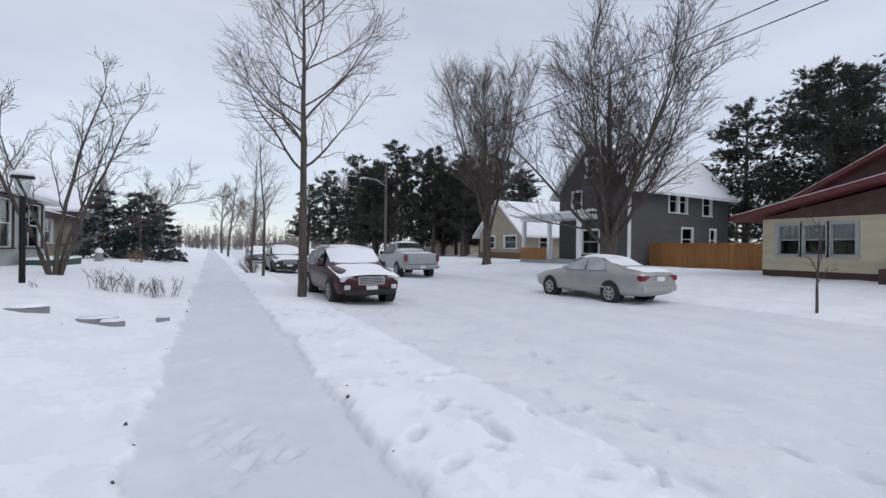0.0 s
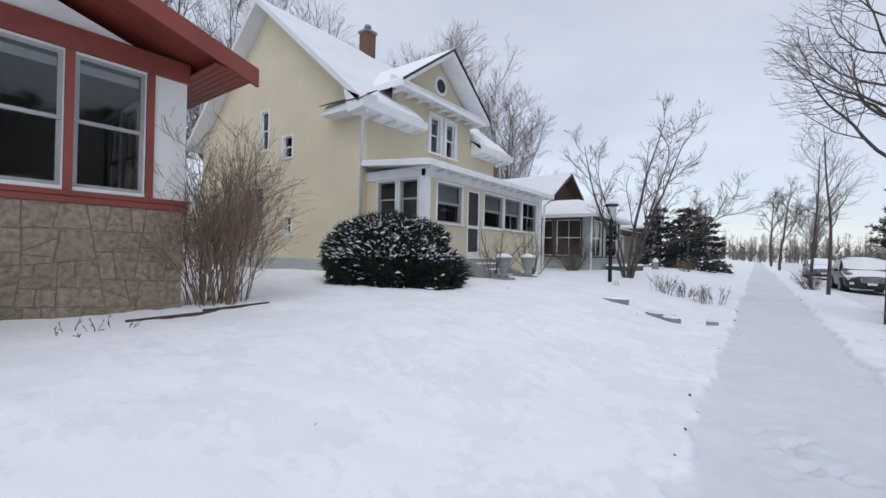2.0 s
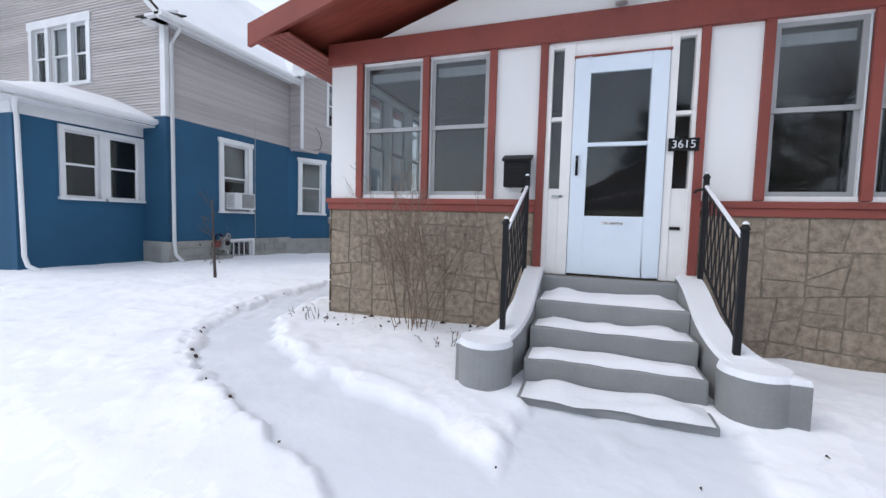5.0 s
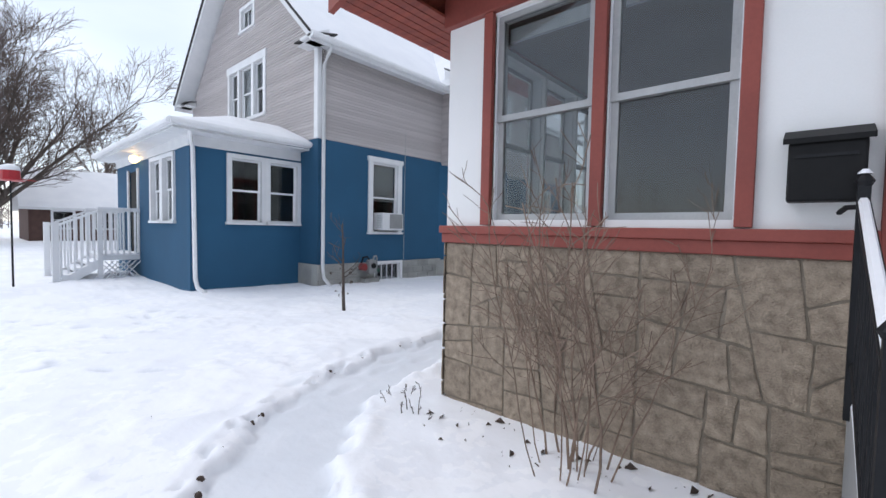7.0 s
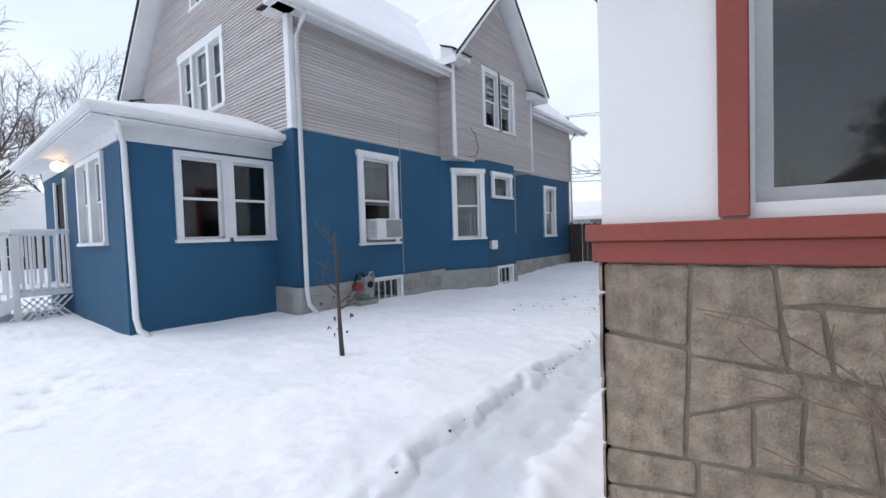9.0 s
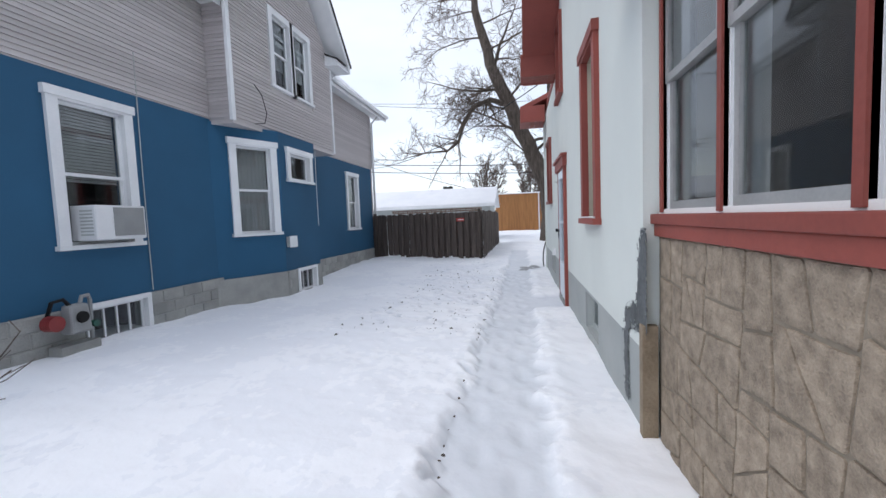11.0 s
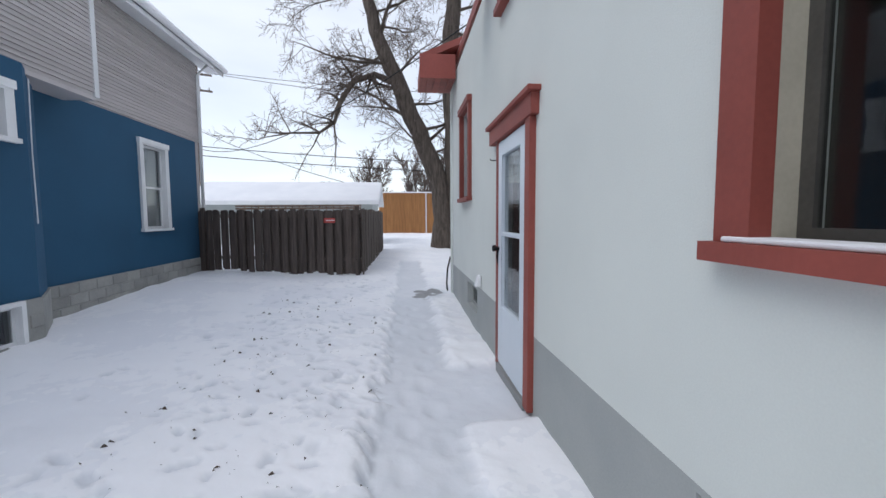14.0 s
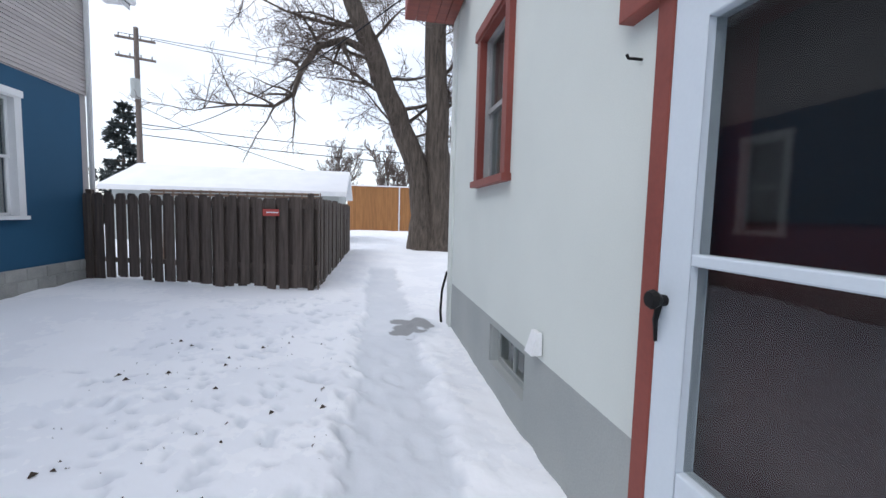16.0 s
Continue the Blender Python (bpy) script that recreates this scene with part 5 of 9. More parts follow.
for yy in (-16.0, -17.6):
    part("post", Mesh().box(-5.16, -5.04, yy - 0.06, yy + 0.06, 0.3, 1.97), WHITE, st)
    part("post", Mesh().box(-5.99, -5.89, yy - 0.05, yy + 0.05, 0.3, 2.32), WHITE, st)
    part("rail", Mesh().box(-6.88, -5.9, yy - 0.06, yy + 0.06, 2.28, 2.34), WHITE, st)
    part("rail_snow", Mesh().box(-6.87, -5.9, yy - 0.05, yy + 0.05, 2.342, 2.38), SNOW, st)
    part("rail", Mesh().prism([(-5.95, yy - 0.05, 2.27), (-5.09, yy - 0.05, 1.85), (-5.09, yy + 0.05, 1.85), (-5.95, yy + 0.05, 2.27)], [(-5.95, yy - 0.05, 2.33), (-5.09, yy - 0.05, 1.91), (-5.09, yy + 0.05, 1.91), (-5.95, yy + 0.05, 2.33)]), WHITE, st)
    part("stringer", Mesh().prism([(-5.95, yy - 0.03, 0.85), (-5.09, yy - 0.03, 0.3), (-5.09, yy + 0.03, 0.3), (-5.95, yy + 0.03, 0.85)], [(-5.95, yy - 0.03, 1.1), (-5.09, yy - 0.03, 0.52), (-5.09, yy + 0.03, 0.52), (-5.95, yy + 0.03, 1.1)]), WHITE, st)
    for k in range(7):
        x = -6.80 + k * 0.125
        part("baluster", Mesh().box(x - 0.02, x + 0.02, yy - 0.02, yy + 0.02, 1.14, 2.28), WHITE, st)
    for k in range(1, 8):
        x = -5.95 + k * 0.125
        z = -0.43 * (x + 5.95)
        part("baluster", Mesh().box(x - 0.02, x + 0.02, yy - 0.02, yy + 0.02, 1.05 + z * 1.2, 2.28 + z), WHITE, st)
for k in range(10):
    for s in (1, -1):
        x = -6.85 + k * 0.12
        if -6.9 < x + s * 0.45 < -5.9:
            m = Mesh().prism([(x, -15.985, 0.5), (x + 0.035, -15.985, 0.5), (x + 0.035, -15.97, 0.5), (x, -15.97, 0.5)], [(x + s * 0.45, -15.985, 1.0), (x + s * 0.45 + 0.035, -15.985, 1.0), (x + s * 0.45 + 0.035, -15.97, 1.0), (x + s * 0.45, -15.97, 1.0)])
            part("lattice_strip", m, WHITE, st)

# window air conditioner and gas meter
ac = thing("air_conditioner", (-11.4, BY, 2.0), "white window air conditioner with grey grille", "air conditioner")
part("body", Mesh().box(-11.80, -11.05, BY - 0.15, BY + 0.30, 1.93, 2.40), WHITE, ac, bevel=0.02)
part("grille", Mesh().box(-11.76, -11.30, BY + 0.301, BY + 0.31, 1.98, 2.37), CONC, ac)
for k in range(8):
    part("louvre", Mesh().box(-11.045, -11.04, BY + 0.06, BY + 0.26, 2.0 + k * 0.045, 2.02 + k * 0.045), BASEGREY, ac)
gm = thing("gas_meter", (-10.75, -11.1, 0.5), "grey gas meter with pipes beside the foundation", "gas meter")
part("meter", Mesh().prism([(-10.84, -11.22, 0.80), (-10.58, -11.22, 0.80), (-10.58, -11.02, 0.80), (-10.84, -11.02, 0.80)], [(-10.82, -11.2, 1.16), (-10.60, -11.2, 1.16), (-10.60, -11.04, 1.16), (-10.82, -11.04, 1.16)]), CONC, gm, "grey ribbed meter case", bevel=0.03)
part("dial", Mesh().tube([(-10.71, -11.02, 1.0), (-10.71, -10.995, 1.0)], [0.075, 0.07], 14), BLACK, gm, "black dial cover")
part("stand", Mesh().box(-10.98, -10.50, -11.30, -11.10, 0.42, 0.66), BLUE_DARK, gm, "low concrete stand")
part("pipe", Mesh().tube([(-10.95, -11.2, 0.5), (-10.95, -11.18, 1.18), (-10.90, -11.14, 1.24), (-10.80, -11.12, 1.24), (-10.77, -11.12, 1.15)], [0.024] * 5, 8), CONC, gm)
part("pipe", Mesh().tube([(-10.45, -11.28, 0.9), (-10.48, -11.16, 1.22), (-10.58, -11.12, 1.24), (-10.65, -11.12, 1.15)], [0.024] * 4, 8), BLACK, gm)
part("valve", Mesh().tube([(-10.95, -11.2, 0.86), (-10.95, -11.1, 0.86)], [0.045, 0.045], 8), GREEN, gm, "green shut-off valve")
part("regulator", Mesh().tube([(-10.42, -11.16, 0.98), (-10.42, -11.02, 0.98)], [0.095, 0.095], 12), material("red_regulator", (0.25, 0.03, 0.03), None, 5, 0.5, 0), gm)


# ---------------------------------------------------------------- the yellow house
yel = thing("house", (-12, 11, 0.6), "two-storey pale yellow stucco house with snowy gabled roof", "house")
YS, YF, YN = 7.5, -9.2, 15.0
ys, yf = Face("y", YS, -1), Face("x", YF, 1)
YW = [(-14.60, -14.10, 4.90, 6.28), (-13.18, -12.62, 4.46, 5.18), (-15.75, -14.30, 2.40, 3.58), (-12.93, -12.58, 1.87, 2.44)]
part("wall", ys.wall([(-19.2, 5.75), (-14.2, 9.9), (-9.2, 5.75)], 1.05, YW, 0.2), YELLOW, yel)
part("base_wall", Face("y", YS - 0.03, -1).wall([(-19.2, 1.05), (-9.2, 1.05)], 0.2, [], 0.2), BASEGREY, yel)
for h, cell in ((YW[0], 0), (YW[1], 0), (YW[3], 0)):
    window(ys, *h, yel, casing=0.05, proud=0.02)
window(ys, -15.75, -15.08, 2.40, 3.58, yel, casing=0.06)
window(ys, -15.0, -14.30, 2.40, 3.58, yel, casing=0.06)
DW = [(10.62, 11.16, 4.84, 6.08), (11.52, 12.06, 4.84, 6.08)]
part("wall", yf.wall([(YS + 0.2, 5.5), (8.89, 5.5), (8.9, 6.5), (11.0, 8.06), (13.1, 6.5), (13.11, 5.5), (YN - 0.2, 5.5)], 0.4, DW, 0.2), YELLOW, yel)
part("wall", Face("y", YN, 1).wall([(-19.2, 5.75), (-14.2, 9.9), (-9.2, 5.75)], 0.3, [], 0.2), YELLOW, yel)
part("wall", Face("x", -19.2, -1).wall([(YS + 0.2, 5.6), (YN - 0.2, 5.6)], 0.3, [], 0.2), YELLOW, yel)
for h in DW:
    window(yf, *h, yel, casing=0.13, proud=0.04)
yz = lambda x: 10.12 - 0.83 * abs(x + 14.2)
roof("roof", [[(-9.4, 6.95, yz(-9.4)), (-14.2, 6.95, yz(-14.2)), (-14.2, 15.6, yz(-14.2)), (-9.4, 15.6, yz(-9.4))][::-1],
              [(-8.75, 6.95, yz(-8.75)), (-9.4, 6.95, yz(-9.4)), (-9.4, 9.7, yz(-9.4)), (-8.75, 9.7, yz(-8.75))][::-1],
              [(-8.75, 13.2, yz(-8.75)), (-9.4, 13.2, yz(-9.4)), (-9.4, 15.6, yz(-9.4)), (-8.75, 15.6, yz(-8.75))][::-1],
              [(-14.2, 6.95, yz(-14.2)), (-19.65, 6.95, yz(-19.65)), (-19.65, 15.6, yz(-19.65)), (-14.2, 15.6, yz(-14.2))][::-1]], yel, 0.2, WHITE, 0.1)
# flared eave boxes
for y0, y1 in ((6.95, 9.72), (13.2, 15.6)):
    part("eave_box", Mesh().prism([(-9.2, y0, 5.20), (-8.6, y0, 5.27), (-8.6, y1, 5.27), (-9.2, y1, 5.20)], [(-9.4, y0, 5.90), (-8.55, y0, 5.47), (-8.55, y1, 5.47), (-9.4, y1, 5.90)]), WHITE, yel, turn_out=True)
    for k in range(5):
        y = y0 + 0.2 + (y1 - y0 - 0.4) * k / 4
        part("rafter_tail", Mesh().box(-9.2, -8.65, y - 0.03, y + 0.03, 5.17, 5.24), WHITE, yel)
ret = part("eave_return", Mesh().prism([(-10.4, 6.97, 5.3), (-8.6, 6.97, 5.27), (-8.6, 7.5, 5.27), (-10.4, 7.5, 5.3)], [(-10.3, 7.1, 5.6), (-8.6, 7.0, 5.59), (-8.6, 7.5, 5.7), (-10.3, 7.5, 5.7)]), WHITE, yel, turn_out=True)
part("return_roof", Mesh().prism([(-10.45, 6.93, 5.56), (-8.6, 6.93, 5.47), (-8.6, 7.48, 5.82), (-10.45, 7.48, 5.82)], [(-10.45, 6.93, 5.59), (-8.6, 6.93, 5.50), (-8.6, 7.48, 5.85), (-10.45, 7.48, 5.85)]), ASPHALT_ROOF, ret, turn_out=True)
# dormer gable over the front
dz = lambda y: 8.36 - 0.73 * abs(y - 11.0)
roof("roof", [[(-8.55, 11.0, dz(11.0)), (-8.55, 8.5, dz(8.5)), (-12.5, 8.5, dz(8.5)), (-12.5, 11.0, dz(11.0))][::-1],
              [(-8.55, 13.5, dz(13.5)), (-8.55, 11.0, dz(11.0)), (-12.5, 11.0, dz(11.0)), (-12.5, 13.5, dz(13.5))][::-1]], yel, 0.18, WHITE, 0.09)
m = Mesh()
for y1 in (8.47, 13.53):
    a, b = dz(11.0), dz(y1)
    m.prism([(-8.5, 11.0, a - 0.05), (-8.55, 11.0, a - 0.05), (-8.55, y1, b - 0.05), (-8.5, y1, b - 0.05)], [(-8.5, 11.0, a + 0.03), (-8.55, 11.0, a + 0.03), (-8.55, y1, b + 0.03), (-8.5, y1, b + 0.03)])
part("roof_edge", m, ASPHALT_ROOF, yel, turn_out=True)
part("pent_roof", Mesh().prism([(-9.2, 8.6, 6.45), (-8.6, 8.6, 6.33), (-8.6, 13.2, 6.28), (-9.2, 13.4, 6.45)], [(-9.2, 8.6, 6.75), (-8.6, 8.6, 6.45), (-8.6, 13.4, 6.45), (-9.2, 13.4, 6.75)]), WHITE, yel, turn_out=True)
part("pent_snow", Mesh().prism([(-9.2, 8.6, 6.76), (-8.6, 8.6, 6.46), (-8.6, 13.4, 6.46), (-9.2, 13.4, 6.76)], [(-9.2, 8.6, 6.84), (-8.58, 8.6, 6.52), (-8.58, 13.4, 6.52), (-9.2, 13.4, 6.84)]), SNOW, yel, turn_out=True)
for k in range(9):
    y = 8.75 + k * 0.56
    part("rafter_tail", Mesh().box(-9.2, -8.65, y - 0.03, y + 0.03, 6.28, 6.36), WHITE, yel)
rw = part("round_window", Mesh().tube([(YF + 0.001, 11.1, 7.25), (YF + 0.06, 11.1, 7.25)], [0.36, 0.34], 24), WHITE, yel, "small round gable window")
part("pane", Mesh().tube([(YF + 0.061, 11.1, 7.25), (YF + 0.07, 11.1, 7.25)], [0.24, 0.24], 24), DARK, rw)
ch = part("chimney", Mesh().box(-14.25, -13.75, 11.75, 12.25, 8.6, 10.9), BRICK, yel, "brown brick chimney")
part("chimney_cap", Mesh().box(-14.3, -13.7, 11.7, 12.3, 10.9, 11.0), CONC, ch)
part("flue", Mesh().tube([(-14.0, 12.0, 11.0), (-14.0, 12.0, 11.15), (-14.0, 12.0, 11.17), (-14.0, 12.0, 11.27)], [0.1, 0.1, 0.16, 0.14], 10), CONC, ch)
spout([(-8.9, 7.25, 5.1), (-9.12, 7.42, 4.9), (-9.15, 7.42, 0.8)], yel)
# glazed porch
QF, QS, QN = -7.0, 7.72, 15.0
qf, qs = Face("x", QF, 1), Face("y", QS, -1)
QW = [(8.22, 9.42, 2.2, 3.28), (9.5, 9.6, 2.25, 3.28), (10.65, 11.9, 2.2, 3.26), (12.0, 13.25, 2.2, 3.26), (13.35, 14.6, 2.2, 3.26)]
QD = (9.72, 10.46, 1.25, 3.26)
part("wall", qf.wall([(QS, 3.55), (QN, 3.55)], 0.4, [QW[0]] + QW[2:] + [QD], 0.12), YELLOW, yel)
part("wall", qs.wall([(YF, 3.55), (QF - 0.12, 3.55)], 0.4, [(-8.72, -8.02, 2.3, 3.3), (-7.88, -7.22, 2.3, 3.3)], 0.12), YELLOW, yel)
part("wall", Face("y", QN, 1).wall([(YF, 3.55), (QF - 0.12, 3.55)], 0.4, [], 0.12), YELLOW, yel)
for h in [QW[0]] + QW[2:]:
    window(qf, *h, yel, casing=0.045, sash=ALU, room=1.2, cell=2 if h[0] > 11 else 0, behind=("blind", 0.45, 1.0) if h[0] < 12.6 else None)
for h in ((-8.72, -8.02, 2.3, 3.3), (-7.88, -7.22, 2.3, 3.3)):
    window(qs, *h, yel, casing=0.045, sash=ALU, room=1.0)
part("post", Mesh().box(QF - 0.16, QF + 0.03, QS - 0.03, QS + 0.2, 0.4, 3.56), WHITE, yel)
part("post", Mesh().box(QF - 0.16, QF + 0.03, QN - 0.2, QN + 0.03, 0.4, 3.56), WHITE, yel)
part("frieze", Mesh().box(QF - 0.1, QF + 0.035, QS - 0.03, QN, 3.36, 3.62), WHITE, yel)
part("frieze", Mesh().box(YF, QF - 0.1, QS - 0.035, QS + 0.1, 3.36, 3.62), WHITE, yel)
dd = part("porch_door", qf.box(Mesh(), 9.72, 10.46, -0.06, -0.02, 1.25, 3.26), WHITE, yel, "white framed glazed porch door")
part("pane", qf.box(Mesh(), 9.83, 10.35, -0.02, -0.012, 2.2, 3.2), DARK, dd)
part("pane", qf.box(Mesh(), 9.83, 10.35, -0.02, -0.012, 1.4, 2.1), DARK, dd)
roof("porch_roof", [[(-6.6, 7.4, 3.70), (-9.2, 7.4, 3.92), (-9.2, 15.4, 4.12), (-6.6, 15.4, 3.70)][::-1]], yel, 0.14, WHITE, 0.07)
for k in range(14):
    y = 7.6 + k * 0.58
    part("rafter_tail", Mesh().box(-7.1, -6.72, y - 0.025, y + 0.025, 3.52, 3.58), WHITE, yel)
spout([(-6.66, 15.3, 3.55), (-6.9, 15.15, 3.3), (-6.93, 15.12, 0.5)], yel)
# its concrete steps, urn and pedestal
ys_ = thing("entry_steps", (-6.3, 10.7, 0.5), "snowy grey concrete porch steps with low side walls", "steps")
for k in range(5):
    part("step", Mesh().box(-7.08, -6.78 + k * 0.28, 9.5, 10.75, 0.2, 1.2 - k * 0.16), CONC, ys_)
    part("tread_snow", Mesh().box(-6.98 + k * 0.26 - 0.06, -6.80 + k * 0.28, 9.53, 10.72, 1.2 - k * 0.16 + 0.002, 1.2 - k * 0.16 + 0.04), SNOW, ys_)
for y in (9.3, 10.77):
    part("side_wall", Mesh().prism([(-7.08, y, 0.2), (-5.55, y, 0.2), (-5.55, y + 0.2, 0.2), (-7.08, y + 0.2, 0.2)], [(-7.08, y, 1.3), (-5.55, y, 0.72), (-5.55, y + 0.2, 0.72), (-7.08, y + 0.2, 1.3)]), CONC, ys_)
    pd = thing("urn", (-5.55, y + 0.1, 0.72), "weathered concrete garden urn capped with snow", "urn", "urns beside the yellow house steps")
    z0 = 0.72
    part("pedestal", Mesh().box(-5.78, -5.32, y - 0.13, y + 0.33, 0.3, z0), CONC, pd)
    part("bowl", Mesh().tube([(-5.55, y + 0.1, z0), (-5.55, y + 0.1, z0 + 0.1), (-5.55, y + 0.1, z0 + 0.14), (-5.55, y + 0.1, z0 + 0.3), (-5.55, y + 0.1, z0 + 0.5), (-5.55, y + 0.1, z0 + 0.55)], [0.16, 0.09, 0.07, 0.16, 0.21, 0.24], 16), CONC, pd, smooth=True)
    part("snow_cap", Mesh().tube([(-5.55, y + 0.1, z0 + 0.55), (-5.55, y + 0.1, z0 + 0.6), (-5.55, y + 0.1, z0 + 0.66)], [0.23, 0.2, 0.08], 14), SNOW, pd, smooth=True)

# chain-link gate at the side of the yellow house
cf = thing("chain_link_fence", (-13, 6.9, 0.6), "low chain-link fence with steel posts at the side yard", "fence")
for x in (-12.6, -14.2, -16.5):
    part("post", Mesh().tube([(x, 6.5, 0.4), (x, 6.5, 1.75)], [0.035, 0.035], 8), ALU, cf)
for z in (1.7, 0.75):
    part("rail", Mesh().tube([(-12.6, 6.5, z), (-16.5, 6.5, z)], [0.02, 0.02], 6), ALU, cf)
m = Mesh()
for k in range(48):
    x = -12.65 - k * 0.08
    for s in (-1, 1):
        m.tube([(x, 6.5, 0.75), (x + s * 0.47, 6.5, 1.7)], [0.003, 0.003], 3, cap=False)
tagged(part("wire_mesh", m, ALU, cf), kind="stuff")


# ---------------------------------------------------------------- simple houses further off
def plain_house(at, label, x0, x1, y0, y1, z0, eave, peak, along, wall_mat, edge, holes=(), over=0.5, trim=None, depth=0.2, sides=()):
    """A gabled house; along: the axis its ridge follows. holes: (face, u0, u1, z0, z1), face one of 'w', 'e', 's', 'n'."""
    h = thing("house", at, label, "house")
    faces = {"w": Face("x", x0, -1), "e": Face("x", x1, 1), "s": Face("y", y0, -1), "n": Face("y", y1, 1)}
    for k, f in faces.items():
        a, b = (y0, y1) if k in "we" else (x0, x1)
        end = (along == "x") == (k in "we")
        if k in "sn":
            a, b = a + depth, b - depth
        top = [(a, eave), ((a + b) / 2, peak), (b, eave)] if end else [(a, eave), (b, eave)]
        mine = [q[1:] for q in holes if q[0] == k]
        part("wall", f.wall(top, z0, mine, depth), wall_mat, h)
        for q in mine:
            window(f, *q, h, casing=0.1, trim=trim, sash=trim, room=0.7)
    if along == "x":
        c = (y0 + y1) / 2
        s = (peak - eave) / (c - y0)
        e = eave - over * s
        roof("roof", [[(x0 - over, c, peak), (x0 - over, y0 - over, e), (x1 + over, y0 - over, e), (x1 + over, c, peak)],
                      [(x0 - over, y1 + over, e), (x0 - over, c, peak), (x1 + over, c, peak), (x1 + over, y1 + over, e)]], h, 0.18, edge, 0.1)
    else:
        c = (x0 + x1) / 2
        s = (peak - eave) / (c - x0)
        e = eave - over * s
        roof("roof", [[(x0 - over, y0 - over, e), (c, y0 - over, peak), (c, y1 + over, peak), (x0 - over, y1 + over, e)],
                      [(c, y0 - over, peak), (x1 + over, y0 - over, e), (x1 + over, y1 + over, e), (c, y1 + over, peak)]], h, 0.18, edge, 0.1)
    return h


def hip(name, x0, x1, y0, y1, z0, z1, h, run=1.4):
    xi0, xi1, yi0, yi1 = x0 + run, x1 - run, y0 + run, y1 - run
    if yi1 < yi0:
        yi0 = yi1 = (y0 + y1) / 2
    roof(name, [[(x0, y0, z0), (x1, y0, z0), (xi1, yi0, z1), (xi0, yi0, z1)], [(x1, y0, z0), (x1, y1, z0), (xi1, yi1, z1), (xi1, yi0, z1)],
                [(x1, y1, z0), (x0, y1, z0), (xi0, yi1, z1), (xi1, yi1, z1)], [(x0, y1, z0), (x0, y0, z0), (xi0, yi0, z1), (xi0, yi1, z1)]], h, 0.14, WHITE, 0.09)


# bungalow beyond the yellow house
bung = plain_house((-12, 23, 0.5), "low grey stucco bungalow with dark gable and snowy roof", -18, -9.2, 18.6, 27.2, 0.2, 3.4, 6.0, "x", TAN, BROWN, [("e", 24.0, 25.2, 1.6, 2.9)], 0.6, WHITE)
part("gable_shingles", Face("x", -9.2, 1).wall([(18.7, 3.4), (22.9, 5.85), (27.1, 3.4)], 3.38, [], -0.03), BROWN, bung)
for f, hs, rng in ((Face("x", -6.1, 1), [(18.75, 20.3, 1.3, 3.0), (20.9, 23.2, 1.3, 3.0)], (18.4, 23.6)), (Face("y", 18.4, -1), [(-9.0, -7.85, 1.3, 3.0), (-7.7, -6.5, 1.3, 3.0)], (-9.2, -6.1 - 0.15))):
    part("wall", f.wall([(rng[0], 3.1), (rng[1], 3.1)], 0.2, hs, 0.15), BASEGREY, bung)
    for q in hs:
        window(f, *q, bung, casing=0.06, trim=BROWN, sash=WHITE, room=0.8, cell=2)
hip("porch_roof", -9.6, -5.55, 17.9, 24.1, 3.2, 4.0, bung)
spout([(-6.0, 18.3, 3.1), (-6.02, 18.33, 0.4)], bung)
part("chimney", Mesh().box(-14.4, -13.7, 22.5, 23.3, 5.2, 6.9), BRICK, bung)
gd = thing("deck_skirt", (-5.4, 21, 0.3), "low green painted deck front with planters", "deck")
part("panel", Mesh().box(-5.9, -4.9, 20.2, 23.6, 0.2, 0.85), GREEN, gd)
part("snow", Mesh().box(-5.9, -4.88, 20.2, 23.6, 0.852, 0.93), SNOW, gd)
plain_house((-12, 33, 0.4), "tan flat-fronted house with snowy low roof", -18, -8.2, 30.0, 37.0, 0.1, 3.3, 4.3, "y", TAN, BROWN, [("e", 31.5, 33, 1.5, 2.8), ("s", -10.8, -9.4, 1.5, 2.8)], 0.4)
plain_house((-14, 50, 0.4), "grey gabled house far down the street", -20, -9, 44.0, 54.0, 0.1, 4.5, 8.2, "x", GREYSTUCCO, WHITE, [("e", 46, 47, 4.2, 5.6), ("e", 50, 52, 1.5, 3)], 0.4)
plain_house((-14, 72, 0.4), "small white house far down the street", -20, -9, 68.0, 77.0, 0.1, 3.6, 6.6, "x", STUCCO, WHITE, [("e", 71, 72.5, 1.5, 2.9)], 0.4)

# cream and brown house across the street
cream = plain_house((24, 4.5, 0.5), "cream sided house with brown gable and dark red eaves", 21.5, 30.5, -3.2, 8.3, 0.3, 3.6, 6.9, "x", BROWN, DARKRED, [("w", 3.6, 4.3, 4.1, 5.2), ("w", 4.5, 5.2, 4.1, 5.2)], 0.7, WHITE)
cw = Face("x", 19.5, -1)
CH = [(7.35, 8.05, 1.35, 2.5), (6.55, 7.25, 1.35, 2.5), (5.75, 6.45, 1.35, 2.5), (3.5, 4.0, 1.2, 2.5)]
cwall = part("wall", cw.wall([(-2.6, 2.75), (8.55, 2.75)], 0.75, CH, 0.2), CREAM, cream)
siding(cw, [(-2.6, 2.74), (8.55, 2.74)], 0.76, [grow(q, 0.09) for q in CH], cwall, 0.2, CREAM)
part("wall", cw.wall([(-2.6, 2.8), (3.0, 4.15), (8.55, 2.8)], 2.75, [], 0.2), BROWN, cream)
part("base_wall", cw.wall([(-2.6, 0.75), (8.55, 0.75)], 0.2, [], 0.2), BROWN, cream)
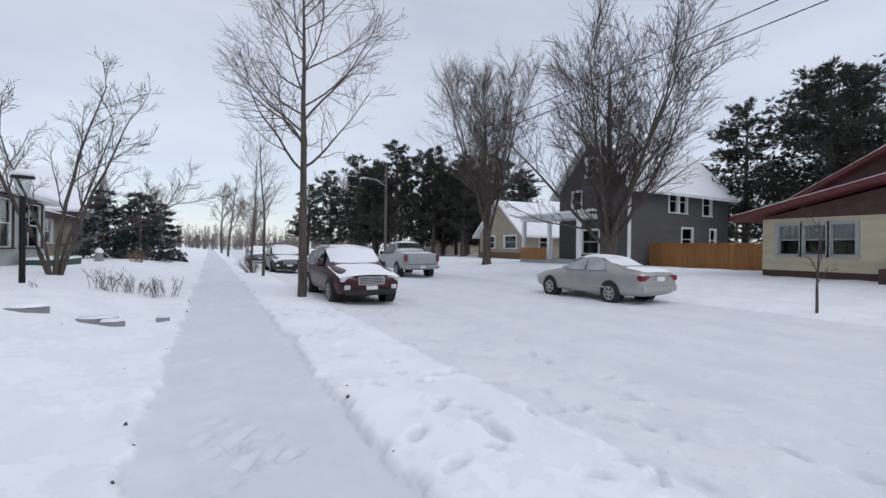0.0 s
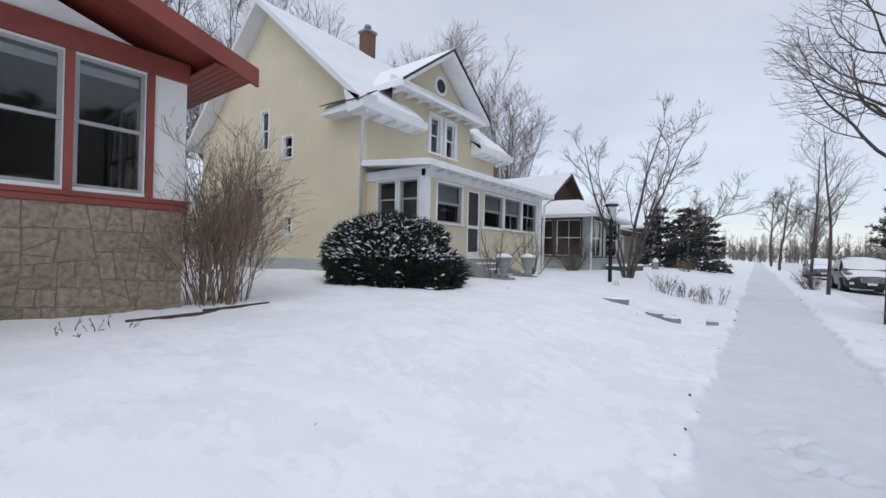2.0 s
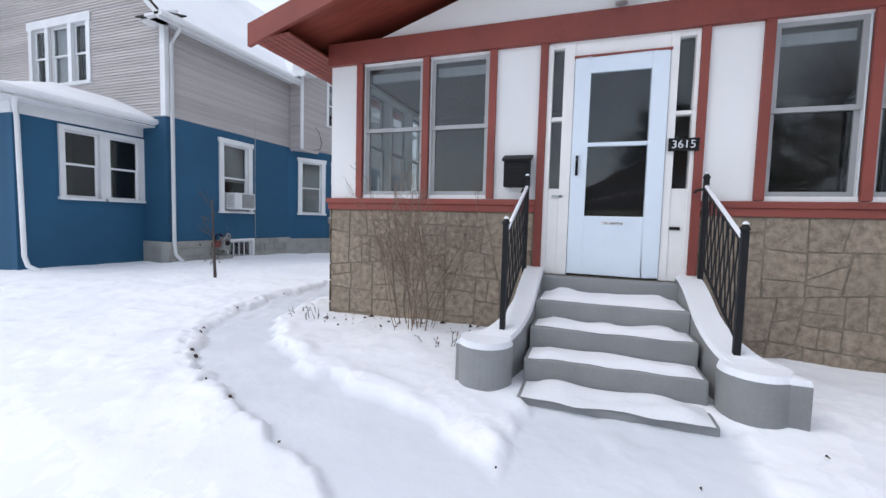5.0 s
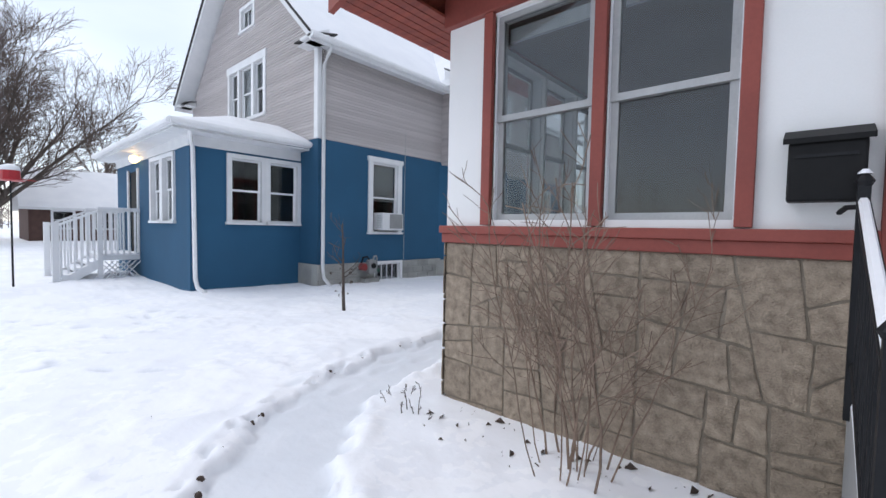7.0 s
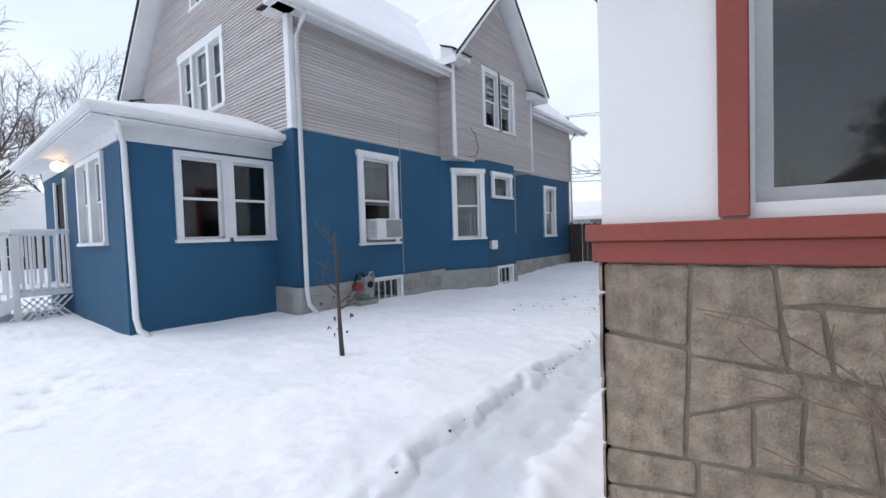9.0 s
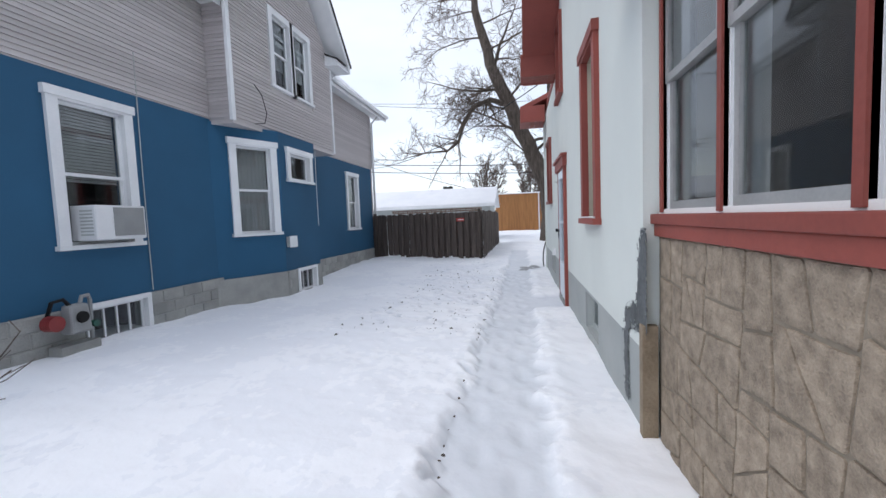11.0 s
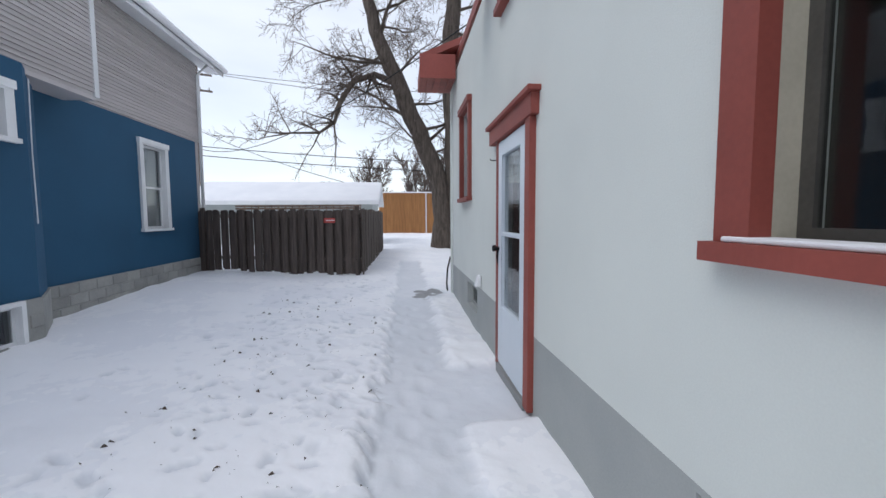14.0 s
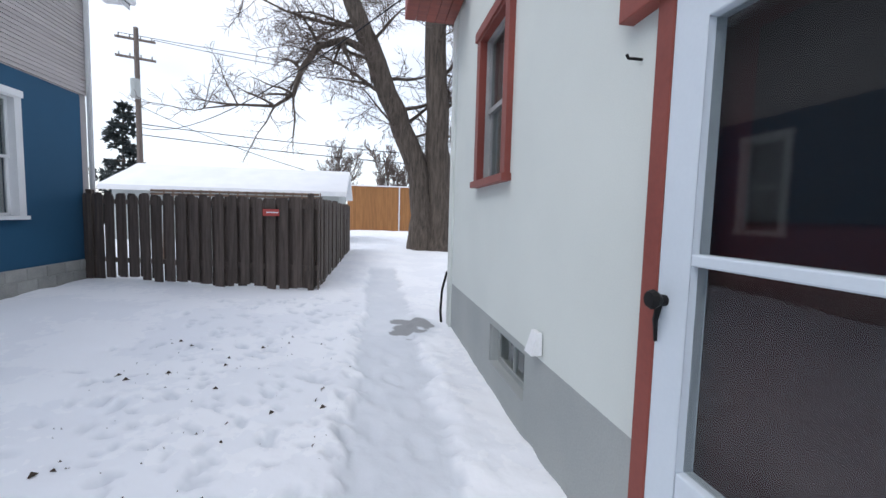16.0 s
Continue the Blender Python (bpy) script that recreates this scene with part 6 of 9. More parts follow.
part("wall", Face("y", 8.55, 1).wall([(19.7, 2.8), (21.5, 2.8)], 0.2, [], 0.2), CREAM, cream)
for q in CH:
    window(cw, *q, cream, casing=0.08, proud=0.04, trim=BASEGREY, sash=BASEGREY, behind=("curtain", 0.5, 1.0))
cz = lambda y: 4.45 - 0.245 * abs(y - 3.0)
roof("porch_roof", [[(18.7, 3.0, cz(3)), (18.7, 9.4, cz(9.4)), (21.9, 9.4, cz(9.4)), (21.9, 3.0, cz(3))], [(18.7, -3.4, cz(-3.4)), (18.7, 3.0, cz(3)), (21.9, 3.0, cz(3)), (21.9, -3.4, cz(-3.4))]], cream, 0.2, DARKRED, 0.07)
cs = thing("entry_steps", (18.6, 4.6, 0.5), "snowy concrete steps with iron rail", "steps")
for k in range(4):
    part("step", Mesh().box(18.2 + k * 0.3, 19.5, 3.2, 4.6, 0.2, 0.62 + k * 0.16), CONC, cs)
    part("snow", Mesh().box(18.2 + k * 0.3, 18.5 + k * 0.3, 3.2, 4.6, 0.622 + k * 0.16, 0.67 + k * 0.16), SNOW, cs)
part("side_wall", Mesh().box(18.4, 19.5, 4.62, 4.9, 0.2, 0.95), BROWN, cs)
for k in range(7):
    part("picket", Mesh().tube([(18.5 + k * 0.15, 4.75, 0.9), (18.5 + k * 0.15, 4.75, 1.6)], [0.01, 0.01], 4), IRON, cs)
# the grey house
grey = plain_house((27, 19, 0.5), "tall dark grey two-storey house with white trim", 22.0, 33.0, 16.7, 22.4, 0.3, 5.7, 8.9, "x", GREYSTUCCO, WHITE,
                   [("w", 20.4, 21.2, 3.95, 5.4), ("w", 18.9, 20.3, 1.2, 2.75), ("w", 19.1, 20.0, 6.3, 7.5), ("s", 26.0, 26.9, 3.95, 5.45), ("s", 27.1, 27.9, 3.95, 5.45), ("s", 29.8, 30.8, 3.9, 5.4), ("s", 27.4, 28.6, 1.5, 2.95), ("s", 30.7, 31.4, 1.5, 2.95)], 0.5, WHITE)
gp = part("porch_beam", Mesh().box(19.9, 22.0, 18.6, 24.2, 3.45, 3.75), WHITE, grey)
roof("porch_roof", [[(19.6, 18.4, 3.8), (22.0, 18.4, 4.1), (22.0, 24.4, 4.1), (19.6, 24.4, 3.8)]], grey, 0.12, WHITE, 0.08)
for y in (18.8, 21.4, 24.0):
    part("column", Mesh().box(20.0, 20.22, y - 0.11, y + 0.11, 0.5, 3.46), WHITE, grey)
part("porch_floor", Mesh().box(19.9, 22.0, 18.6, 24.2, 0.3, 0.8), BASEGREY, grey)
part("porch_rail", Mesh().box(19.85, 19.95, 21.5, 24.1, 0.75, 1.55), CEDAR, grey, "orange cedar porch railing")
part("corner_board", Mesh().box(21.95, 22.2, 16.66, 16.72, 0.5, 5.7), WHITE, grey)
# cedar fence between the two
cfence = thing("cedar_fence", (26, 13.0, 0.5), "orange-brown cedar board fence around the yard", "fence")
for k in range(26):
    y = 8.7 + k * 0.31
    part("board", Mesh().box(24.0, 24.04, y, y + 0.295, 0.4, 1.85 + 0.01 * (k % 3)), CEDAR, cfence)
part("cap", Mesh().box(23.97, 24.07, 8.7, 16.76, 1.87, 1.92), CEDAR, cfence)
white_far = plain_house((30, 34, 0.5), "small tan gabled house with snowy roof behind bare trees", 25, 34, 30.0, 37.0, 0.3, 3.2, 6.2, "x", TAN, WHITE, [("w", 31.0, 32.8, 1.5, 2.7), ("w", 34.4, 35.8, 1.5, 2.7), ("s", 27, 28.5, 1.5, 2.7)], 0.6)
part("base_wall", Mesh().box(24.8, 24.98, 30, 37, 0.3, 1.1), BRICK, white_far)
plain_house((40, 60, 0.5), "tan house half hidden by pines", 30, 42, 56.0, 66.0, 0.3, 4.0, 6.5, "y", TAN, BROWN, [("w", 58, 60, 1.5, 2.8), ("w", 62, 64, 1.5, 2.8)], 0.5)

# garage, board fence and cedar shed behind
gar = plain_house((-36, -12, 0.6), "pale grey garage under a snowy low roof", -38.5, -33.0, -16.6, -7.4, 0.3, 3.05, 4.1, "y", BASEGREY, WHITE, [], 0.35)
ob_ = thing("shed", (-49, -5.4, 0.8), "orange-brown cedar boarded shed wall", "shed")
for k in range(22):
    part("board", Mesh().box(-48.03, -48.0, -7.85 + k * 0.235, -7.62 + k * 0.235, 0.4, 4.2), CEDAR, ob_)
part("body", Mesh().box(-52, -48.04, -7.85, -2.7, 0.4, 4.18), CEDAR, ob_)
part("roof_snow", Mesh().box(-52.1, -47.9, -7.95, -2.6, 4.2, 4.3), SNOW, ob_)
part("pipe", Mesh().box(-47.99, -47.93, -3.75, -3.66, 0.5, 4.2), WHITE, ob_)
bfence = thing("board_fence", (-22, -9, 0.5), "weathered dark board fence, shadow-box style", "fence")


def fence_run(p, q, top0, n, facing, seed):
    r = random.Random(seed)
    dx, dy = q[0] - p[0], q[1] - p[1]
    L = math.hypot(dx, dy)
    ux, uy = dx / L, dy / L
    nx_, ny_ = (-uy, ux) if facing > 0 else (uy, -ux)
    w = 0.168
    for k in range(n):
        s = (k + 0.5) * L / n
        off = 0.04 if k % 2 else 0.12
        jit = r.uniform(-0.012, 0.012)
        h = top0 + r.uniform(-0.03, 0.03)
        lo = gz(p[0] + ux * s, p[1] + uy * s) + r.uniform(-0.02, 0.06)
        c = [(p[0] + ux * (s + e * w / 2) + nx_ * (off + t + jit), p[1] + uy * (s + e * w / 2) + ny_ * (off + t + jit)) for e, t in ((-1, 0), (1, 0), (1, 0.022), (-1, 0.022))]
        top_in = [(p[0] + ux * (s + e * w * 0.36) + nx_ * (off + t + jit), p[1] + uy * (s + e * w * 0.36) + ny_ * (off + t + jit)) for e, t in ((-1, 0), (1, 0), (1, 0.022), (-1, 0.022))]
        m = Mesh().prism([(x, y, lo) for x, y in c], [(x, y, h - 0.05) for x, y in c])
        m.prism([(x, y, h - 0.05) for x, y in c], [(x, y, h) for x, y in top_in])
        part("board", m, FENCEWOOD, bfence)
    for z in (0.35, 1.45):
        m = Mesh()
        g = gz(p[0], p[1])
        a = [(p[0] + nx_ * t, p[1] + ny_ * t) for t in (0.065, 0.115)]
        b = [(q[0] + nx_ * t, q[1] + ny_ * t) for t in (0.065, 0.115)]
        m.prism([(*a[0], g + z), (*b[0], g + z), (*b[1], g + z), (*a[1], g + z)], [(*a[0], g + z + 0.09), (*b[0], g + z + 0.09), (*b[1], g + z + 0.09), (*a[1], g + z + 0.09)])
        part("rail", m, FENCEWOOD, bfence)


fence_run((-22.5, -11.28), (-21.15, -7.0), 2.26, 36, -1, 3)
fence_run((-21.15, -7.0), (-29.3, -6.85), 2.28, 66, -1, 4)
for x, y in ((-22.5, -11.28), (-21.15, -7.0), (-25.2, -6.93), (-29.3, -6.85)):
    part("post", Mesh().box(x - 0.05, x + 0.05, y - 0.05, y + 0.05, 0.3, 2.34), FENCEWOOD, bfence)
tr = thing("trellis", (-24, -9, 2.2), "old wooden trellis lying over the fence top", "trellis")
for z in (2.36, 2.44):
    part("rail", Mesh().tube([(-24.6, -11.2, z), (-24.0, -7.2, z)], [0.03, 0.03], 5), STEM, tr)
for k in range(18):
    y = -11.0 + k * 0.22
    part("slat", Mesh().tube([(-24.7 + 0.03 * k, y, 0.6), (-24.62 + 0.03 * k, y + 0.08, 2.48)], [0.02, 0.02], 4), STEM, tr)
sg = thing("small_sign", (-21.2, -7.65, 1.9), "small red warning sign on the fence", "sign")
part("plate", Mesh().box(-21.18, -21.165, -7.82, -7.50, 1.93, 2.05), material("red_sign", (0.45, 0.06, 0.05), None, 4, 0.5, 0), sg)
part("text_bar", Mesh().box(-21.164, -21.16, -7.76, -7.56, 1.98, 2.0), WHITE, sg)


# ---------------------------------------------------------------- trees and shrubs
class Wood:
    """Grows a bare tree: thick wood and twigs are kept apart."""

    def __init__(self, seed):
        self.r = random.Random(seed)
        self.trunk, self.twigs = Mesh(), Mesh()

    def turn(self, d, angle):
        a = d.orthogonal().normalized()
        a.rotate(Matrix.Rotation(self.r.uniform(0, 2 * math.pi), 3, d))
        v = d.copy()
        v.rotate(Matrix.Rotation(angle, 3, a))
        return v

    def grow(self, p, d, length, rad, level, spec):
        r, s = self.r, spec[level]
        n = s.get("segs", 5)
        pts, radii = [Vector(p)], [rad]
        d = d.normalized()
        for i in range(n):
            j = s.get("wild", 0.12)
            d = (d + Vector((r.gauss(0, j), r.gauss(0, j), r.gauss(0, j) + s.get("up", 0.05)))).normalized()
            pts.append(pts[-1] + d * length / n)
            radii.append(max(rad * (1 - (1 - s.get("taper", 0.25)) * (i + 1) / n), s.get("least", 0.003)))
        (self.trunk if level < s.get("thick", 2) else self.twigs).tube(pts, radii, s.get("sides", 4), cap=False)
        if level + 1 < len(spec):
            c = spec[level + 1]
            k = max(1, int(round(s["kids"] * r.uniform(0.8, 1.2))))
            for q in range(k):
                t = s.get("from", 0.3) + (1 - s.get("from", 0.3)) * (q + r.random()) / k
                i = min(int(t * n), n - 1)
                f = t * n - i
                at = pts[i].lerp(pts[i + 1], f)
                rr = radii[i] + (radii[i + 1] - radii[i]) * f
                way = (pts[i + 1] - pts[i]).normalized()
                v = self.turn(way, radians(r.uniform(*c.get("angle", (30, 60)))))
                if v.z < c.get("low", -0.3):
                    v.z = abs(v.z)
                self.grow(at, v, c["len"] * r.uniform(0.65, 1.2) * (1 - c.get("shrink", 0.45) * t), max(rr * c.get("ratio", 0.55), c.get("least", 0.003)), level + 1, spec)

    def done(self, name, at, label, bark=None, twig=None, group=""):
        t = thing(name, at, label, "tree" if "tree" in name else "shrub", group)
        if self.trunk.v:
            part("trunk", self.trunk, bark or BARK, t, smooth=True)
        if self.twigs.v:
            part("crown", self.twigs, twig or TWIG, t)
        return t


def street_tree(x, y, h, rad, seed, label, start=0.35, spread=0.5, dense=1.0, bark=None, twig=None, least=0.004, name="tree"):
    w = Wood(seed)
    spec = [dict(segs=9, wild=0.03, up=0.05, taper=0.22, sides=9, kids=15 * dense, thick=9, **{"from": start}),
            dict(len=h * spread, angle=(32, 62), segs=7, wild=0.09, up=0.10, taper=0.2, sides=5, kids=8 * dense, ratio=0.5, least=least * 2, shrink=0.62, **{"from": 0.25}),
            dict(len=h * 0.17, angle=(25, 55), segs=5, wild=0.13, up=0.04, taper=0.3, sides=4, kids=5 * dense, ratio=0.5, least=least, thick=1, **{"from": 0.2}),
            dict(len=h * 0.075, angle=(25, 60), segs=3, wild=0.15, up=0.03, taper=0.5, sides=3, ratio=0.6, least=least * 0.75, thick=1)]
    w.grow((x, y, gz(x, y) - 0.1), Vector((0, 0, 1)), h, rad, 0, spec)
    return w.done(name, (x, y, gz(x, y)), label, bark, twig)


def big_tree(x, y, h, rad, seed, label, fork=0.25, limbs=6, twig=None, bark=None, narrow=28, name="tree", least=0.012, dense=1.0):
    """A broad old tree: a short bole that breaks into steep limbs."""
    w = Wood(seed)
    base = Vector((x, y, gz(x, y) - 0.15))
    top = base + Vector((0, 0, h * fork))
    w.trunk.tube([base, base + Vector((0, 0, 0.35)), base.lerp(top, 0.5), top], [rad * 1.45, rad * 1.05, rad * 0.95, rad * 0.9], 12, cap=False)
    spec = [dict(segs=9, wild=0.05, up=0.05, taper=0.12, sides=6, kids=11 * dense, thick=9, **{"from": 0.12}),
            dict(len=h * 0.36, angle=(22, 48), segs=7, wild=0.09, up=0.07, taper=0.2, sides=4, kids=8 * dense, ratio=0.5, least=least * 1.6, shrink=0.5, thick=9, **{"from": 0.15}),
            dict(len=h * 0.15, angle=(22, 50), segs=4, wild=0.13, up=0.05, taper=0.3, sides=3, kids=6 * dense, ratio=0.5, least=least, thick=1, **{"from": 0.15}),
            dict(len=h * 0.075, angle=(22, 50), segs=3, wild=0.12, up=0.05, taper=0.5, sides=3, ratio=0.6, least=least * 0.7, thick=1)]
    for k in range(limbs):
        a = 2 * math.pi * (k + w.r.uniform(-0.2, 0.2)) / limbs
        lean = radians(w.r.uniform(narrow * 0.25, narrow)) if k else 0.03
        d = Vector((math.sin(lean) * math.cos(a), math.sin(lean) * math.sin(a), math.cos(lean)))
        w.grow(top - Vector((0, 0, w.r.uniform(0, h * fork * 0.45) if k else 0)), d, h * (1 - fork) * w.r.uniform(0.82, 1.0), rad * (w.r.uniform(0.22, 0.36) if k else 0.6), 0, spec)
    return w.done(name, (x, y, gz(x, y)), label, bark, twig)


def tuft(m, p, d, length, n, r, width=0.02):
    """A spray of flat needles-bearing twigs round the direction d."""
    d = d.normalized()
    for _ in range(n):
        v = Vector((r.gauss(0, 0.55), r.gauss(0, 0.55), r.gauss(0, 0.45))) + d
        v.normalize()
        s = v.cross(Vector((r.gauss(0, 1), r.gauss(0, 1), r.gauss(0, 1)))).normalized() * width * r.uniform(0.7, 1.4)
        L = length * r.uniform(0.6, 1.2)
        q = p + v * L
        mid = p + v * L * 0.5
        i = len(m.v)
        m.v.extend([tuple(p), tuple(mid + s), tuple(q), tuple(mid - s)])
        m.f.append((i, i + 1, i + 2, i + 3))


def pine(x, y, h, rad, seed, label, bare=0.3, wide=0.22, mat=None, group="pines down the street", conic=False, width=0.10, tufts=1.0, leaf=0.55):
    r = random.Random(seed)
    t = thing("pine_tree" if not conic else "spruce_tree", (x, y, gz(x, y)), label, "tree", group)
    base = Vector((x, y, gz(x, y) - 0.1))
    lean = Vector((r.uniform(-0.02, 0.02), r.uniform(-0.02, 0.02), 1))
    wood, crown = Mesh(), Mesh()
    wood.tube([base, base + lean * h * 0.5, base + lean * h * 0.98], [rad, rad * 0.7, rad * 0.08], 8, cap=False)
    rows = int(h * 2.2)
    for k in range(rows):
        f = bare + (1 - bare) * k / rows
        reach = h * wide * ((1 - f) ** (0.85 if conic else 0.5)) * (1.15 if conic else (0.55 + 0.9 * r.random())) + 0.25
        p = base + lean * h * f
        for q in range(5 if conic else 4):
            a = r.uniform(0, 2 * math.pi)
            drop = -0.25 if conic else r.uniform(-0.05, 0.35)
            d = Vector((math.cos(a), math.sin(a), drop)).normalized()
            L = reach * r.uniform(0.7, 1.1)
            end = p + d * L + Vector((0, 0, 0.12 * L))
            wood.tube([p, p.lerp(end, 0.55) + Vector((0, 0, 0.03 * L)), end], [rad * 0.22 * (1 - f) + 0.02, 0.02, 0.008], 4, cap=False)
            n = max(3, int(L * 5 * tufts))
            for i in range(n):
                u = 0.3 + 0.7 * (i + r.random()) / n
                o = Vector((r.gauss(0, 0.14), r.gauss(0, 0.14), r.gauss(0, 0.08))) * L * 0.8
                tuft(crown, p.lerp(end, u) + o, d + Vector((0, 0, 0.25)), leaf * (0.7 + 0.5 * r.random()), 10, r, width)
    part("trunk", wood, BARK, t, smooth=True)
    part("crown", crown, mat or NEEDLE, t)
    return t


# young street tree by the red car
def young_tree():
    w = Wood(21)
    spec = [dict(segs=10, wild=0.025, up=0.04, taper=0.16, sides=10, kids=28, thick=9, **{"from": 0.36}),
            dict(len=5.9, angle=(38, 68), segs=9, wild=0.10, up=0.075, taper=0.16, sides=6, kids=12, ratio=0.46, least=0.012, shrink=0.62, thick=9, **{"from": 0.18}),
            dict(len=1.7, angle=(28, 58), segs=5, wild=0.12, up=0.07, taper=0.3, sides=4, kids=6, ratio=0.5, least=0.006, thick=1, **{"from": 0.2}),
            dict(len=0.6, angle=(28, 60), segs=3, wild=0.14, up=0.05, taper=0.5, sides=3, ratio=0.6, least=0.004, thick=1)]
    w.grow((2.3, 12.4, -0.1), Vector((0.0, 0.01, 1)), 9.6, 0.135, 0, spec)
    return w.done("tree", (2.3, 12.4, 0.0), "young bare street tree with brown bark beside the parked car", BARK, TWIG)


young_tree()
street_tree(2.2, 21.5, 6.2, 0.07, 22, "slender bare street tree in the boulevard", 0.4, 0.4, 0.8)
street_tree(2.1, 27.5, 6.6, 0.08, 23, "slender bare street tree in the boulevard", 0.4, 0.4, 0.8)
street_tree(2.0, 60.0, 9.0, 0.14, 24, "bare street tree far down the boulevard", 0.35, 0.45, 0.9, least=0.012)
street_tree(1.8, 85.0, 11.0, 0.18, 25, "bare street tree far down the boulevard", 0.35, 0.45, 0.9, least=0.02)
street_tree(12.75, 4.45, 2.3, 0.035, 26, "thin bare sapling in the snow", 0.3, 0.42, 0.5)
# small many-stemmed tree by the lamp post
w = Wood(31)
spec = [dict(segs=8, wild=0.07, up=0.06, taper=0.2, sides=6, kids=8, thick=9, **{"from": 0.3}),
        dict(len=1.9, angle=(22, 46), segs=6, wild=0.10, up=0.08, taper=0.25, sides=4, kids=6, ratio=0.5, least=0.009, shrink=0.4, thick=9, **{"from": 0.2}),
        dict(len=0.8, angle=(25, 55), segs=4, wild=0.12, up=0.06, taper=0.3, sides=3, kids=4, ratio=0.6, least=0.006, thick=1),
        dict(len=0.4, angle=(25, 55), segs=3, wild=0.12, up=0.06, taper=0.5, sides=3, ratio=0.6, least=0.005, thick=1)]
for k, (dx, dy) in enumerate(((0.05, 0.02), (-0.45, 0.1), (0.6, -0.1), (0.2, 0.4), (-0.25, -0.45))):
    w.grow((-3.9 + dx * 0.2, 15.9 + dy * 0.2, gz(-3.9, 15.9) - 0.1), Vector((dx * 0.42, dy * 0.42, 1.0)), 6.0 - 0.35 * k, 0.075 - 0.006 * k, 0, spec)
w.grow((-3.85, 15.9, 1.4), Vector((0.95, 0.1, 0.4)), 3.6, 0.045, 0, spec)
w.done("tree", (-3.9, 15.9, 0.4), "small many-stemmed bare tree behind the lamp post", BARK, TWIG)

big_tree(16.8, 13.8, 11.6, 0.40, 41, "broad old bare maple in front of the grey house", 0.18, 11, TWIG_DARK, BARK, 46, dense=1.05, least=0.009)
big_tree(17.2, 24.6, 13.8, 0.30, 42, "tall narrow bare tree with upright limbs", 0.2, 8, TWIG, BARK, 25, dense=1.1, least=0.009)
big_tree(-4.3, -42.0, 15.0, 0.55, 43, "broad bare tree across the yard by the side street", 0.16, 11, TWIG, BARK, 50, dense=1.3)
for i, (x, y, h) in enumerate(((-22, 27, 17), (-27, 33, 20), (-20, 36, 17), (-33, 24, 20), (-26, 13, 19), (-29, 5, 18), (-24, 7, 17))):
    big_tree(x, y, h, 0.34, 50 + i, "frosted bare tree behind the houses", 0.2, 7, TWIG_PALE if i < 4 else TWIG, BARK, 40, dense=1.0)
for i, (x, y, h) in enumerate(((20, 64, 13), (24, 80, 14), (9, 110, 14), (33, 52, 10), (-9, 95, 11))):
    big_tree(x, y, h, 0.34, 60 + i, "bare tree rising behind the pines", 0.2, 6, TWIG_PALE if i != 4 else TWIG, BARK, 30, least=0.022, dense=0.8)
for i, (x, y, h) in enumerate(((-64, -4, 9), (-70, -10, 10), (-66, -1, 8), (-75, 3, 11))):
    big_tree(x, y, h, 0.25, 70 + i, "distant bare tree behind the shed", 0.2, 6, TWIG, BARK, 46, least=0.03, dense=0.75)
for i, (x, y, h) in enumerate(((-14, -58, 13), (4, -60, 13), (14, -48, 14))):
    big_tree(x, y, h, 0.3, 80 + i, "bare tree beyond the side street", 0.2, 6, TWIG, BARK, 44, least=0.025, dense=0.75)

# dark pines across the street
for i, (x, y, h) in enumerate(((16.5, 52, 13), (19, 46, 13.5), (20, 55, 12.5), (23, 44, 13), (24.5, 50, 14), (27, 43, 12.5), (29, 52, 13), (31, 41, 12), (33, 47, 12.5), (14.5, 58, 12), (13, 66, 11), (36, 43, 11.5), (22, 60, 14), (17.5, 49, 11), (21.5, 50, 12), (26, 47, 11.5), (28, 47, 12.5), (30.5, 45, 11), (34, 42, 10.5), (25.5, 41.5, 11))):
    pine(x, y, h, 0.24, 100 + i, "tall dark pine with bare lower trunk and dusting of snow", 0.10 + 0.06 * (i % 4), 0.23, width=0.036, tufts=1.6, leaf=0.44)
for i, (x, y, h) in enumerate(((37, 17.5, 12.5), (41, 13, 15), (36, 12, 13.5), (44, 8, 15), (39, 5, 14))):
    pine(x, y, h, 0.26, 130 + i, "large dark pine behind the houses", 0.12, 0.36, group="pines behind the houses", width=0.034, tufts=1.5, leaf=0.45)
for i, (x, y, h) in enumerate(((-3.9, 32.5, 4.5), (-6.0, 34.0, 4.8), (-3.2, 36.5, 4.4), (-5.0, 38.5, 5.2))):
    pine(x, y, h, 0.12, 140 + i, "snow-laden spruce beside the pavement", 0.02, 0.30, SPRUCE, "spruces beside the pavement", True, 0.045, 2.2, 0.34)
pine(-52, -26, 10, 0.2, 150, "dark evergreen behind the garage", 0.05, 0.2, SPRUCE, "evergreens behind the garage", True, 0.09, 0.8)
pine(-75, -17, 7, 0.2, 151, "far evergreen tip above the garage roof", 0.05, 0.2, NEEDLE, "evergreens behind the garage", True, 0.12, 0.5)

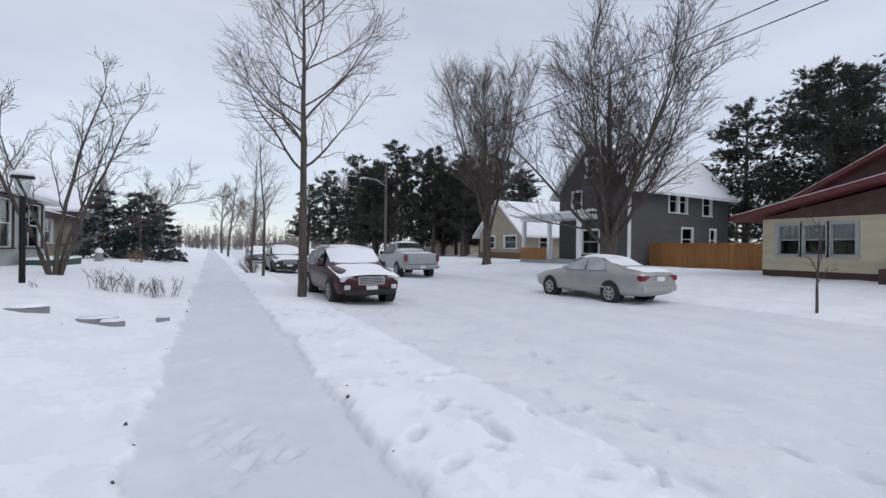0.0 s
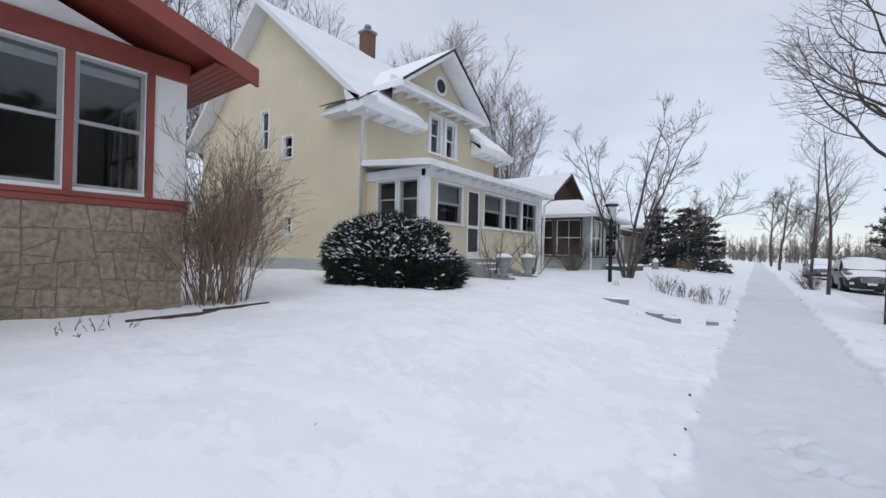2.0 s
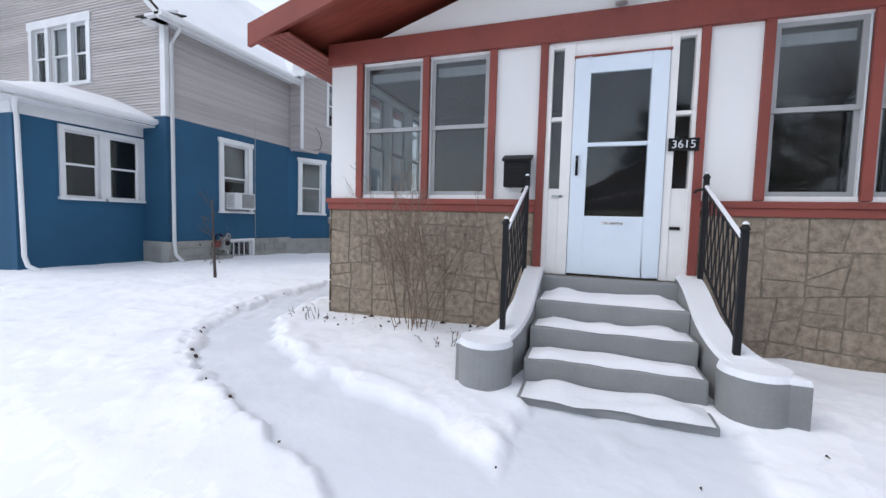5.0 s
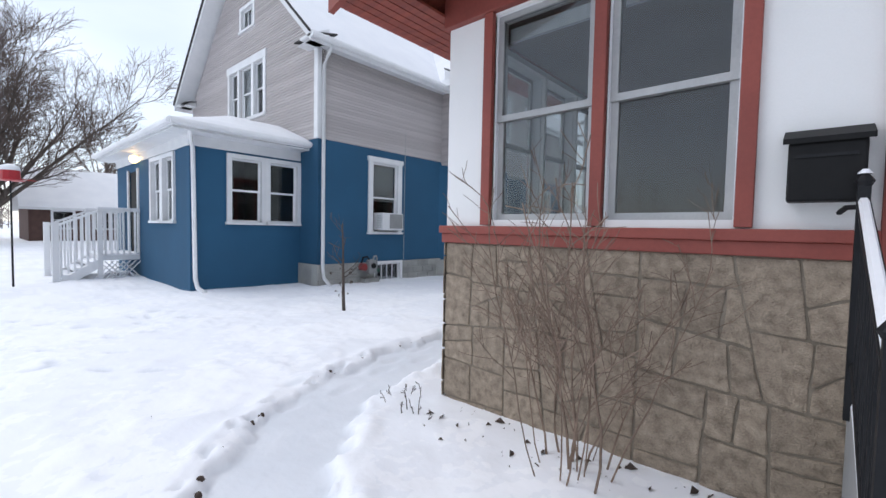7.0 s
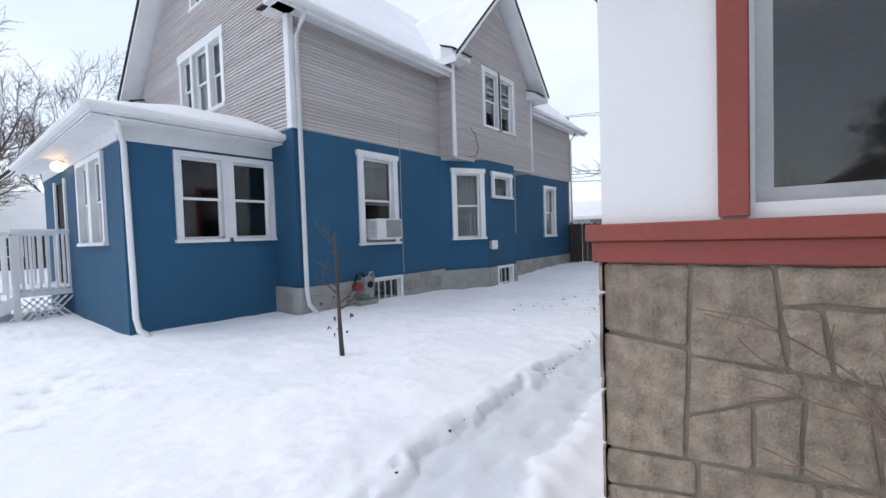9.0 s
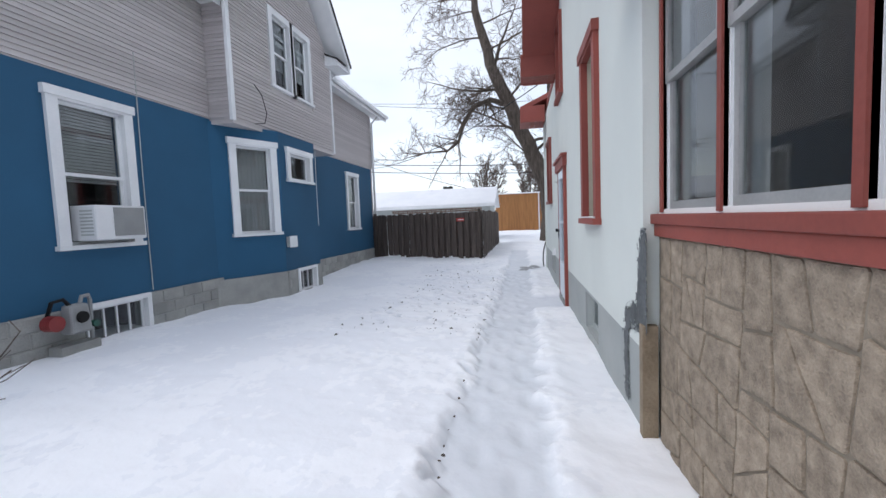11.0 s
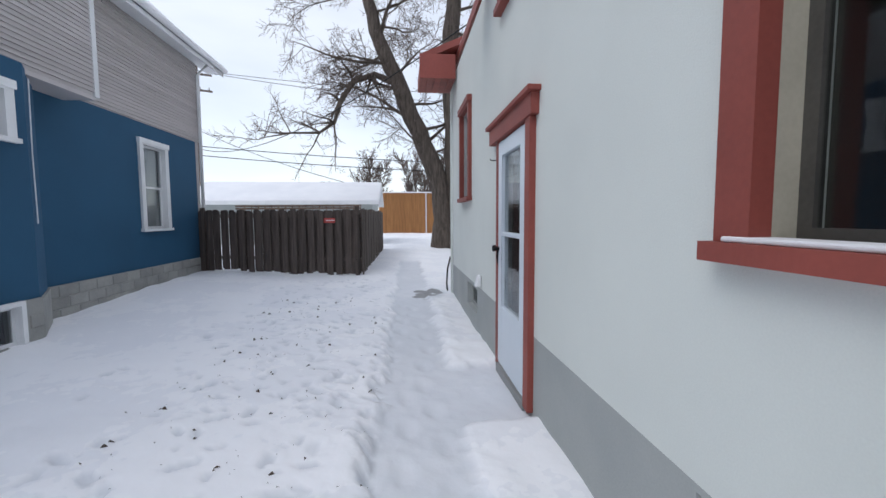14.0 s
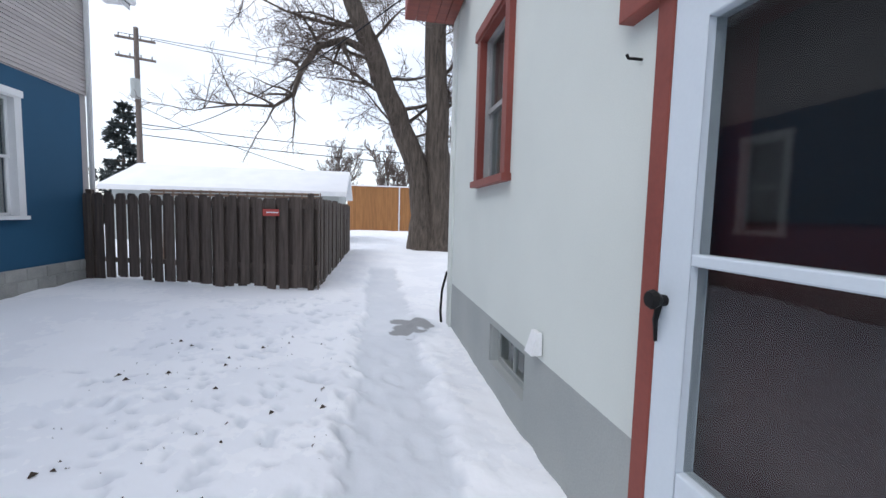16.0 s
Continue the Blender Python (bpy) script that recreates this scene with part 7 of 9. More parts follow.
# the old double-trunked tree behind the white house
w = Wood(91)
X = -30.0
zb0 = gz(X, -3.5) - 0.2
def trunk(pts, radii):
    out, rr = [], []
    for i in range(len(pts) - 1):
        for k in range(4):
            t = k / 4
            out.append(Vector(pts[i]).lerp(Vector(pts[i + 1]), t) + Vector((w.r.gauss(0, 0.03), w.r.gauss(0, 0.03), 0)))
            rr.append(radii[i] + (radii[i + 1] - radii[i]) * t)
    out.append(Vector(pts[-1])); rr.append(radii[-1])
    w.trunk.tube(out, rr, 12, cap=False)
    return out, rr
lp, lr = trunk([(X, -3.85, zb0), (X, -3.9, 2.0), (X, -4.15, 3.8), (X + 0.1, -5.05, 5.9), (X + 0.2, -6.1, 8.3), (X + 0.3, -6.95, 10.2), (X + 0.3, -7.6, 13), (X, -7.8, 15.5)], [0.75, 0.48, 0.44, 0.40, 0.36, 0.30, 0.2, 0.08])
rp, rr_ = trunk([(X + 0.2, -3.15, zb0), (X + 0.2, -3.2, 2.0), (X + 0.2, -3.45, 4.8), (X + 0.2, -3.62, 9.4), (X + 0.3, -3.4, 13.0), (X + 0.4, -3.0, 16)], [0.78, 0.5, 0.45, 0.40, 0.28, 0.1])
limb = [dict(segs=9, wild=0.10, up=-0.02, taper=0.15, sides=6, kids=9, thick=9, **{"from": 0.15}),
        dict(len=2.1, angle=(30, 70), segs=7, wild=0.16, up=-0.03, taper=0.2, sides=4, kids=7, ratio=0.4, least=0.012, low=-2, shrink=0.4, thick=9, **{"from": 0.1}),
        dict(len=0.8, angle=(30, 70), segs=5, wild=0.18, up=-0.03, taper=0.3, sides=3, kids=4, ratio=0.5, least=0.008, low=-2, thick=1, **{"from": 0.1}),
        dict(len=0.45, angle=(30, 65), segs=3, wild=0.16, up=0.0, taper=0.5, sides=3, ratio=0.6, least=0.007, low=-2, thick=1)]
# the long arched branch
arch, ar = [(X + 0.2, -6.0, 8.0), (X + 0.3, -7.0, 8.35), (X + 0.4, -7.9, 8.0), (X + 0.4, -8.5, 7.1), (X + 0.5, -8.75, 6.2), (X + 0.5, -9.4, 5.75), (X + 0.6, -10.6, 5.7), (X + 0.6, -11.7, 5.5)], [0.17, 0.14, 0.13, 0.11, 0.08, 0.06, 0.04, 0.02]
w.trunk.tube(arch, ar, 8, cap=False)
for i in range(1, len(arch)):
    for k in range(3):
        d = Vector((w.r.gauss(0, 0.5), w.r.gauss(-0.5, 0.6), w.r.gauss(-0.2, 0.6)))
        w.grow(arch[i], d, 2.2 * w.r.uniform(0.6, 1.1), ar[i] * 0.5 + 0.012, 1, limb)
for src, rad_, lo in ((lp, lr, 10), (rp, rr_, 8)):
    for i in range(lo, len(src)):
        for k in range(1):
            d = Vector((w.r.gauss(0, 0.7), w.r.gauss(-0.4 if src is lp else 0.5, 0.8), w.r.uniform(0.0, 0.8)))
            w.grow(src[i], d, w.r.uniform(2.5, 4.5), rad_[i] * 0.22, 0, limb)
for p_, d, L, r0 in (((X, -5.3, 6.4), (0.2, -0.8, 0.55), 4.5, 0.09), ((X, -4.6, 4.9), (0.3, 0.9, 0.25), 2.0, 0.07), ((X + 0.2, -6.3, 8.8), (0.2, -1, 0.3), 4.2, 0.09), ((X, -4.5, 4.9), (0.4, -0.9, 0.5), 3.4, 0.06), ((X + 0.2, -6.8, 9.9), (0.3, 0.5, 1.2), 3.5, 0.10)):
    w.grow(p_, Vector(d), L, r0, 0, limb)
w.done("tree", (X, -3.5, 0.6), "huge old double-trunked bare tree with arching limb", BARK_OLD, TWIG)


def stem_shrub(x, y, h, n, spread, seed, label, mat, rad=0.009, name="shrub", kids=5, twig=0.5):
    """A shrub of many stems, each stem with its twigs a part."""
    th = thing(name, (x, y, gz(x, y)), label, "shrub" if name == "shrub" else "plant")
    r = random.Random(seed)
    spec = [dict(segs=7, wild=0.11, up=0.0, taper=0.35, sides=4, kids=kids, thick=0, **{"from": 0.35}),
            dict(len=h * 0.30 * twig * 2, angle=(15, 45), segs=4, wild=0.12, up=0.02, taper=0.4, sides=3, kids=3, ratio=0.6, least=0.0028, thick=0),
            dict(len=h * 0.12 * twig * 2, angle=(20, 55), segs=3, wild=0.14, up=0.0, taper=0.5, sides=3, ratio=0.7, least=0.002, thick=0)]
    for k in range(n):
        w = Wood(seed * 1000 + k)
        a, q = r.uniform(0, 2 * math.pi), r.random() ** 0.6
        wide = 0.42 if n > 80 else 0.22
        d = Vector((math.cos(a) * q * spread, math.sin(a) * q * spread, 1))
        bx, by_ = x + math.cos(a) * q * wide, y + math.sin(a) * q * wide
        w.grow((bx, by_, gz(bx, by_) - 0.06), d, h * r.uniform(0.42, 1.08), rad * r.uniform(0.7, 1.5), 0, spec)
        part("stem", w.twigs, mat, th)
    return th


stem_shrub(-6.45, 2.27, 2.35, 84, 0.23, 201, "tall bushy shrub of dry tan stems at the porch corner", STEM, 0.0085, kids=13, twig=0.6)
stem_shrub(-5.98, -3.45, 1.75, 18, 0.34, 202, "sparse bare shrub in front of the stone base", DRYWOOD, 0.0060, kids=9, twig=0.55)
stem_shrub(-5.9, 9.4, 1.7, 14, 0.5, 203, "bare twiggy shrub beside the porch steps", TWIG, 0.012)
stem_shrub(-6.2, 12.6, 1.8, 16, 0.5, 204, "bare twiggy shrub beside the porch steps", TWIG, 0.012)
stem_shrub(1.9, 24.0, 0.9, 60, 0.7, 205, "low dark twiggy shrub in the boulevard", TWIG, 0.008)
stem_shrub(-3.5, 28.0, 0.8, 50, 0.7, 206, "low reddish twiggy shrub", STEM, 0.008)
stem_shrub(-6.3, 16.9, 1.7, 60, 0.7, 207, "dense brown shrub at the porch corner", TWIG, 0.012)
stem_shrub(-9.0, 28.5, 1.1, 60, 0.8, 208, "reddish hedge shrub by the tan house", STEM, 0.01)
for i, (x, y) in enumerate(((-2.4, 13.6), (-2.1, 13.4), (-1.7, 13.6), (-1.35, 13.3), (-1.0, 13.5))):
    stem_shrub(x, y, 0.62, 16, 0.3, 210 + i, "dry flower stalks standing in the snow", TWIG, 0.006, "dry_plant", 4)
for i, (x, y) in enumerate(((-6.05, -4.95), (-5.95, -4.75), (-5.2, 0.35), (-5.1, 0.7), (-5.55, -3.0), (-3.4, 12.6))):
    stem_shrub(x, y, 0.22, 5, 0.5, 220 + i, "short dead stems poking through snow", DEAD, 0.005, "dry_plant", 2)

# yew bush loaded with snow
r = random.Random(77)
yew = thing("yew_bush", (-6.95, 6.4, 0.6), "dense dark evergreen bush dusted with snow", "shrub")
crown, bits = Mesh(), Mesh()
cx, cy, cz0 = -6.95, 6.4, 0.6
for k in range(5200):
    a, b = r.uniform(0, 2 * math.pi), r.uniform(-0.15, 1.0)
    rr = 1.0 + 0.26 * noise.noise((math.cos(a) * 2.4, math.sin(a) * 2.4, b * 2.8)) + 0.10 * noise.noise((math.cos(a) * 7, math.sin(a) * 7, b * 8))
    q = math.sqrt(max(0, 1 - max(b, 0) ** 3.2)) * rr * r.uniform(0.86, 1.03)
    p = Vector((cx + 1.62 * q * math.cos(a), cy + 1.12 * q * math.sin(a), cz0 + 0.05 + 1.58 * max(b, -0.02) * (0.92 + 0.12 * noise.noise((a, 3, 1)))))
    o = Vector((math.cos(a), math.sin(a), 0.4 + b)).normalized()
    tuft(crown, p, o, 0.22, 6, r, 0.012)
    if b > 0.35 and r.random() < 0.62 or r.random() < 0.05:
        s = r.uniform(0.01, 0.03)
        e = Vector((o.x + r.gauss(0, 0.4), o.y + r.gauss(0, 0.4), r.uniform(-0.1, 0.3))).normalized() * s * 3
        bits.tube([p + o * 0.08 - e, p + o * 0.1 + Vector((0, 0, s * 0.4)), p + o * 0.1 + e], [s * 0.3, s * 0.8, s * 0.3], 5)
part("foliage", crown, YEW, yew)
tagged(part("snow_clumps", bits, SNOW, yew, smooth=True), kind="stuff")
m = Mesh()
rings = []
for b in (0.0, 0.3, 0.6, 0.85, 1.0):
    q = math.sqrt(max(0.05, 1 - b ** 3.2)) * 0.86
    rings.append([(cx + 1.62 * q * math.cos(2 * math.pi * k / 18), cy + 1.12 * q * math.sin(2 * math.pi * k / 18), cz0 - 0.1 + 1.42 * b) for k in range(18)])
for a, b in zip(rings, rings[1:]):
    m.add(a + b, [(k, (k + 1) % 18, 18 + (k + 1) % 18, 18 + k) for k in range(18)])
part("inner_mass", m, YEW, yew)

# sapling in the side yard
w = Wood(95)
spec = [dict(segs=7, wild=0.03, up=0.02, taper=0.3, sides=6, kids=9, thick=9, **{"from": 0.35}),
        dict(len=0.6, angle=(40, 75), segs=4, wild=0.12, up=0.05, taper=0.3, sides=4, kids=3, ratio=0.45, least=0.004, thick=9),
        dict(len=0.25, angle=(30, 60), segs=3, wild=0.12, up=0.05, taper=0.4, sides=3, ratio=0.6, least=0.003, thick=1)]
w.grow((-7.97, -8.46, gz(-7.97, -8.46) - 0.05), Vector((0, -0.03, 1)), 1.55, 0.034, 0, spec)
sap = w.done("tree", (-7.97, -8.46, 0.5), "thin bare sapling with a few dead leaves", BARK, TWIG)
m = Mesh()
for k in range(14):
    p = Vector((-7.97 + w.r.gauss(0, 0.12), -8.46 + w.r.gauss(0, 0.16), 0.5 + w.r.uniform(0.35, 0.8)))
    tuft(m, p, Vector((0, 0, -1)), 0.06, 2, w.r, 0.014)
part("dead_leaves", m, DEAD, sap)

# leaf litter and snow crumbs on the trodden yard
def litter(name, label, n, x0, x1, y0, y1, size, mat, seed):
    r = random.Random(seed)
    m = Mesh()
    xs = [r.uniform(x0, x1) for _ in range(n)]
    ys_l = [r.uniform(y0, y1) for _ in range(n)]
    zs = ground_height(np.array(xs), np.array(ys_l))
    for x, y, z in zip(xs, ys_l, zs):
        a, s = r.uniform(0, 6.28), size * (0.4 + r.random() ** 3 * 1.9)
        c, d = math.cos(a) * s, math.sin(a) * s
        m.add([(x - c, y - d, z + 0.004), (x + d * 0.4, y - c * 0.4, z + 0.012 + s * 0.6), (x + c, y + d, z + 0.006), (x - d * 0.4, y + c * 0.4, z + 0.008)], [(0, 1, 2, 3)])
    tagged(part(name, m, mat), label, "leaves", kind="stuff")


litter("leaf_litter", "dead leaf bits scattered over trodden snow", 240, -18.5, -11.5, -8.2, -6.1, 0.014, DEAD, 5)
litter("leaf_litter", "dead leaf bits on the front yard snow", 60, -5.5, 5.0, -9, 12, 0.014, DEAD, 6)

def edge_crumbs():
    """Dark soil and leaf crumbs along the cut edges of the shovelled ways."""
    r = random.Random(9)
    spots = []
    for (ax, ay), (bx, by_) in zip(CURVE, CURVE[1:8]):
        L = math.hypot(bx - ax, by_ - ay)
        for k in range(int(L * 6)):
            if r.random() < 0.55:
                t = r.random()
                spots.append((ax + (bx - ax) * t - (by_ - ay) / L * 0.37 + r.gauss(0, 0.02), ay + (by_ - ay) * t + (bx - ax) / L * 0.37 + r.gauss(0, 0.02)))
    for k in range(30):
        spots.append((r.choice((-0.46, 1.13)) + r.gauss(0, 0.04), r.uniform(2, 22)))
    for k in range(12):
        spots.append((r.uniform(-4, -0.8), r.choice((-2.05, -0.76)) + r.gauss(0, 0.03)))
    m = Mesh()
    for x, y in spots:
        z, s = gz(x, y), r.uniform(0.008, 0.03)
        ring = [(x + s * r.uniform(0.6, 1.2) * math.cos(a), y + s * r.uniform(0.4, 1.0) * math.sin(a)) for a in np.linspace(0, 6.28, 7)[:-1]]
        m.prism([(a, b, z - 0.02) for a, b in ring], [(x + (a - x) * 0.6, y + (b - y) * 0.6, z + s * 0.25) for a, b in ring])
    tagged(part("soil_crumbs", m, DEAD), "dark soil and leaf crumbs along shovelled edges", "soil", kind="stuff")


edge_crumbs()
litter("leaf_litter", "dead leaves along the foundation", 60, -6.3, -5.75, -4.6, -2.6, 0.018, DEAD, 7)


# ---------------------------------------------------------------- vehicles
def paint(name, c):
    m = material(name, c, tuple(q * 0.85 for q in c), 2.0, 0.32, 0.0, metal=0.35, fine=20)
    return m


RUBBER = material("black_rubber", (0.015, 0.015, 0.016), (0.03, 0.03, 0.032), 8, 0.85, 0.2)
RIM = material("alloy_rim", (0.42, 0.43, 0.44), (0.3, 0.3, 0.31), 5, 0.35, 0.0, metal=0.8)
LAMPRED = material("red_tail_lamp", (0.2, 0.012, 0.016), (0.15, 0.01, 0.012), 3, 0.3, 0)
FROST = material("frosted_car_glass", (0.50, 0.51, 0.52), (0.30, 0.31, 0.32), 2.5, 0.6, 0.2)
LAMPCLEAR = material("clear_head_lamp", (0.62, 0.64, 0.66), (0.5, 0.52, 0.54), 3, 0.15, 0)


def car(name, at, heading, label, colour, L, W, stations, glass, wheels, wr, snowy, rack=False, bed=None, lights=True):
    """A car lofted through cross-sections. stations: (s from front, low, belt, top, half width at the sill, belt and top);
    the nose points along +x before the turn. glass: panes as lists of (s, z, side offset)."""
    th = thing(name, at, label, "car" if "truck" not in name else "truck")
    M = pose(*at, 0, 0, heading)
    T = lambda p: tuple(M @ Vector(p))
    m = Mesh()
    rings = []
    for s, lo, belt, top, ws, wb, wt in stations:
        x = L / 2 - s
        half = [(ws * 0.92, lo), (ws, lo + 0.12), (wb, lo + (belt - lo) * 0.6), (wb * 0.985, belt), (wt + (wb - wt) * 0.25, belt + (top - belt) * 0.7), (wt, top - 0.04 * (top - belt) - 0.005), (wt * 0.75, top + 0.012)]
        ring = [(x, y, z) for y, z in half] + [(x, -y, z) for y, z in half[::-1]]
        rings.append([T(p) for p in ring])
    n = len(rings[0])
    for a, b in zip(rings, rings[1:]):
        m.add(a + b, [(k, (k + 1) % n, n + (k + 1) % n, n + k) for k in range(n)])
    m.add(rings[0], [tuple(range(n))])
    m.add(rings[-1], [tuple(range(n - 1, -1, -1))])
    body = part("body", m, colour, th, smooth=True, turn_out=True)
    bm = bmesh.new()
    bm.from_mesh(body.data)
    bmesh.ops.remove_doubles(bm, verts=bm.verts, dist=0.002)
    bmesh.ops.recalc_face_normals(bm, faces=bm.faces)
    bm.to_mesh(body.data)
    bm.free()
    sub = body.modifiers.new("round", "SUBSURF")
    sub.levels = sub.render_levels = 2
    for nm, quad, mt in glass:
        for sgn in ((1, -1) if nm == "side_window" else (1,)):
            q = [T((x, y * sgn, z)) for x, y, z in quad]
            c = sum((Vector(p) for p in q), Vector()) / 4
            nrm = (Vector(q[1]) - Vector(q[0])).cross(Vector(q[2]) - Vector(q[0])).normalized() * 0.012
            part(nm, Mesh().prism([tuple(Vector(p) - nrm) for p in q], [tuple(Vector(p) + nrm) for p in q]), mt, body, turn_out=True)
    for s in wheels:
        for sgn in (1, -1):
            x, y = L / 2 - s, sgn * (W / 2 - 0.11)
            part("wheel_arch", Mesh().tube([T((x, sgn * (W / 2 - 0.28), wr + 0.02)), T((x, sgn * (W / 2 + 0.004), wr + 0.02))], [wr * 1.16] * 2, 22), RUBBER, body)
            wh = part("wheel", Mesh().tube([T((x, y - 0.10, wr)), T((x, y - 0.09, wr)), T((x, y + 0.10 * 1, wr)), T((x, y + 0.125, wr))] if sgn > 0 else [T((x, y - 0.125, wr)), T((x, y - 0.10, wr)), T((x, y + 0.09, wr)), T((x, y + 0.10, wr))], [wr * 0.93, wr, wr, wr * 0.93], 22), RUBBER, th)
            part("rim", Mesh().tube([T((x, y + sgn * 0.10, wr)), T((x, y + sgn * 0.132, wr)), T((x, y + sgn * 0.136, wr))], [wr * 0.66, wr * 0.66, wr * 0.2], 16), RIM, wh)
            for k in range(6):
                a = 2 * math.pi * k / 6
                part("spoke_gap", Mesh().tube([T((x + wr * 0.4 * math.cos(a), y + sgn * 0.125, wr + wr * 0.4 * math.sin(a))), T((x + wr * 0.4 * math.cos(a), y + sgn * 0.139, wr + wr * 0.4 * math.sin(a)))], [wr * 0.13] * 2, 8), RUBBER, wh)
    for (x0, x1, y0, y1, z0, z1, drop) in snowy:
        g, n1, n2 = [], 12, 10
        for j in range(n2 + 1):
            for i in range(n1 + 1):
                u, v = i / n1, j / n2
                e = min(1, 5 * min(u, 1 - u, v, 1 - v) + 0.05)
                x, y = x0 + (x1 - x0) * u, y0 + (y1 - y0) * v
                z = z0 + (z1 - z0) * u - drop * (2 * v - 1) ** 2
                g.append(T((x, y, z + 0.095 * e * (0.85 + 0.5 * noise.noise((x * 2, y * 2, L))) - 0.02)))
        part("snow_cover", Mesh().add(g, [(j * (n1 + 1) + i, j * (n1 + 1) + i + 1, (j + 1) * (n1 + 1) + i + 1, (j + 1) * (n1 + 1) + i) for j in range(n2) for i in range(n1)]), SNOW, th, smooth=True)
    return th, body, T


def box_on(T, x0, x1, y0, y1, z0, z1):
    m = Mesh().box(x0, x1, y0, y1, z0, z1)
    m.v = [T(p) for p in m.v]
    return m


def wagon(name, at, heading, label, colour, L=4.75, W=1.82, H=1.62):
    st = [(0.0, 0.42, 0.62, 0.70, 0.62, 0.70, 0.60), (0.12, 0.26, 0.68, 0.84, 0.80, 0.84, 0.70), (0.55, 0.24, 0.78, 0.96, 0.88, 0.90, 0.76), (1.15, 0.24, 0.88, 1.04, 0.89, 0.91, 0.78), (1.35, 0.24, 0.92, 1.10, 0.89, 0.91, 0.74),
          (2.0, 0.24, 0.95, H - 0.06, 0.89, 0.91, 0.62), (2.7, 0.24, 0.96, H, 0.89, 0.91, 0.64), (3.6, 0.24, 0.97, H - 0.02, 0.89, 0.91, 0.63), (4.2, 0.26, 0.98, H - 0.08, 0.88, 0.90, 0.60), (4.6, 0.30, 0.95, 1.15, 0.84, 0.86, 0.68), (L, 0.40, 0.85, 0.95, 0.74, 0.76, 0.6)]
    h = L / 2
    glass = [("side_window", [(h - 1.75, 0.87, 1.0), (h - 2.75, 0.895, 1.0), (h - 2.75, 0.73, H - 0.13), (h - 2.15, 0.73, H - 0.14)], CARGLASS), ("side_window", [(h - 2.82, 0.895, 1.0), (h - 3.65, 0.895, 1.02), (h - 3.6, 0.72, H - 0.15), (h - 2.82, 0.73, H - 0.13)], CARGLASS), ("side_window", [(h - 3.72, 0.895, 1.03), (h - 4.3, 0.87, 1.06), (h - 4.1, 0.71, H - 0.2), (h - 3.67, 0.72, H - 0.16)], CARGLASS)]
    snowy = [(h - 1.36, h - 0.06, -0.84, 0.84, 1.10, 0.86, 0.07), (h - 2.06, h - 1.30, -0.74, 0.74, H - 0.03, 1.12, 0.05), (h - 4.2, h - 2.0, -0.62, 0.62, H - 0.05, H - 0.03, 0.02)]
    th, body, T = car(name, at, heading, label, colour, L, W, st, glass, (0.92, 3.65), 0.34, snowy)
    part("grille", box_on(T, h - 0.06, h + 0.0, -0.36, 0.36, 0.58, 0.80), RIM, body)
    for k in range(4):
        part("grille_slot", box_on(T, h - 0.03, h + 0.008, -0.33, 0.33, 0.61 + k * 0.045, 0.63 + k * 0.045), RUBBER, body)
    part("bumper", box_on(T, h - 0.10, h + 0.04, -0.70, 0.70, 0.32, 0.46), RUBBER, body, bevel=0.03)
    for s in (1, -1):
        part("headlight", box_on(T, h - 0.30, h - 0.07, s * 0.46, s * 0.80, 0.66, 0.80), LAMPCLEAR, body, bevel=0.03)
        part("fog_lamp", box_on(T, h - 0.10, h - 0.02, s * 0.56, s * 0.72, 0.46, 0.58), LAMPCLEAR, body, bevel=0.02)
        part("mirror", box_on(T, h - 1.85, h - 1.70, s * 0.90, s * 1.06, 1.0, 1.14), colour, body, bevel=0.04)
        part("roof_rail", Mesh().tube([T((h - 2.3, s * 0.6, H)), T((h - 2.4, s * 0.6, H + 0.06)), T((h - 3.9, s * 0.6, H + 0.06)), T((h - 4.0, s * 0.6, H))], [0.02] * 4, 6), RUBBER, body)
        part("tail_light", box_on(T, -h + 0.02, -h + 0.2, s * 0.6, s * 0.84, 0.9, 1.15), LAMPRED, body, bevel=0.02)
    part("number_plate", box_on(T, h + 0.0, h + 0.045, -0.15, 0.15, 0.46, 0.56), WHITE, body)
    return th


wagon("car", (3.75, 13.0, gz(3.75, 13) - 0.03), -90, "dark red wagon with snow on bonnet, windscreen and roof", paint("dark_red_car_paint", (0.05, 0.008, 0.014)))
wagon("car", (3.95, 27.2, gz(3.95, 27) - 0.03), -90, "dark grey-green car under thin snow", paint("dark_green_car_paint", (0.03, 0.038, 0.034)), 4.6, 1.85, 1.66)
wagon("car", (3.8, 42.0, gz(3.8, 42) - 0.03), -90, "dark grey parked car under snow", paint("grey_car_paint", (0.12, 0.12, 0.13)), 4.5, 1.8, 1.55)
wagon("car", (-3.0, -60.0, gz(-3, -60) - 0.03), 0, "parked car on the side street", paint("white_car_paint", (0.4, 0.4, 0.42)), 4.5, 1.8, 1.5)


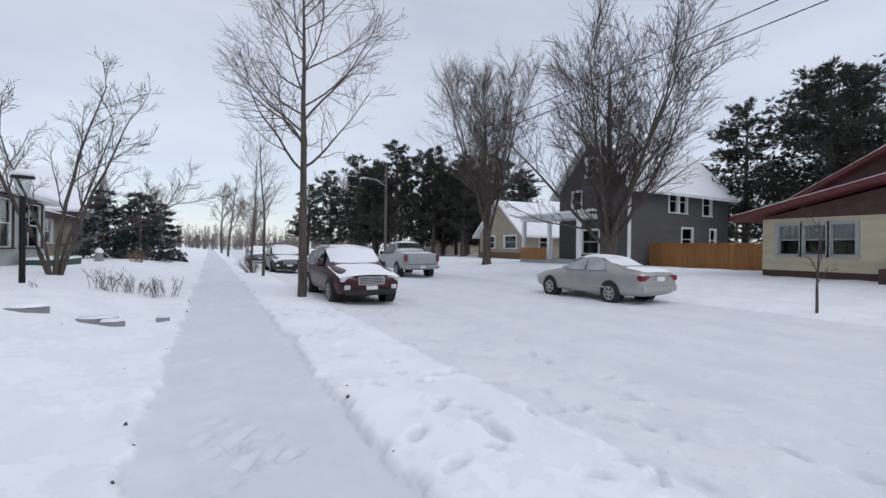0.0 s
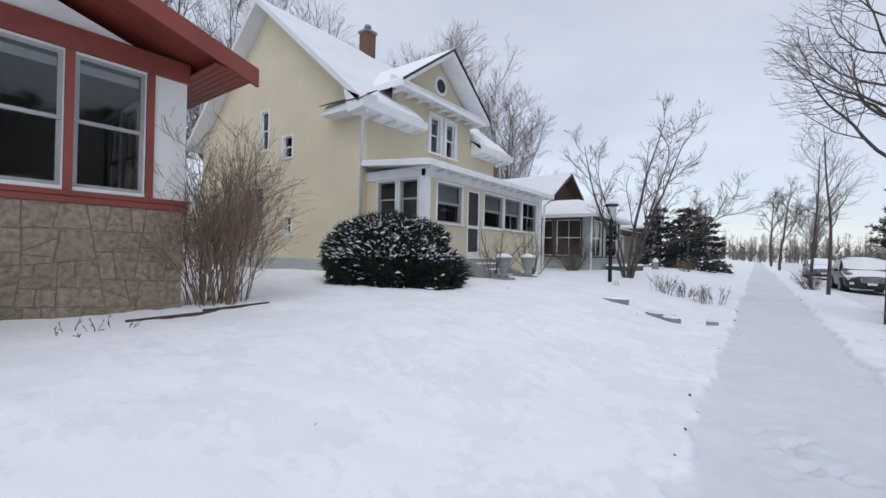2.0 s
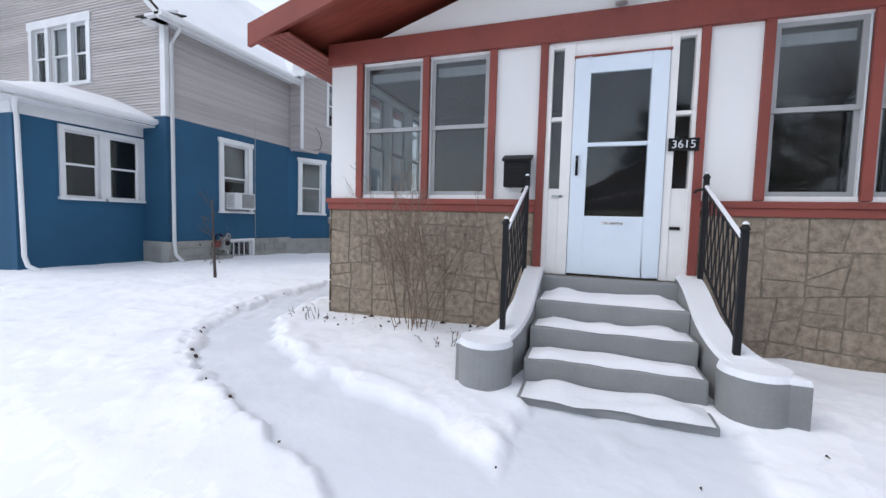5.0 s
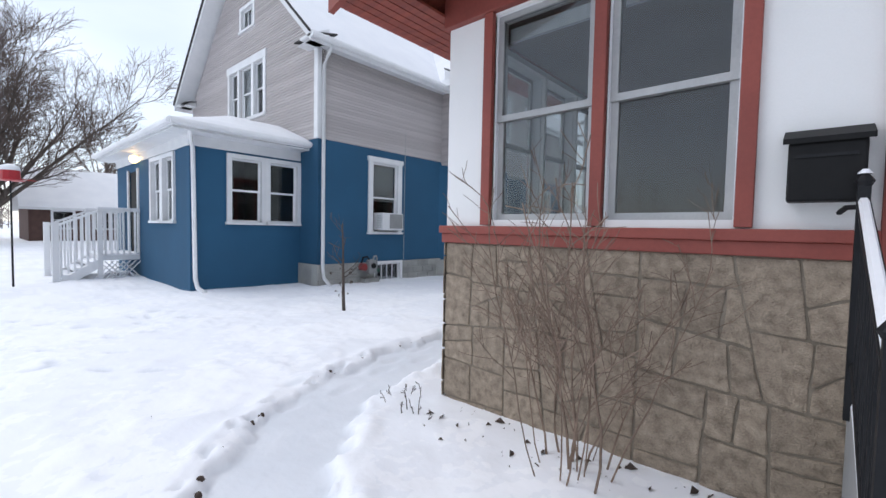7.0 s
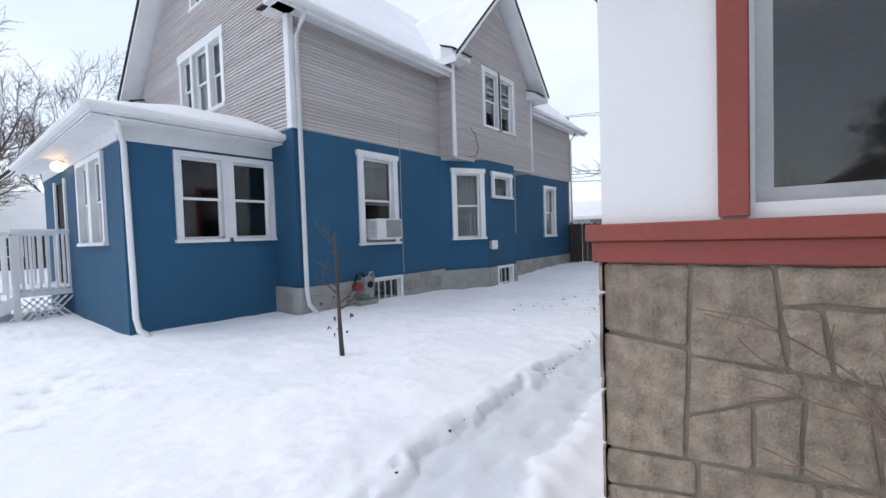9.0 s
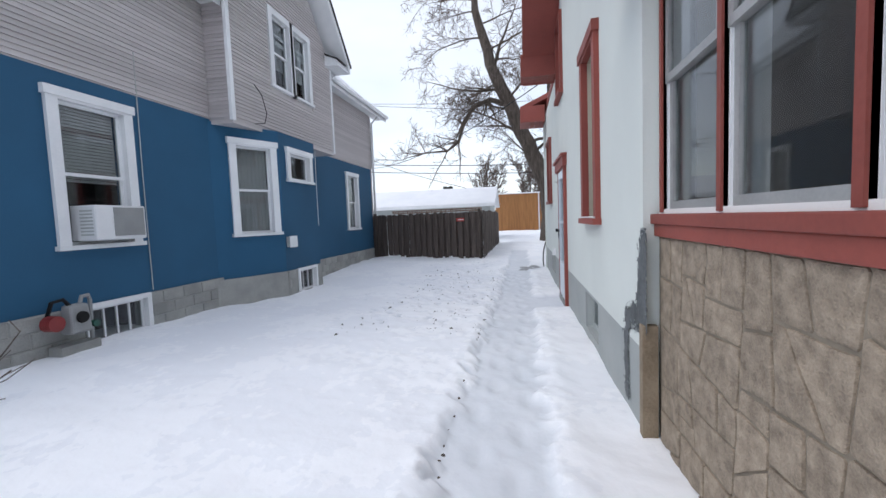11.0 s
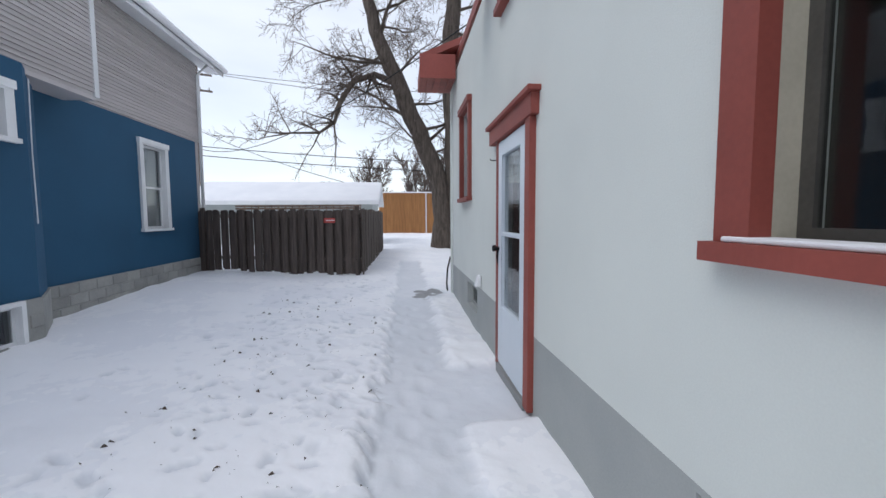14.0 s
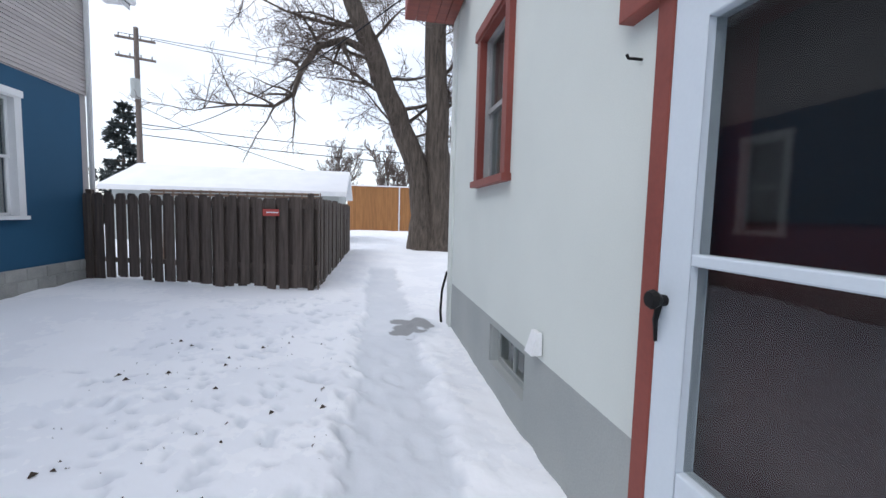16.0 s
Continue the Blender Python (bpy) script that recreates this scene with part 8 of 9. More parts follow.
def sedan():
    L, W, H = 4.8, 1.76, 1.40
    h = L / 2
    st = [(0.0, 0.40, 0.58, 0.64, 0.60, 0.68, 0.58), (0.15, 0.24, 0.62, 0.76, 0.80, 0.83, 0.68), (0.7, 0.20, 0.74, 0.88, 0.86, 0.88, 0.74), (1.25, 0.20, 0.84, 0.96, 0.87, 0.89, 0.76), (1.5, 0.20, 0.88, 1.02, 0.87, 0.89, 0.70),
          (2.1, 0.20, 0.90, H - 0.05, 0.87, 0.89, 0.58), (2.7, 0.20, 0.91, H, 0.87, 0.89, 0.60), (3.2, 0.20, 0.92, H - 0.05, 0.87, 0.89, 0.57), (3.85, 0.22, 0.94, 1.07, 0.86, 0.88, 0.66), (4.4, 0.24, 0.90, 1.02, 0.84, 0.87, 0.72), (4.68, 0.28, 0.84, 0.98, 0.80, 0.84, 0.70), (L, 0.40, 0.72, 0.82, 0.72, 0.76, 0.6)]
    glass = [("side_window", [(h - 1.75, 0.86, 0.95), (h - 2.6, 0.875, 0.96), (h - 2.6, 0.68, H - 0.10), (h - 2.2, 0.68, H - 0.12)], FROST), ("side_window", [(h - 2.67, 0.875, 0.96), (h - 3.5, 0.865, 0.98), (h - 3.2, 0.67, H - 0.13), (h - 2.67, 0.68, H - 0.10)], FROST)]
    silver = paint("silver_car_paint", (0.42, 0.41, 0.40))
    snowy = [(h - 3.2, h - 2.1, -0.56, 0.56, H - 0.02, H - 0.02, 0.02), (h - 2.12, h - 1.45, -0.62, 0.62, H - 0.04, 1.02, 0.02), (h - 3.85, h - 3.2, -0.60, 0.60, 1.08, H - 0.03, 0.02), (h - 4.66, h - 3.85, -0.70, 0.70, 0.99, 1.08, 0.03), (h - 1.46, h - 0.2, -0.72, 0.72, 1.02, 0.78, 0.04)]
    at = (11.25, 9.65, gz(11.25, 9.65) - 0.03)
    th, body, T = car("car", at, 90, "silver sedan with snow on roof and rear window", silver, L, W, st, glass, (0.95, 3.65), 0.315, snowy)
    th.scale = (1.0, 0.92, 1.0)
    for s in (1, -1):
        part("tail_light", box_on(T, -h + 0.03, -h + 0.22, s * 0.44, s * 0.82, 0.72, 0.88), LAMPRED, body, bevel=0.03)
        part("mirror", box_on(T, h - 1.85, h - 1.72, s * 0.87, s * 1.02, 0.94, 1.06), silver, body, bevel=0.04)
        part("headlight", box_on(T, h - 0.3, h - 0.1, s * 0.5, s * 0.8, 0.58, 0.70), LAMPCLEAR, body, bevel=0.03)
        part("sill_trim", box_on(T, -1.1, 1.0, s * 0.872, s * 0.905, 0.46, 0.51), silver, body)
    part("number_plate", box_on(T, -h - 0.002, -h + 0.05, -0.16, 0.16, 0.72, 0.84), WHITE, body)
    part("bumper", box_on(T, -h - 0.02, -h + 0.2, -0.76, 0.76, 0.40, 0.62), silver, body, bevel=0.06)


sedan()


def pickup():
    L, W = 5.8, 2.0
    h = L / 2
    silver = paint("silver_truck_paint", (0.40, 0.415, 0.43))
    st = [(0.0, 0.55, 0.95, 1.05, 0.80, 0.86, 0.78), (0.12, 0.42, 1.0, 1.15, 0.94, 0.96, 0.84), (1.2, 0.40, 1.10, 1.24, 0.97, 0.985, 0.88), (1.45, 0.40, 1.14, 1.30, 0.97, 0.985, 0.82),
          (2.1, 0.40, 1.18, 1.88, 0.97, 0.985, 0.68), (2.7, 0.40, 1.20, 1.93, 0.97, 0.985, 0.70), (3.6, 0.40, 1.20, 1.90, 0.97, 0.985, 0.70), (3.85, 0.40, 1.20, 1.36, 0.97, 0.985, 0.80), (3.95, 0.42, 1.20, 1.33, 0.97, 0.985, 0.94), (5.6, 0.42, 1.20, 1.33, 0.97, 0.985, 0.94), (L, 0.50, 1.18, 1.30, 0.95, 0.97, 0.93)]
    glass = [("side_window", [(h - 1.75, 0.95, 1.27), (h - 2.7, 0.965, 1.27), (h - 2.7, 0.78, 1.78), (h - 2.2, 0.78, 1.78)], CARGLASS), ("side_window", [(h - 2.78, 0.965, 1.27), (h - 3.6, 0.965, 1.28), (h - 3.5, 0.78, 1.76), (h - 2.78, 0.78, 1.78)], CARGLASS),
             ("rear_window", [(h - 3.80, 0.74, 1.40), (h - 3.80, -0.74, 1.40), (h - 3.66, -0.66, 1.82), (h - 3.66, 0.66, 1.82)], CARGLASS)]
    snowy = [(h - 3.6, h - 2.1, -0.68, 0.68, 1.90, 1.90, 0.02), (h - 5.7, h - 3.95, -0.9, 0.9, 1.31, 1.31, 0.0), (h - 1.4, h - 0.2, -0.82, 0.82, 1.28, 1.18, 0.03)]
    at = (9.9, 22.4, gz(9.9, 22.4) - 0.03)
    th, body, T = car("pickup_truck", at, 84, "silver pickup truck with snow in its bed", silver, L, W, st, glass, (1.0, 4.5), 0.40, snowy)
    for s in (1, -1):
        part("tail_light", box_on(T, -h - 0.012, -h + 0.1, s * 0.80, s * 0.955, 0.90, 1.24), LAMPRED, body, bevel=0.02)
        part("mirror", box_on(T, h - 1.85, h - 1.7, s * 0.98, s * 1.2, 1.2, 1.4), RUBBER, body, bevel=0.04)
    part("bumper", box_on(T, -h - 0.12, -h + 0.05, -0.92, 0.92, 0.52, 0.70), RIM, body, bevel=0.03)
    part("tailgate", box_on(T, -h - 0.014, -h + 0.03, -0.76, 0.76, 0.76, 1.28), silver, body, bevel=0.02)
    part("number_plate", box_on(T, -h - 0.13, -h - 0.115, -0.15, 0.15, 0.56, 0.66), WHITE, body)


pickup()

# ---------------------------------------------------------------- street and yard furniture
lp_ = thing("lamp_post", (-3.8, 13.2, 0.4), "black garden lamp post capped with snow", "lamp")
zz = gz(-3.8, 13.2)
part("post", Mesh().tube([(-3.8, 13.2, zz - 0.1), (-3.8, 13.2, zz + 2.0)], [0.06, 0.05], 10), IRON, lp_)
part("lantern", Mesh().tube([(-3.8, 13.2, zz + 2.0), (-3.8, 13.2, zz + 2.1), (-3.8, 13.2, zz + 2.42)], [0.08, 0.13, 0.19], 6), GLASS, lp_)
part("cap", Mesh().tube([(-3.8, 13.2, zz + 2.42), (-3.8, 13.2, zz + 2.46), (-3.8, 13.2, zz + 2.56)], [0.24, 0.22, 0.05], 6), IRON, lp_)
part("snow_cap", Mesh().tube([(-3.8, 13.2, zz + 2.47), (-3.8, 13.2, zz + 2.58), (-3.8, 13.2, zz + 2.64)], [0.23, 0.16, 0.03], 10), SNOW, lp_, smooth=True)
for i, (x, y, s) in enumerate(((-2.65, 9.4, 0.3), (-1.65, 8.95, 0.32), (-0.75, 9.2, 0.1), (-1.4, 8.75, 0.2))):
    r = random.Random(300 + i)
    st_ = thing("edging_stone", (x, y, gz(x, y)), "snow-capped grey stone slab at the bed edge", "stone")
    z = gz(x, y)
    ring = [(x + s * math.cos(a) * r.uniform(0.8, 1.1), y + 0.5 * s * math.sin(a) * r.uniform(0.8, 1.1)) for a in np.linspace(0, 2 * np.pi, 9)[:-1]]
    part("stone", Mesh().prism([(a, b, z - 0.05) for a, b in ring], [(a, b, z + 0.05 + 0.03 * r.random()) for a, b in ring]), CONC, st_)
    part("snow_cap", Mesh().prism([(a, b, z + 0.075) for a, b in ring], [(x + (a - x) * 0.8, y + (b - y) * 0.8, z + 0.12) for a, b in ring]), SNOW, st_)
stp = thing("garden_statue", (-5.0, 27.5, 0.4), "small dark garden ornament half covered by snow", "ornament")
part("body", Mesh().tube([(-5.0, 27.5, 0.3), (-5.0, 27.5, 0.6), (-5.0, 27.5, 0.9), (-5.0, 27.5, 1.1)], [0.22, 0.2, 0.16, 0.08], 8), CONC, stp)
part("snow_cap", Mesh().tube([(-5.0, 27.5, 1.0), (-5.0, 27.5, 1.15), (-5.0, 27.5, 1.25)], [0.18, 0.16, 0.05], 8), SNOW, stp)

# bird feeder
bf_ = thing("bird_feeder", (-4.35, -15.4, 0.5), "red bird feeder on a thin pole capped with snow", "bird feeder")
part("pole", Mesh().tube([(-4.35, -15.4, 0.4), (-4.35, -15.4, 2.95)], [0.02, 0.015], 6), IRON, bf_)
RD = material("red_feeder_plastic", (0.42, 0.02, 0.03), None, 4, 0.4, 0)
part("tray", Mesh().tube([(-4.35, -15.4, 2.84), (-4.35, -15.4, 2.87), (-4.35, -15.4, 3.06)], [0.26, 0.17, 0.16], 10), RD, bf_)
part("snow_cap", Mesh().tube([(-4.35, -15.4, 3.06), (-4.35, -15.4, 3.15), (-4.35, -15.4, 3.2)], [0.17, 0.15, 0.04], 10), SNOW, bf_, smooth=True)
part("perch", Mesh().tube([(-4.35, -15.4, 2.9), (-4.75, -15.3, 2.86)], [0.015, 0.01], 5), RD, bf_)

# houses beyond the side street
plain_house((-11, -49, 0.5), "brown house with snowy roof beyond the side street", -17, -6.7, -53, -45, 0.3, 3.4, 6.3, "x", BROWN, WHITE, [("n", -12, -10.5, 1.5, 2.8), ("n", -9.2, -8.0, 1.5, 2.8)], 0.5)
plain_house((-24, -60, 0.5), "tan brick house across the side street", -30, -19, -66, -56, 0.3, 3.4, 5.6, "y", BRICK, WHITE, [("e", -62, -60, 1.5, 2.8)], 0.5)
plain_house((6, -70, 0.5), "white house beyond the side street", 1, 10, -76, -66, 0.3, 3.6, 6.4, "y", STUCCO, WHITE, [("n", 3, 4.5, 1.5, 2.8)], 0.5)
plain_house((-13, -29, 0.5), "brown and tan house next to the blue one", -19, -10.5, -33, -24.5, 0.3, 3.2, 5.4, "y", BROWN, WHITE, [("e", -30, -28.5, 1.5, 2.8)], 0.5)

# utility pole and wires
up = thing("utility_pole", (-45, -21.3, 0.6), "weathered wooden utility pole with two crossarms", "utility pole")
part("pole", Mesh().tube([(-45, -21.3, 0.3), (-45, -21.35, 13.8)], [0.2, 0.14], 10), WOODPOLE, up)
for z in (13.1, 11.9):
    part("crossarm", Mesh().prism([(-45.06, -22.6, z), (-44.94, -22.6, z), (-44.94, -20.2, z - 0.25), (-45.06, -20.2, z - 0.25)], [(-45.06, -22.6, z + 0.14), (-44.94, -22.6, z + 0.14), (-44.94, -20.2, z - 0.11), (-45.06, -20.2, z - 0.11)]), WOODPOLE, up)
    for k in range(4):
        y = -22.4 + k * 0.66
        part("insulator", Mesh().tube([(-45, y, z + 0.1 - 0.1 * k * 0.66), (-45, y, z + 0.32 - 0.1 * k * 0.66)], [0.05, 0.03], 6), CONC, up)
part("transformer", Mesh().tube([(-44.65, -21.3, 9.2), (-44.65, -21.3, 10.4)], [0.28, 0.28], 12), BASEGREY, up)


def wire(p, q, sag, rad=0.02, label="black overhead cable between poles"):
    th = thing("overhead_wire", p, label, "cable", "overhead wires")
    pts = [Vector(p).lerp(Vector(q), k / 16) - Vector((0, 0, sag * 4 * (k / 16) * (1 - k / 16))) for k in range(17)]
    part("cable", Mesh().tube(pts, [rad] * 17, 4, cap=False), IRON, th)


wire((-45, -22.4, 13.4), (-46, 30, 13.0), 1.2)
wire((-45, -20.4, 13.1), (-46, 30, 12.2), 1.5)
wire((-45, -21.3, 7.6), (-46, 30, 7.0), 0.9, 0.03)
wire((-45, -21.3, 6.9), (-46, 30, 6.2), 0.9, 0.03)
wire((-45, -21.3, 8.8), (-38, -9.5, 4.3), 0.25, 0.02)
wire((-45, -21.3, 7.4), (-19, -3.0, 7.0), 1.4, 0.02)
wire((15.5, 40, 9.5), (16.2, -30, 10.4), 0.4, 0.02)
wire((15.5, 40, 8.9), (16.2, -30, 9.7), 0.4, 0.02)
wire((15.5, 40, 8.6), (22.2, 17, 5.6), 0.6, 0.015)
sp = thing("utility_pole", (15.5, 40, 0.3), "wooden street pole with a lamp arm", "utility pole")
part("pole", Mesh().tube([(15.5, 40, 0.0), (15.5, 40, 9.8)], [0.16, 0.11], 8), WOODPOLE, sp)
part("lamp_arm", Mesh().tube([(15.5, 40, 7.6), (14.5, 40, 8.2), (13.3, 40, 8.3)], [0.04] * 3, 6), ALU, sp)
part("lamp_head", Mesh().tube([(13.4, 40, 8.28), (12.8, 40, 8.25)], [0.12, 0.08], 8), ALU, sp)

# low wooded line where the street ends
def woods(name, p, q, n, h, seed):
    r = random.Random(seed)
    m = Mesh()
    for k in range(n):
        t = r.random()
        x, y = p[0] + (q[0] - p[0]) * t + r.gauss(0, 6), p[1] + (q[1] - p[1]) * t + r.gauss(0, 6)
        hh = h * r.uniform(0.5, 1.15)
        base = Vector((x, y, 0))
        m.tube([base, base + Vector((r.gauss(0, 0.4), 0, hh))], [0.12, 0.03], 3, cap=False)
        for i in range(34):
            f = r.uniform(0.1, 0.95)
            d = Vector((r.gauss(0, 1), r.gauss(0, 1), r.uniform(0.3, 1.2))).normalized()
            s = base + Vector((0, 0, hh * f))
            L = hh * 0.34 * (1.1 - f)
            m.tube([s, s + d * L * 0.6 + Vector((0, 0, 0.1)), s + d * L + Vector((0, 0, L * 0.2))], [0.05, 0.035, 0.02], 3, cap=False)
    tagged(part(name, m, FARWOOD), "far bare wood along the end of the street", "woods", kind="stuff")


woods("far_woods", (-70, 180), (60, 180), 320, 9, 1)
woods("far_brush", (-60, 150), (60, 158), 300, 4.5, 8)
woods("far_woods", (-95, -60), (-95, 70), 110, 7, 2)
woods("far_woods", (-60, -120), (60, -120), 110, 11, 3)
woods("far_woods", (80, -60), (80, 150), 120, 12, 4)


# ---------------------------------------------------------------- concrete blocks of the blue house foundation
def blocks(f, u0, u1, top, parent, holes=(), w=0.42, h=0.19):
    """Courses of rock-faced blocks over the foundation wall, cut at the windows."""
    for c in range(4):
        zt = top - c * h - 0.004
        u = u0 - (w / 2 if c % 2 else 0)
        while u < u1:
            a, b = max(u, u0) + 0.004, min(u + w, u1) - 0.004
            clear = all(b < q[0] - 0.07 or a > q[1] + 0.07 or zt < q[2] - 0.05 or zt - h > q[3] + 0.03 for q in holes)
            if b - a > 0.05 and clear:
                e = 0.014
                ring = [f.p(a, 0.0, zt - h + 0.008), f.p(b, 0.0, zt - h + 0.008), f.p(b, 0.0, zt), f.p(a, 0.0, zt)]
                face = [f.p(a + e, 0.014, zt - h + 0.008 + e), f.p(b - e, 0.014, zt - h + 0.008 + e), f.p(b - e, 0.014, zt - e), f.p(a + e, 0.014, zt - e)]
                part("block", Mesh().prism(ring, face), BLUE_DARK, parent, turn_out=True)
            u += w


blocks(Face("y", BY + 0.04, 1), -13.5, -9.24, 1.07, base_north, [b_holes[2]])
blocks(Face("y", BY + 0.04, 1), -22.66, -17.3, 1.0, base_rear)
blocks(Face("y", BF + 0.04, 1), -16.48, -14.92, 1.02, base_bay, [BB])

# ---------------------------------------------------------------- irregular stones of the porch base
def stones(f, u0, u1, z0, z1, parent, seed, mat, size=0.36, fade=None):
    """Cut a rectangle into skewed pieces and raise each as a stone with chamfered rim."""
    r = random.Random(seed)

    def area(p):
        return abs(sum(a[0] * b[1] - b[0] * a[1] for a, b in zip(p, p[1:] + p[:1]))) / 2

    def cut(p, c, n):
        left, right = [], []
        for a, b in zip(p, p[1:] + p[:1]):
            da = (a[0] - c[0]) * n[0] + (a[1] - c[1]) * n[1]
            db = (b[0] - c[0]) * n[0] + (b[1] - c[1]) * n[1]
            (left if da >= 0 else right).append(a)
            if da * db < 0:
                t = da / (da - db)
                q = (a[0] + (b[0] - a[0]) * t, a[1] + (b[1] - a[1]) * t)
                left.append(q)
                right.append(q)
        return left, right

    todo, done = [[(u0, z0), (u1, z0), (u1, z1), (u0, z1)]], []
    while todo:
        p = todo.pop()
        w = max(q[0] for q in p) - min(q[0] for q in p)
        h = max(q[1] for q in p) - min(q[1] for q in p)
        if area(p) < size * size * r.uniform(0.28, 1.05) and w < size * 1.9 and h < size * 1.5:
            done.append(p)
            continue
        c = (sum(q[0] for q in p) / len(p) + r.uniform(-0.16, 0.16) * w, sum(q[1] for q in p) / len(p) + r.uniform(-0.16, 0.16) * h)
        a = r.gauss(0, 0.10) if area(p) > 0.3 or r.random() < 0.72 else r.uniform(-0.7, 0.7)
        n = (math.cos(a), math.sin(a)) if w > h * r.uniform(0.75, 1.3) else (-math.sin(a), math.cos(a))
        for q in cut(p, c, n):
            if len(q) > 2 and area(q) > 0.002:
                todo.append(q)
    for p in done:
        cx, cz = sum(q[0] for q in p) / len(p), sum(q[1] for q in p) / len(p)
        soft = []
        for a, b in zip(p, p[1:] + p[:1]):
            L = math.hypot(b[0] - a[0], b[1] - a[1])
            k = min(0.25, 0.010 / max(L, 0.01))
            n = 1 + int(L / 0.13)
            for e in range(n + 1):
                q = k + (1 - 2 * k) * e / n
                w = 0.010 * noise.noise((a[0] * 5 + q * L * 7, a[1] * 5, seed)) if 0 < e < n else 0
                soft.append((a[0] + (b[0] - a[0]) * q - (b[1] - a[1]) / max(L, 0.01) * w, a[1] + (b[1] - a[1]) * q + (b[0] - a[0]) / max(L, 0.01) * w))

        def ring(gap, d):
            out = []
            for u, z in soft:
                L = math.hypot(u - cx, z - cz) or 1
                k = max(0.2, 1 - gap / L)
                out.append(f.p(cx + (u - cx) * k, d + 0.006 * noise.noise((u * 9, z * 9, seed)), cz + (z - cz) * k))
            return out
        lift = r.uniform(0.006, 0.014)
        a, b, c = ring(0.007, -0.004), ring(0.010, lift * 0.8), ring(0.020, lift)
        n = len(a)
        mid = f.p(cx, lift + r.uniform(0.0, 0.006), cz)
        m = Mesh().add(a + b + c + [mid], [(i, (i + 1) % n, n + (i + 1) % n, n + i) for i in range(n)] + [(n + i, n + (i + 1) % n, 2 * n + (i + 1) % n, 2 * n + i) for i in range(n)] + [(2 * n + i, 2 * n + (i + 1) % n, 3 * n) for i in range(n)])
        part("stone", m, mat, parent, turn_out=False)


stones(front, SY + 0.0, -2.24, 0.3, 1.872, stone_front, 1, STONE)
stones(front, -0.69, NY - 0.01, 0.3, 1.872, stone_front, 2, STONE)
stones(south, -9.25, FX + 0.03, 0.3, 1.872, stone_side, 3, STONE)

# rough cement patch where the stone meets the stucco
def patch(outline, step=0.011):
    """Smeared cement inside a ragged outline, as small raised flakes joined into one skin."""
    def inside(u, z):
        c = False
        for (a, b), (e, g) in zip(outline, outline[1:] + outline[:1]):
            if (b > z) != (g > z) and u < (e - a) * (z - b) / (g - b) + a:
                c = not c
        return c
    m = Mesh()
    u0, u1 = min(p[0] for p in outline) - 0.1, max(p[0] for p in outline)
    z0, z1 = min(p[1] for p in outline) - 0.1, max(p[1] for p in outline)
    lift = lambda u, z: 0.007 + 0.006 * noise.noise((u * 14, z * 14, 2)) + 0.003 * noise.noise((u * 45, z * 45, 4))
    for i in range(int((u1 - u0) / step)):
        for j in range(int((z1 - z0) / step)):
            u, z = u0 + i * step, z0 + j * step
            a = u + 0.045 * noise.noise((u * 22, z * 22, 5)) + 0.05 * noise.noise((u * 70, z * 70, 6))
            b = z + 0.045 * noise.noise((u * 22, z * 22, 7)) + 0.05 * noise.noise((u * 70, z * 70, 8))
            if inside(a, b):
                q = [(k + 0.011 * noise.noise((k * 160, l * 160, 1)), l + 0.011 * noise.noise((k * 160, l * 160, 9))) for k, l in ((u, z), (u + step, z), (u + step, z + step), (u, z + step))]
                m.add([side.p(*(p[0], lift(*p), p[1])) for p in q], [(0, 1, 2, 3)])
    part("cement_patch", m, CEMENT, white_house, "dark grey cement smeared over the joint")


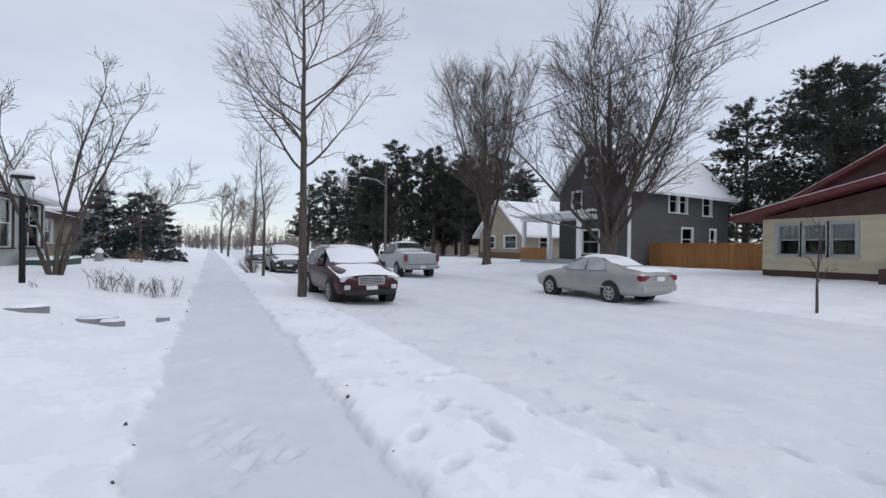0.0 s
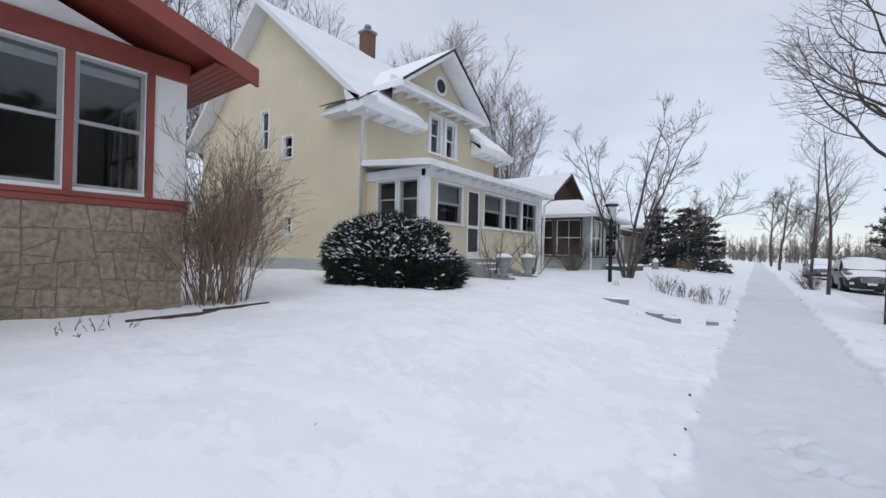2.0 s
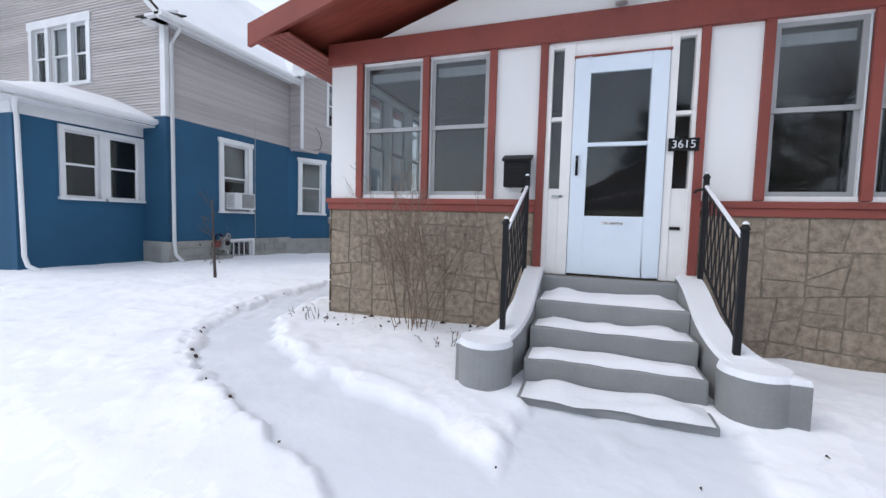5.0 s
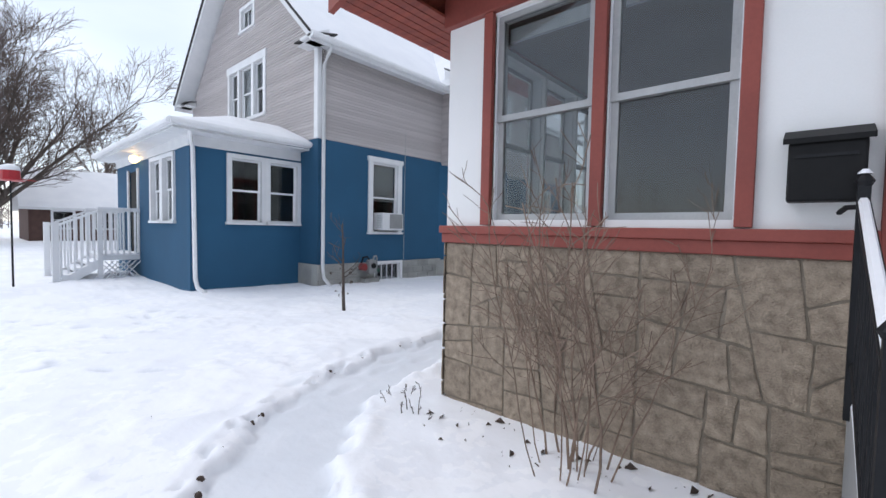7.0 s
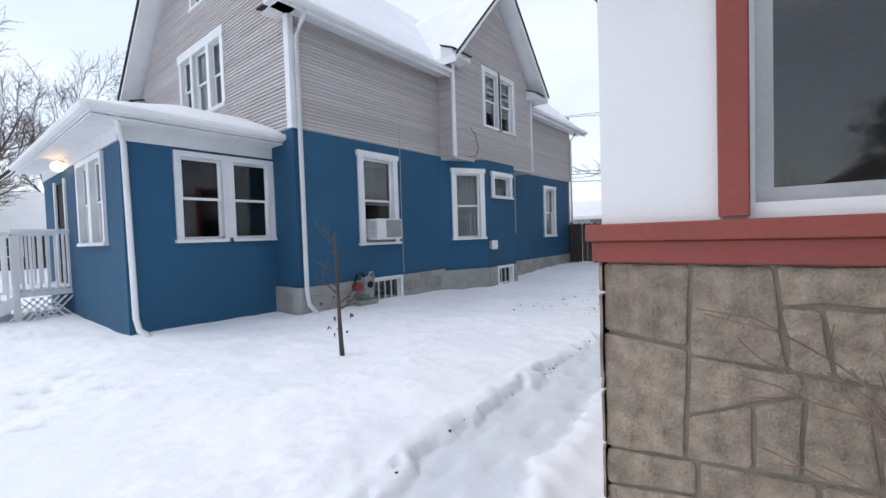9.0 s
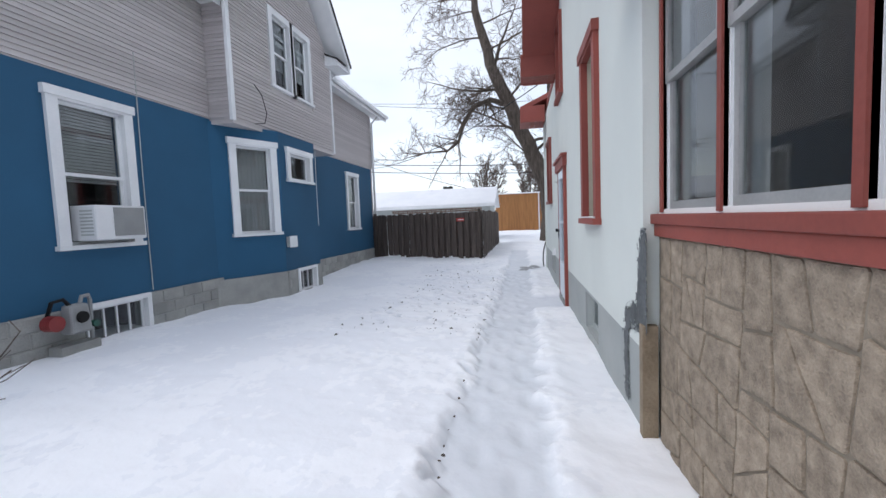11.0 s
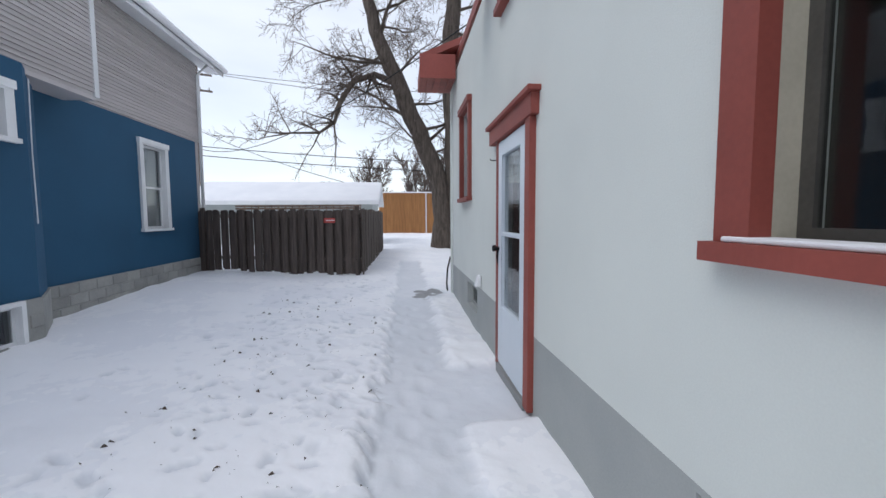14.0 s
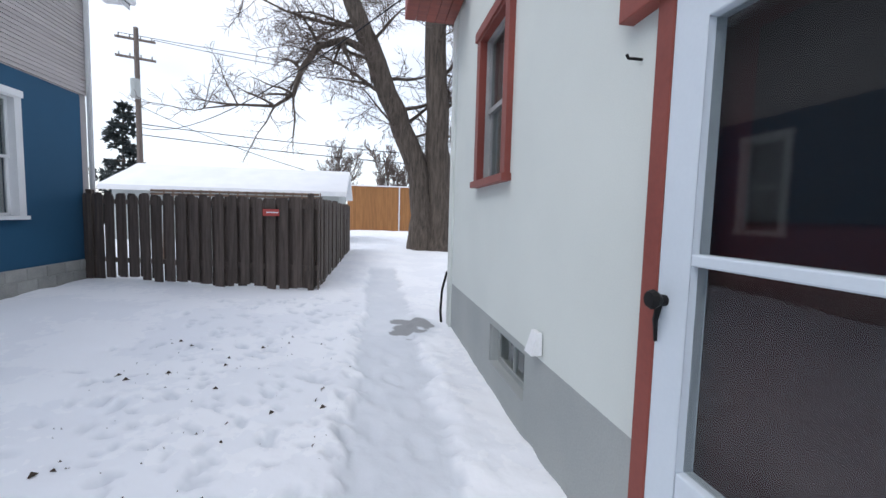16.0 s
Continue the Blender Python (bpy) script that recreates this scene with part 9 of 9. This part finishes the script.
patch([(-9.22, 1.93), (-9.36, 1.93), (-9.42, 1.70), (-9.47, 1.42), (-9.78, 1.30), (-9.84, 1.05), (-9.80, 0.62), (-9.68, 0.62), (-9.70, 1.10), (-9.62, 1.22), (-9.42, 1.22), (-9.22, 1.25)])
part("old_stone_end", Mesh().box(-9.33, -9.26, SY - 0.02, -4.895, 0.4, 1.30), STONE_RAW, white_house)
# dryer vent hood and hook on the side wall
vh = thing("vent_hood", (-15.8, -4.87, 1.25), "white vent hood with snow drift below", "vent")
part("hood", Mesh().prism([(-15.86, -4.88, 1.16), (-15.74, -4.88, 1.16), (-15.74, -4.95, 1.16), (-15.86, -4.95, 1.16)], [(-15.85, -4.88, 1.30), (-15.75, -4.88, 1.30), (-15.75, -4.91, 1.30), (-15.85, -4.91, 1.30)]), WHITE, vh, turn_out=True)
hk = thing("wall_hook", (-14.92, -4.87, 2.66), "small metal hook beside the side door", "hook")
part("hook", Mesh().tube([(-14.92, -4.87, 2.66), (-14.92, -4.93, 2.66), (-14.92, -4.94, 2.675)], [0.006] * 3, 6), BLACK, hk)
cbl = thing("wall_cable", (-18.97, -4.95, 0.6), "black cable at the corner of the foundation", "cable")
part("cable", Mesh().tube([(-18.97, -4.9, 1.25), (-18.98, -4.96, 1.0), (-18.97, -4.98, 0.7), (-18.97, -4.95, 0.4)], [0.018] * 4, 6), BLACK, cbl)
# loose edging boards along the shrub bed
for x0, y0, x1, y1 in ((-5.55, 0.9, -5.65, 1.9), (-5.66, 1.75, -5.85, 2.75)):
    eb_ = thing("edging_board", (x0, y0, gz(x0, y0)), "dark edging board half buried in snow", "board")
    z = gz((x0 + x1) / 2, (y0 + y1) / 2)
    part("board", Mesh().prism([(x0, y0, z - 0.05), (x1, y1, z - 0.05), (x1 - 0.05, y1, z - 0.05), (x0 - 0.05, y0, z - 0.05)], [(x0, y0, z + 0.035), (x1, y1, z + 0.03), (x1 - 0.05, y1, z + 0.03), (x0 - 0.05, y0, z + 0.035)]), DEAD, eb_)
